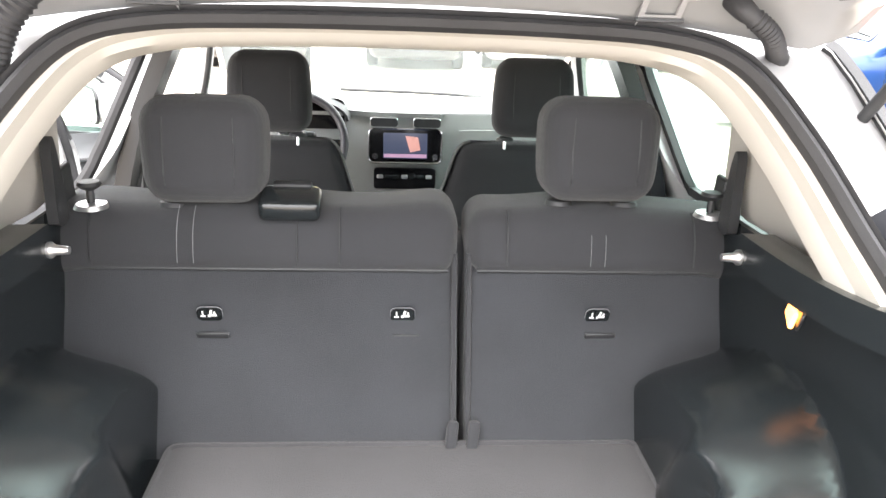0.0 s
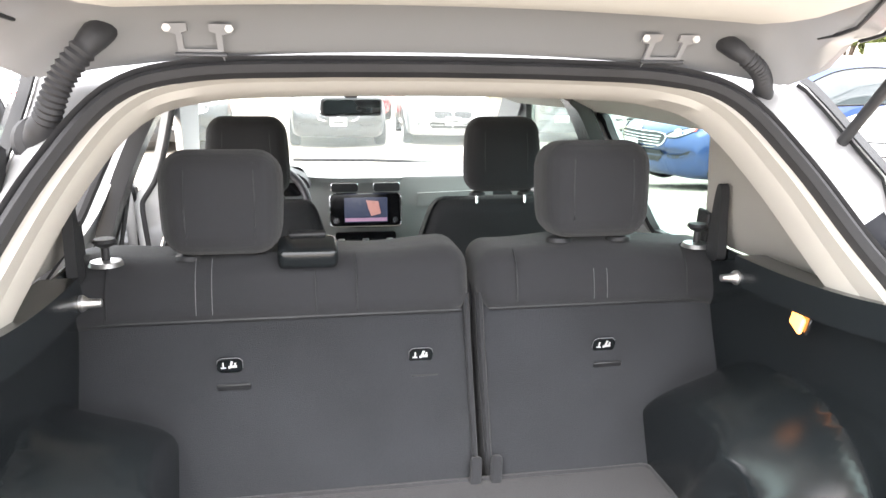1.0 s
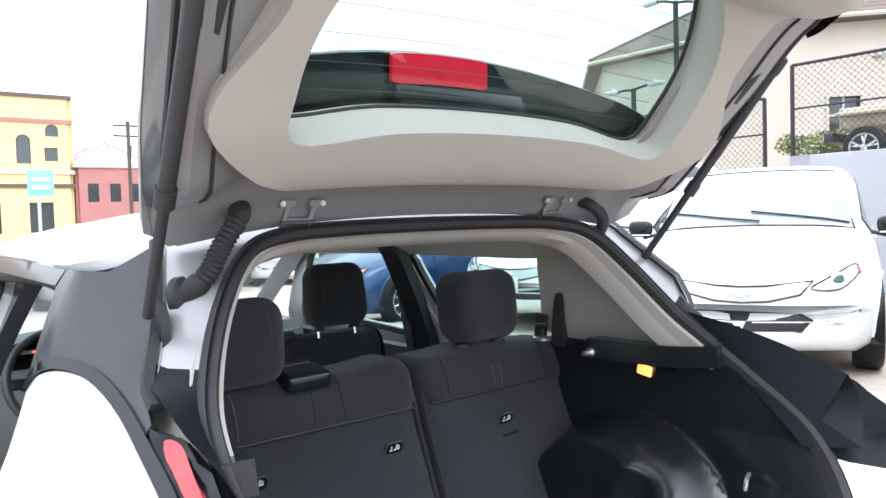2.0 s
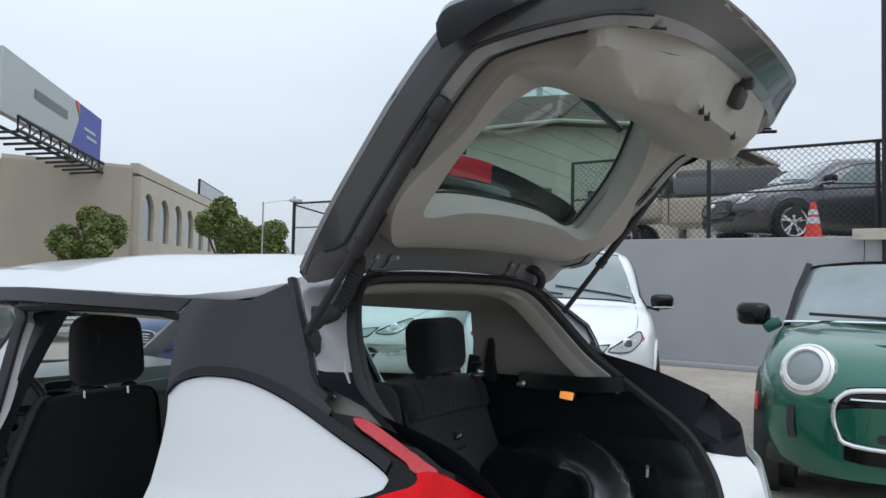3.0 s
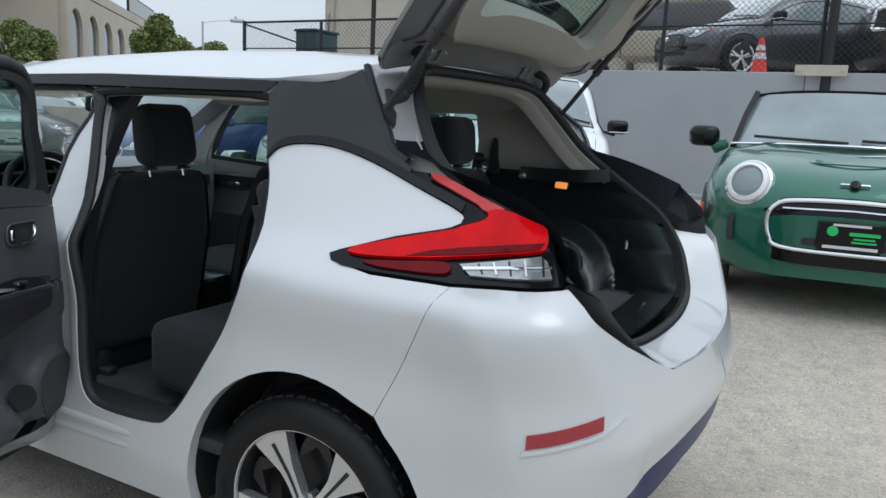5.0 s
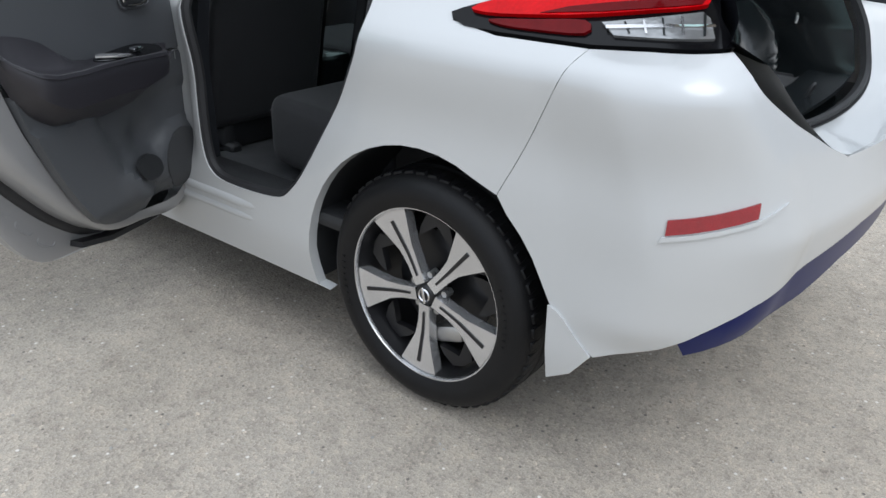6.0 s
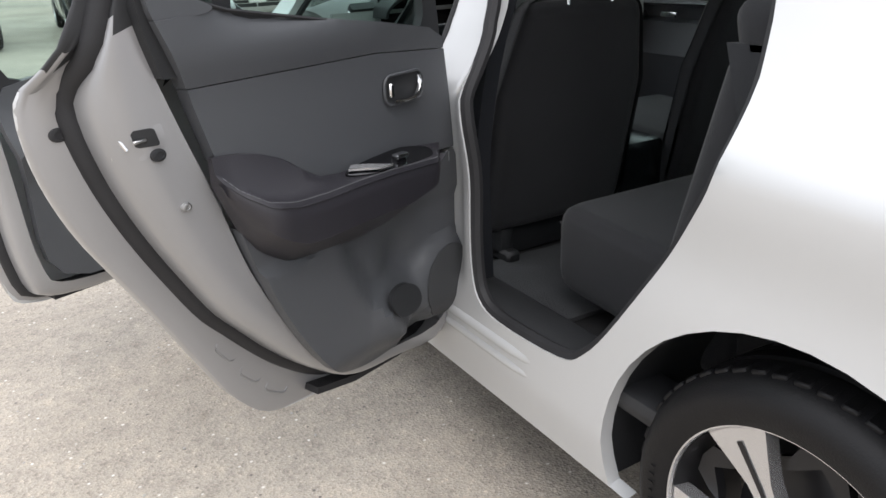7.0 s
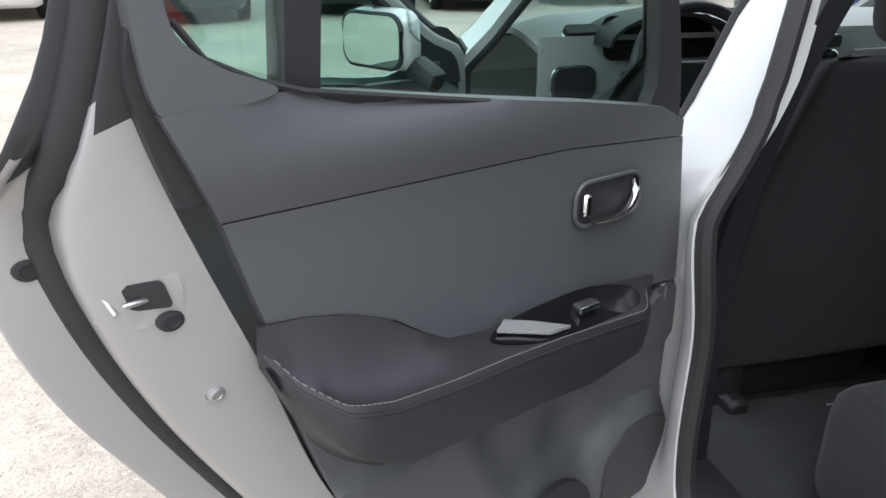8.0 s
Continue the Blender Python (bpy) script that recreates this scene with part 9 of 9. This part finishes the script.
def lamp_post(x, y, z0, top, heads, label, r=0.075, metal=M_IRON):
    p = thing("lamp_post", label, "street lamp", pose(x, y, z0), "lamp posts of the lot")
    h = top - z0
    part("pole", tube([(0, 0, 0), (0, 0, h)], r, 10), metal, p)
    part("base_plate", rbox(0.35, 0.35, 0.04, 0.01, 1, pose(0, 0, 0.02)), M_IRON, p)
    for dx, dy, up in heads:
        part("arm", tube(catmull([(0, 0, h - 0.05), (dx * 0.5, dy * 0.5, h + up * 0.5), (dx, dy, h + up)], 4), r * 0.53, 8), metal, p)
        d = Vector((dx, dy, 0)).normalized()
        hd = part("head", deform(finer(rbox(0.5, 0.24, 0.13, 0.05, 3), 1), lambda q: pose(dx + d.x * 0.2, dy + d.y * 0.2, h + up, 0, 0, math.degrees(math.atan2(d.y, d.x))) @ q), M_SIGNGREY, p, "pale grey lamp head")
        part("photocell", lathe([(0.0, 0.1), (0.05, 0.09), (0.06, 0.0)], 10, pose(dx + d.x * 0.15, dy + d.y * 0.15, h + up + 0.06)), M_SIGNGREY, hd)
    return p


lamp_post(18.0, 11.3, 1.0, 7.45, ((0.15, 0.75, 0.18), (-0.15, -0.75, -0.22)), "tall black lamp post with two pale heads")
lamp_post(18.0, 12.8, 1.0, 5.2, ((0.05, 0.65, -0.02), (-0.05, -0.65, 0.02)), "short black lamp post with two pale heads")
lamp_post(18.5, 20.75, 0.0, 4.45, ((0.78, -0.68, 0.12),), "slim steel street lamp with one arm", 0.032, M_STEEL)
pole = thing("utility_pole", "dark steel pole with a lamp and looped cables", "pole", pose(WALL_X - 0.02, -0.58, 1.75))
part("shaft", tube([(0, 0, 0.1), (0, 0, 4.2)], 0.062, 12), M_IRON, pole)
brk = part("board", rbox(0.03, 0.64, 0.145, 0.006, 1, pose(-0.07, 0.07, 0.47)), M_PLANK, pole, "pale weathered mounting board")
part("bolt", lathe([(0.0, 0.01), (0.02, 0.008), (0.02, 0.0)], 8, pose(-0.088, 0.33, 0.47, 0, -90)), M_STEEL, brk)
part("bolt", lathe([(0.0, 0.01), (0.02, 0.008), (0.02, 0.0)], 8, pose(-0.088, -0.19, 0.47, 0, -90)), M_STEEL, brk)
part("strap", tube([(-0.02, 0.065 * math.cos(t), 0.47 + 0.0 * t) for t in (0, 1)], 0.01, 6), M_STEEL, pole)
part("lamp_arm", tube(catmull([(0, 0.0, 3.75), (-0.1, 0.1, 3.9), (-0.05, 0.3, 4.05), (0, 0.36, 4.3)], 5), 0.02, 8), M_IRON, pole)
part("lamp_head", deform(finer(rbox(0.12, 0.17, 0.17, 0.05, 3), 1), lambda q: q + Vector((-0.05, -0.16, 3.5))), M_SIGNGREY, pole, "pale floodlight head")
for k in range(3):
    part("cable", tube(catmull([(-0.05, -0.05, 3.42 - 0.03 * k), (-0.08, -0.2 - 0.03 * k, 3.28), (-0.06, -0.18, 3.05 - 0.05 * k), (-0.04, -0.1, 3.25), (-0.04, -0.06, 3.5)], 6), 0.008, 5), M_IRON, pole, "looped black cable")
part("cable", tube([(-0.075, 0.26, 0.5), (-0.075, 0.25, 0.28), (-0.08, 0.26, 0.1)], 0.006, 5), M_IRON, pole)
wire = thing("overhead_wire", "black overhead supply wire", "wire", pose(WALL_X, -0.7, 5.2))
part("strand", tube([(0, -30 * t, 3.0 * t - 2.4 * t * (1 - t)) for t in np.linspace(0, 1, 16)], 0.012, 5), M_IRON, wire)

cab = thing("utility_cabinet", "dark green utility cabinet behind the low fence", "cabinet", pose(9.62, 8.5, 1.99))
part("body", rbox(0.7, 0.48, 0.88, 0.02, 2, pose(0.2, 0, 0.44)), M_DKGREEN, cab)
part("lid", rbox(0.76, 0.54, 0.05, 0.015, 2, pose(0.2, 0, 0.905)), M_DKGREEN, cab)
part("door_seam", rbox(0.006, 0.012, 0.8, 0, 1, pose(-0.152, 0, 0.44)), M_BLACK, cab)


def leaf_cloud(rg, centre, radii, n, size, keep=None):
    """Many small crossed leaf clumps on and inside a lumpy crown."""
    vs, fs = [], []
    lumps = [(Vector((rg.gauss(0, 0.45) * radii[0], rg.gauss(0, 0.45) * radii[1], rg.gauss(0.05, 0.42) * radii[2])), rg.uniform(0.35, 0.6)) for _ in range(12)]
    for _ in range(n):
        c, k = rg.choice(lumps)
        v = Vector((rg.gauss(0, 1), rg.gauss(0, 1), rg.gauss(0, 1))).normalized() * k * rg.uniform(0.6, 1.05)
        p = Vector(centre) + c + Vector((v.x * radii[0], v.y * radii[1], v.z * radii[2]))
        a = Vector((rg.gauss(0, 1), rg.gauss(0, 1), rg.gauss(0, 0.6))).normalized()
        b = a.cross(Vector((rg.gauss(0, 1), rg.gauss(0, 1), rg.gauss(0, 1)))).normalized()
        s = size * rg.uniform(0.6, 1.4)
        i = len(vs)
        vs += [p - a * s, p + b * s * 0.5, p + a * s, p - b * s * 0.5]
        fs.append((i, i + 1, i + 2, i + 3))
    return vs, fs


def tree(name, label, x, y, z0, trunk_h, crown_z, radii, n, size, seed, m=M_LEAF, cat="tree"):
    rg = random.Random(seed)
    t = thing(name, label, cat, pose(x, y, z0))
    if trunk_h > 0:
        rings = []
        for i in range(7):
            k = i / 6
            r = 0.16 * (1 - 0.55 * k) * (1.3 if i == 0 else 1)
            c = Vector((0.08 * math.sin(2 * k), 0.05 * k, trunk_h * k))
            rings.append([c + Vector((r * math.cos(2 * math.pi * j / 9), r * math.sin(2 * math.pi * j / 9), 0)) for j in range(9)])
        tr = part("trunk", loft(rings), M_BARK, t)
        for i in range(6):
            an = i * 2.4
            q = Vector((radii[0] * 0.6 * math.cos(an), radii[1] * 0.6 * math.sin(an), crown_z - z0 + rg.uniform(-0.2, 0.4) * radii[2]))
            part("limb", tube(catmull([(0.08, 0.05, trunk_h * 0.85), tuple(q * 0.45 + Vector((0, 0, trunk_h * 0.55))), tuple(q)], 3), 0.045, 6), M_BARK, tr)
    vs, fs = leaf_cloud(rg, (0, 0, crown_z - z0), radii, n, size)
    me = bpy.data.meshes.new("crown")
    me.from_pydata(vs, [], fs)
    me.materials.append(m)
    ob = new("crown", me)
    ob.parent = t
    tagged(ob, "dense green leaves", "", "", "stuff")
    return t


tree("street_tree", "broad clipped street tree in front of the stone building", 13.75, 24.55, 0.0, 1.6, 3.0, (1.0, 1.0, 1.0), 20000, 0.07, 3)
tree("street_tree", "clustered street tree with an uneven crown", 18.1, 22.45, 0.0, 1.6, 3.2, (1.0, 1.0, 1.02), 18000, 0.07, 4)
tree("street_tree", "smaller street tree beside the larger one", 19.7, 22.0, 0.0, 1.4, 2.8, (1.05, 1.05, 0.85), 12000, 0.065, 6)
tree("garden_shrub", "thin green shrub growing behind the fence", 12.8, 7.6, 1.2, 0.5, 1.8, (0.5, 0.7, 0.35), 1200, 0.045, 7, cat="shrub")
tree("garden_shrub", "green bush beside the cream house", 20.6, 7.9, 1.2, 1.0, 2.9, (0.6, 1.0, 0.7), 3000, 0.06, 8, cat="shrub")
tree("garden_tree", "round green tree crown beyond the fence", 19.6, 3.15, 1.2, 2.4, 4.3, (0.65, 0.65, 0.5), 6000, 0.05, 9)

# carved stone building with arched windows
stone = thing("stone_building", "ornate limestone building with tall arched windows", "building", None)
A0, B0 = (17.5, 27.8), (37.3, 44.1)
wins = [(1.25 + 2.62 * i, 3.05, 1.8, 2.1, True) for i in range(9)]
low = [(1.25 + 2.62 * i, 1.0, 1.5, 1.3, False) for i in range(9)]
fw, fat = wall_with_windows("facade", stone, B0, A0, 0.0, 5.75, 0.4, M_STONE, [(25.65 - s, z, w, h, a) for s, z, w, h, a in wins + low], "carved limestone front")
FL = 25.65
for z, proud, h in ((5.86, 0.34, 0.2), (5.62, 0.22, 0.12), (5.3, 0.26, 0.12), (5.05, 0.1, 0.1), (3.0, 0.16, 0.16), (2.55, 0.14, 0.14)):
    part("cornice", sweep([tuple(fat(-0.1, z, proud * 0.5)), tuple(fat(FL + 0.1, z, proud * 0.5))], [(-proud * 0.5, -h / 2), (-proud * 0.5, h / 2), (proud * 0.5, h / 2), (proud * 0.5, -h / 2)]), M_STONE, fw, "moulded stone band")
part("parapet", sweep([tuple(fat(0, 6.1, -0.1)), tuple(fat(FL, 6.1, -0.1))], [(-0.18, -0.22), (-0.18, 0.22), (0.18, 0.22), (0.18, -0.22)]), M_STONE, fw)
for i in range(10):
    s = FL - (0.19 if i == 0 else 2.62 * i - 0.06)
    if s < 0.2:
        continue
    pi = part("pilaster", sweep([tuple(fat(s, 3.1, 0.06)), tuple(fat(s, 5.0, 0.06))], [(-0.17, -0.1), (-0.17, 0.1), (0.17, 0.1), (0.17, -0.1)], up=tuple(fat(0, 0, 1) - fat(0, 0, 0))), M_STONE, fw, "fluted pilaster")
    part("capital", sweep([tuple(fat(s, 4.82, 0.08)), tuple(fat(s, 5.02, 0.08))], [(-0.23, -0.14), (-0.25, 0.14), (0.25, 0.14), (0.23, -0.14)], up=tuple(fat(0, 0, 1) - fat(0, 0, 0))), M_STONE, pi)
    part("pedestal", sweep([tuple(fat(s, 3.08, 0.08)), tuple(fat(s, 3.3, 0.08))], [(-0.22, -0.13), (-0.22, 0.13), (0.22, 0.13), (0.22, -0.13)], up=tuple(fat(0, 0, 1) - fat(0, 0, 0))), M_STONE, pi)
for i in range(52):
    part("dentil", sweep([tuple(fat(FL - 0.3 - 0.48 * i, 5.43, 0.1)), tuple(fat(FL - 0.3 - 0.48 * i, 5.55, 0.1))], [(-0.09, -0.08), (-0.09, 0.08), (0.09, 0.08), (0.09, -0.08)], up=tuple(fat(0, 0, 1) - fat(0, 0, 0))), M_STONE, fw)
for s, z, w, h, a in wins:
    ss = FL - s
    ac = part("arch_moulding", sweep([tuple(fat(ss + (w / 2 + 0.1) * math.cos(t), z + h - w / 2 + (w / 2 + 0.1) * math.sin(t), 0.05)) for t in np.linspace(0, math.pi, 12)], circle(0.08, 6)), M_STONE, fw, "rounded arch moulding")
    part("keystone", sweep([tuple(fat(ss, z + h - 0.02, 0.08)), tuple(fat(ss, z + h + 0.28, 0.08))], [(-0.09, -0.08), (-0.11, 0.08), (0.11, 0.08), (0.09, -0.08)], up=tuple(fat(0, 0, 1) - fat(0, 0, 0))), M_STONE, ac)
tan, tat = wall_with_windows("side_wall", stone, A0, (13.3, 30.2), 0.0, 6.05, 0.4, M_TANWALL, [], "plain tan rendered side wall")
part("coping", sweep([tuple(tat(0, 6.1, 0.0)), tuple(tat(4.84, 6.15, 0.0))], [(-0.3, -0.08), (-0.3, 0.08), (0.3, 0.08), (0.3, -0.08)]), M_STONE, tan)
part("drain_pipe", tube([tuple(tat(1.6, 0.3, 0.1)), tuple(tat(1.6, 5.6, 0.1))], 0.05, 6), M_TANWALL, tan)
wall_with_windows("back_wall", stone, (13.3, 30.2), (16.0, 41.0), 0.0, 6.05, 0.4, M_TANWALL, [])
part("flat_roof", rbox(25.4, 4.4, 0.2, 0, 1, pose(26.1, 37.6, 5.6, 0, 0, 39.5)), M_TANWALL, stone)
# roof sign: plain bars for its lettering
sg_ = thing("roof_sign", "long pale roof sign in a dark frame with dark bars", "sign", None)
SD = FL - 13.5
sb = part("board", sweep([tuple(fat(SD, 6.95, 0.1)), tuple(fat(SD - 7.5, 6.95, 0.1))], [(-0.06, -0.42), (-0.06, 0.42), (0.06, 0.42), (0.06, -0.42)]), M_SIGNGREY, sg_)
for z in (6.5, 7.4):
    part("frame_rail", tube([tuple(fat(SD, z, 0.12)), tuple(fat(SD - 7.5, z, 0.12))], 0.08, 6), M_IRON, sb)
for u in (0, 7.5):
    part("frame_post", tube([tuple(fat(SD - u, 6.0, 0.12)), tuple(fat(SD - u, 7.4, 0.12))], 0.08, 6), M_IRON, sb)
for u, w in ((0.5, 0.9), (2.0, 0.5), (2.8, 1.2), (4.3, 1.0), (5.6, 1.5)):
    part("letter_bar", sweep([tuple(fat(SD - u, 6.95, 0.2)), tuple(fat(SD - u - w, 6.95, 0.2))], [(-0.02, -0.16), (-0.02, 0.16), (0.02, 0.16), (0.02, -0.16)]), M_IRON, sb)
# billboard on its truss, plain shapes in its colours
bb = thing("billboard", "large billboard in grey, red and blue on a steel truss", "billboard", None)
P0, Q0 = Vector((9.3, 22.1, 0)), Vector((16.95, 29.35, 0))
bd = (Q0 - P0).normalized()
bn = Vector((bd.y, -bd.x, 0))
bat = lambda s, z, o=0.0: P0 + bd * s + bn * o + Vector((0, 0, z))
BL = (Q0 - P0).length
part("backing", panel([(0, 6.3), (BL, 6.3), (BL, 8.25), (0, 8.25)], lambda s, z, o: bat(s, z, o), 0.25, 2.0), M_SIGNGREY, bb, "grey printed panel")
part("blue_panel", panel([(BL - 4.05, 6.3), (BL, 6.3), (BL, 8.25), (BL - 3.2, 8.25), (BL - 3.05, 7.6)], lambda s, z, o: bat(s, z, o + 0.02), 0.015, 1.0), M_SIGNBLUE, bb, "blue printed panel")
part("red_panel", panel([(BL - 3.65, 8.25), (BL - 3.2, 8.25), (BL - 3.1, 7.75)], lambda s, z, o: bat(s, z, o + 0.04), 0.015, 1.0), M_SIGNRED, bb, "red printed sliver")
for k in range(2):
    part("text_bar", panel([(BL - 2.5 + 0.35 * k, 7.32 - 0.28 * k), (BL - 0.9 + 0.2 * k, 7.32 - 0.28 * k), (BL - 0.9 + 0.2 * k, 7.44 - 0.28 * k), (BL - 2.5 + 0.35 * k, 7.44 - 0.28 * k)], lambda s, z, o: bat(s, z, o + 0.04), 0.015, 1.0), M_SIGNGREY, bb)
part("text_bar", panel([(BL - 7.9, 7.3), (BL - 4.5, 7.3), (BL - 4.5, 7.62), (BL - 7.9, 7.62)], lambda s, z, o: bat(s, z, o + 0.02), 0.012, 1.0), M_TRIM, bb, "dark text bar")
for o, z in ((0.5, 6.15), (0.5, 5.75), (-0.6, 6.1)):
    part("catwalk_rail", tube([bat(0, z, o), bat(BL + 1.5, z, o)], 0.06, 6), M_IRON, bb)
for i in range(12):
    s = i * BL / 11
    tb = part("truss_leg", tube([bat(s, 6.2, 0.5), bat(s, 5.7, 0.5), bat(s, 5.6, -0.6)], 0.05, 5), M_IRON, bb)
    part("truss_brace", tube([bat(s, 5.7, 0.5), bat(s + BL / 11, 6.15, 0.5)], 0.035, 5), M_IRON, tb)
for s in (1.0, BL - 1.5):
    part("leg", tube([bat(s, 0, -0.8), bat(s, 6.4, -0.8)], 0.2, 8), M_IRON, bb)

# far street: yellow and red houses
yel = thing("yellow_building", "yellow stucco building with a brown cornice", "building", None)
wall_with_windows("wall", yel, (13.0, 60), (-4.0, 60), 0.0, 11.0, 0.4, M_YELLOWHOUSE, [(3.0 + 2.7 * i, 6.2, 0.95, 2.1, True) for i in range(5)] + [(1.1, 8.2, 0.9, 0.9, True), (1.2, 6.4, 0.9, 1.0, False)] + [(2.0 + 3.4 * i, 1.2, 1.6, 2.2, False) for i in range(4)])
wall_with_windows("wall", yel, (13.0, 72), (13.0, 60), 0.0, 11.0, 0.4, M_YELLOWHOUSE, [])
for z, c in ((11.1, M_ROOFTILE), (9.3, M_REDHOUSE), (5.6, M_STUCCO), (4.6, M_ROOFTILE)):
    part("cornice", sweep([(-4.2, 59.7, z), (13.3, 59.7, z)], [(-0.2, -0.14), (-0.2, 0.14), (0.2, 0.14), (0.2, -0.14)]), c, yel)
part("flat_roof", rbox(17, 12, 0.2, 0, 1, pose(4.5, 66.2, 10.9)), M_TANWALL, yel)
for x0, x1, h, nm in ((13.6, 19.0, 6.2, "red clapboard house with a grey hip roof"), (19.8, 26.5, 6.6, "wide red clapboard house with a grey roof")):
    rh = thing("clapboard_house", nm, "house", None, "red houses on the far street")
    wall_with_windows("wall", rh, (x1, 60), (x0, 60), 0.0, h, 0.3, M_REDHOUSE, [(1.2 + 1.6 * i, 3.4, 0.8, 1.4, False) for i in range(3)])
    wall_with_windows("wall", rh, (x0, 60), (x0, 70), 0.0, h, 0.3, M_REDHOUSE, [(3, 3.4, 0.8, 1.4, False)])
    wall_with_windows("wall", rh, (x1, 70), (x1, 60), 0.0, h, 0.3, M_REDHOUSE, [])
    hip_roof(rh, x0, x1, 60, 70, h, 2.0, 0.4, M_CONCRETE, "y", "grey shingle roof")
row = thing("terrace_building", "long low tan terrace building on the far street", "building", None)
wall_with_windows("wall", row, (-4.5, 62), (-60, 62), 0.0, 7.0, 0.4, M_TANWALL, [(3 + 4.0 * i, 3.6, 1.4, 1.8, False) for i in range(13)])
part("cornice", sweep([(-60, 61.8, 7.0), (-4.5, 61.8, 7.0)], [(-0.2, -0.2), (-0.2, 0.2), (0.25, 0.2), (0.25, -0.2)]), M_STONE, row)
tp = thing("utility_pole", "wooden utility pole with crossarms and wires", "pole", pose(15.0, 52.0, 0))
part("shaft", tube([(0, 0, 0), (0, 0, 8.6)], 0.13, 8), M_BARK, tp)
for z in (8.3, 7.6):
    part("crossarm", rbox(1.9, 0.12, 0.12, 0.01, 1, pose(0, 0, z)), M_BARK, tp)
part("transformer", lathe([(0.0, 0.8), (0.22, 0.78), (0.24, 0.0), (0.0, 0.0)], 14, pose(0.35, 0, 6.2)), M_SIGNGREY, tp, "grey transformer can")
st_ = thing("street_sign", "pale blue sign panel on a post", "sign", pose(7.9, 44.5, 0))
part("post", tube([(0, 0, 0), (0, 0, 5.0)], 0.09, 8), M_SIGNGREY, st_)
part("sign_panel", rbox(1.3, 0.08, 1.4, 0.1, 3, pose(0.1, -0.1, 4.0)), mat("pale_cyan_sign", (0.2, 0.62, 0.6), 0.5, 0, 0.1, 3), st_, "pale cyan sign panel")
for z in (4.2, 3.75):
    part("sign_bar", rbox(0.95, 0.02, 0.2, 0, 1, pose(0.1, -0.16, z)), M_LABEL, st_)
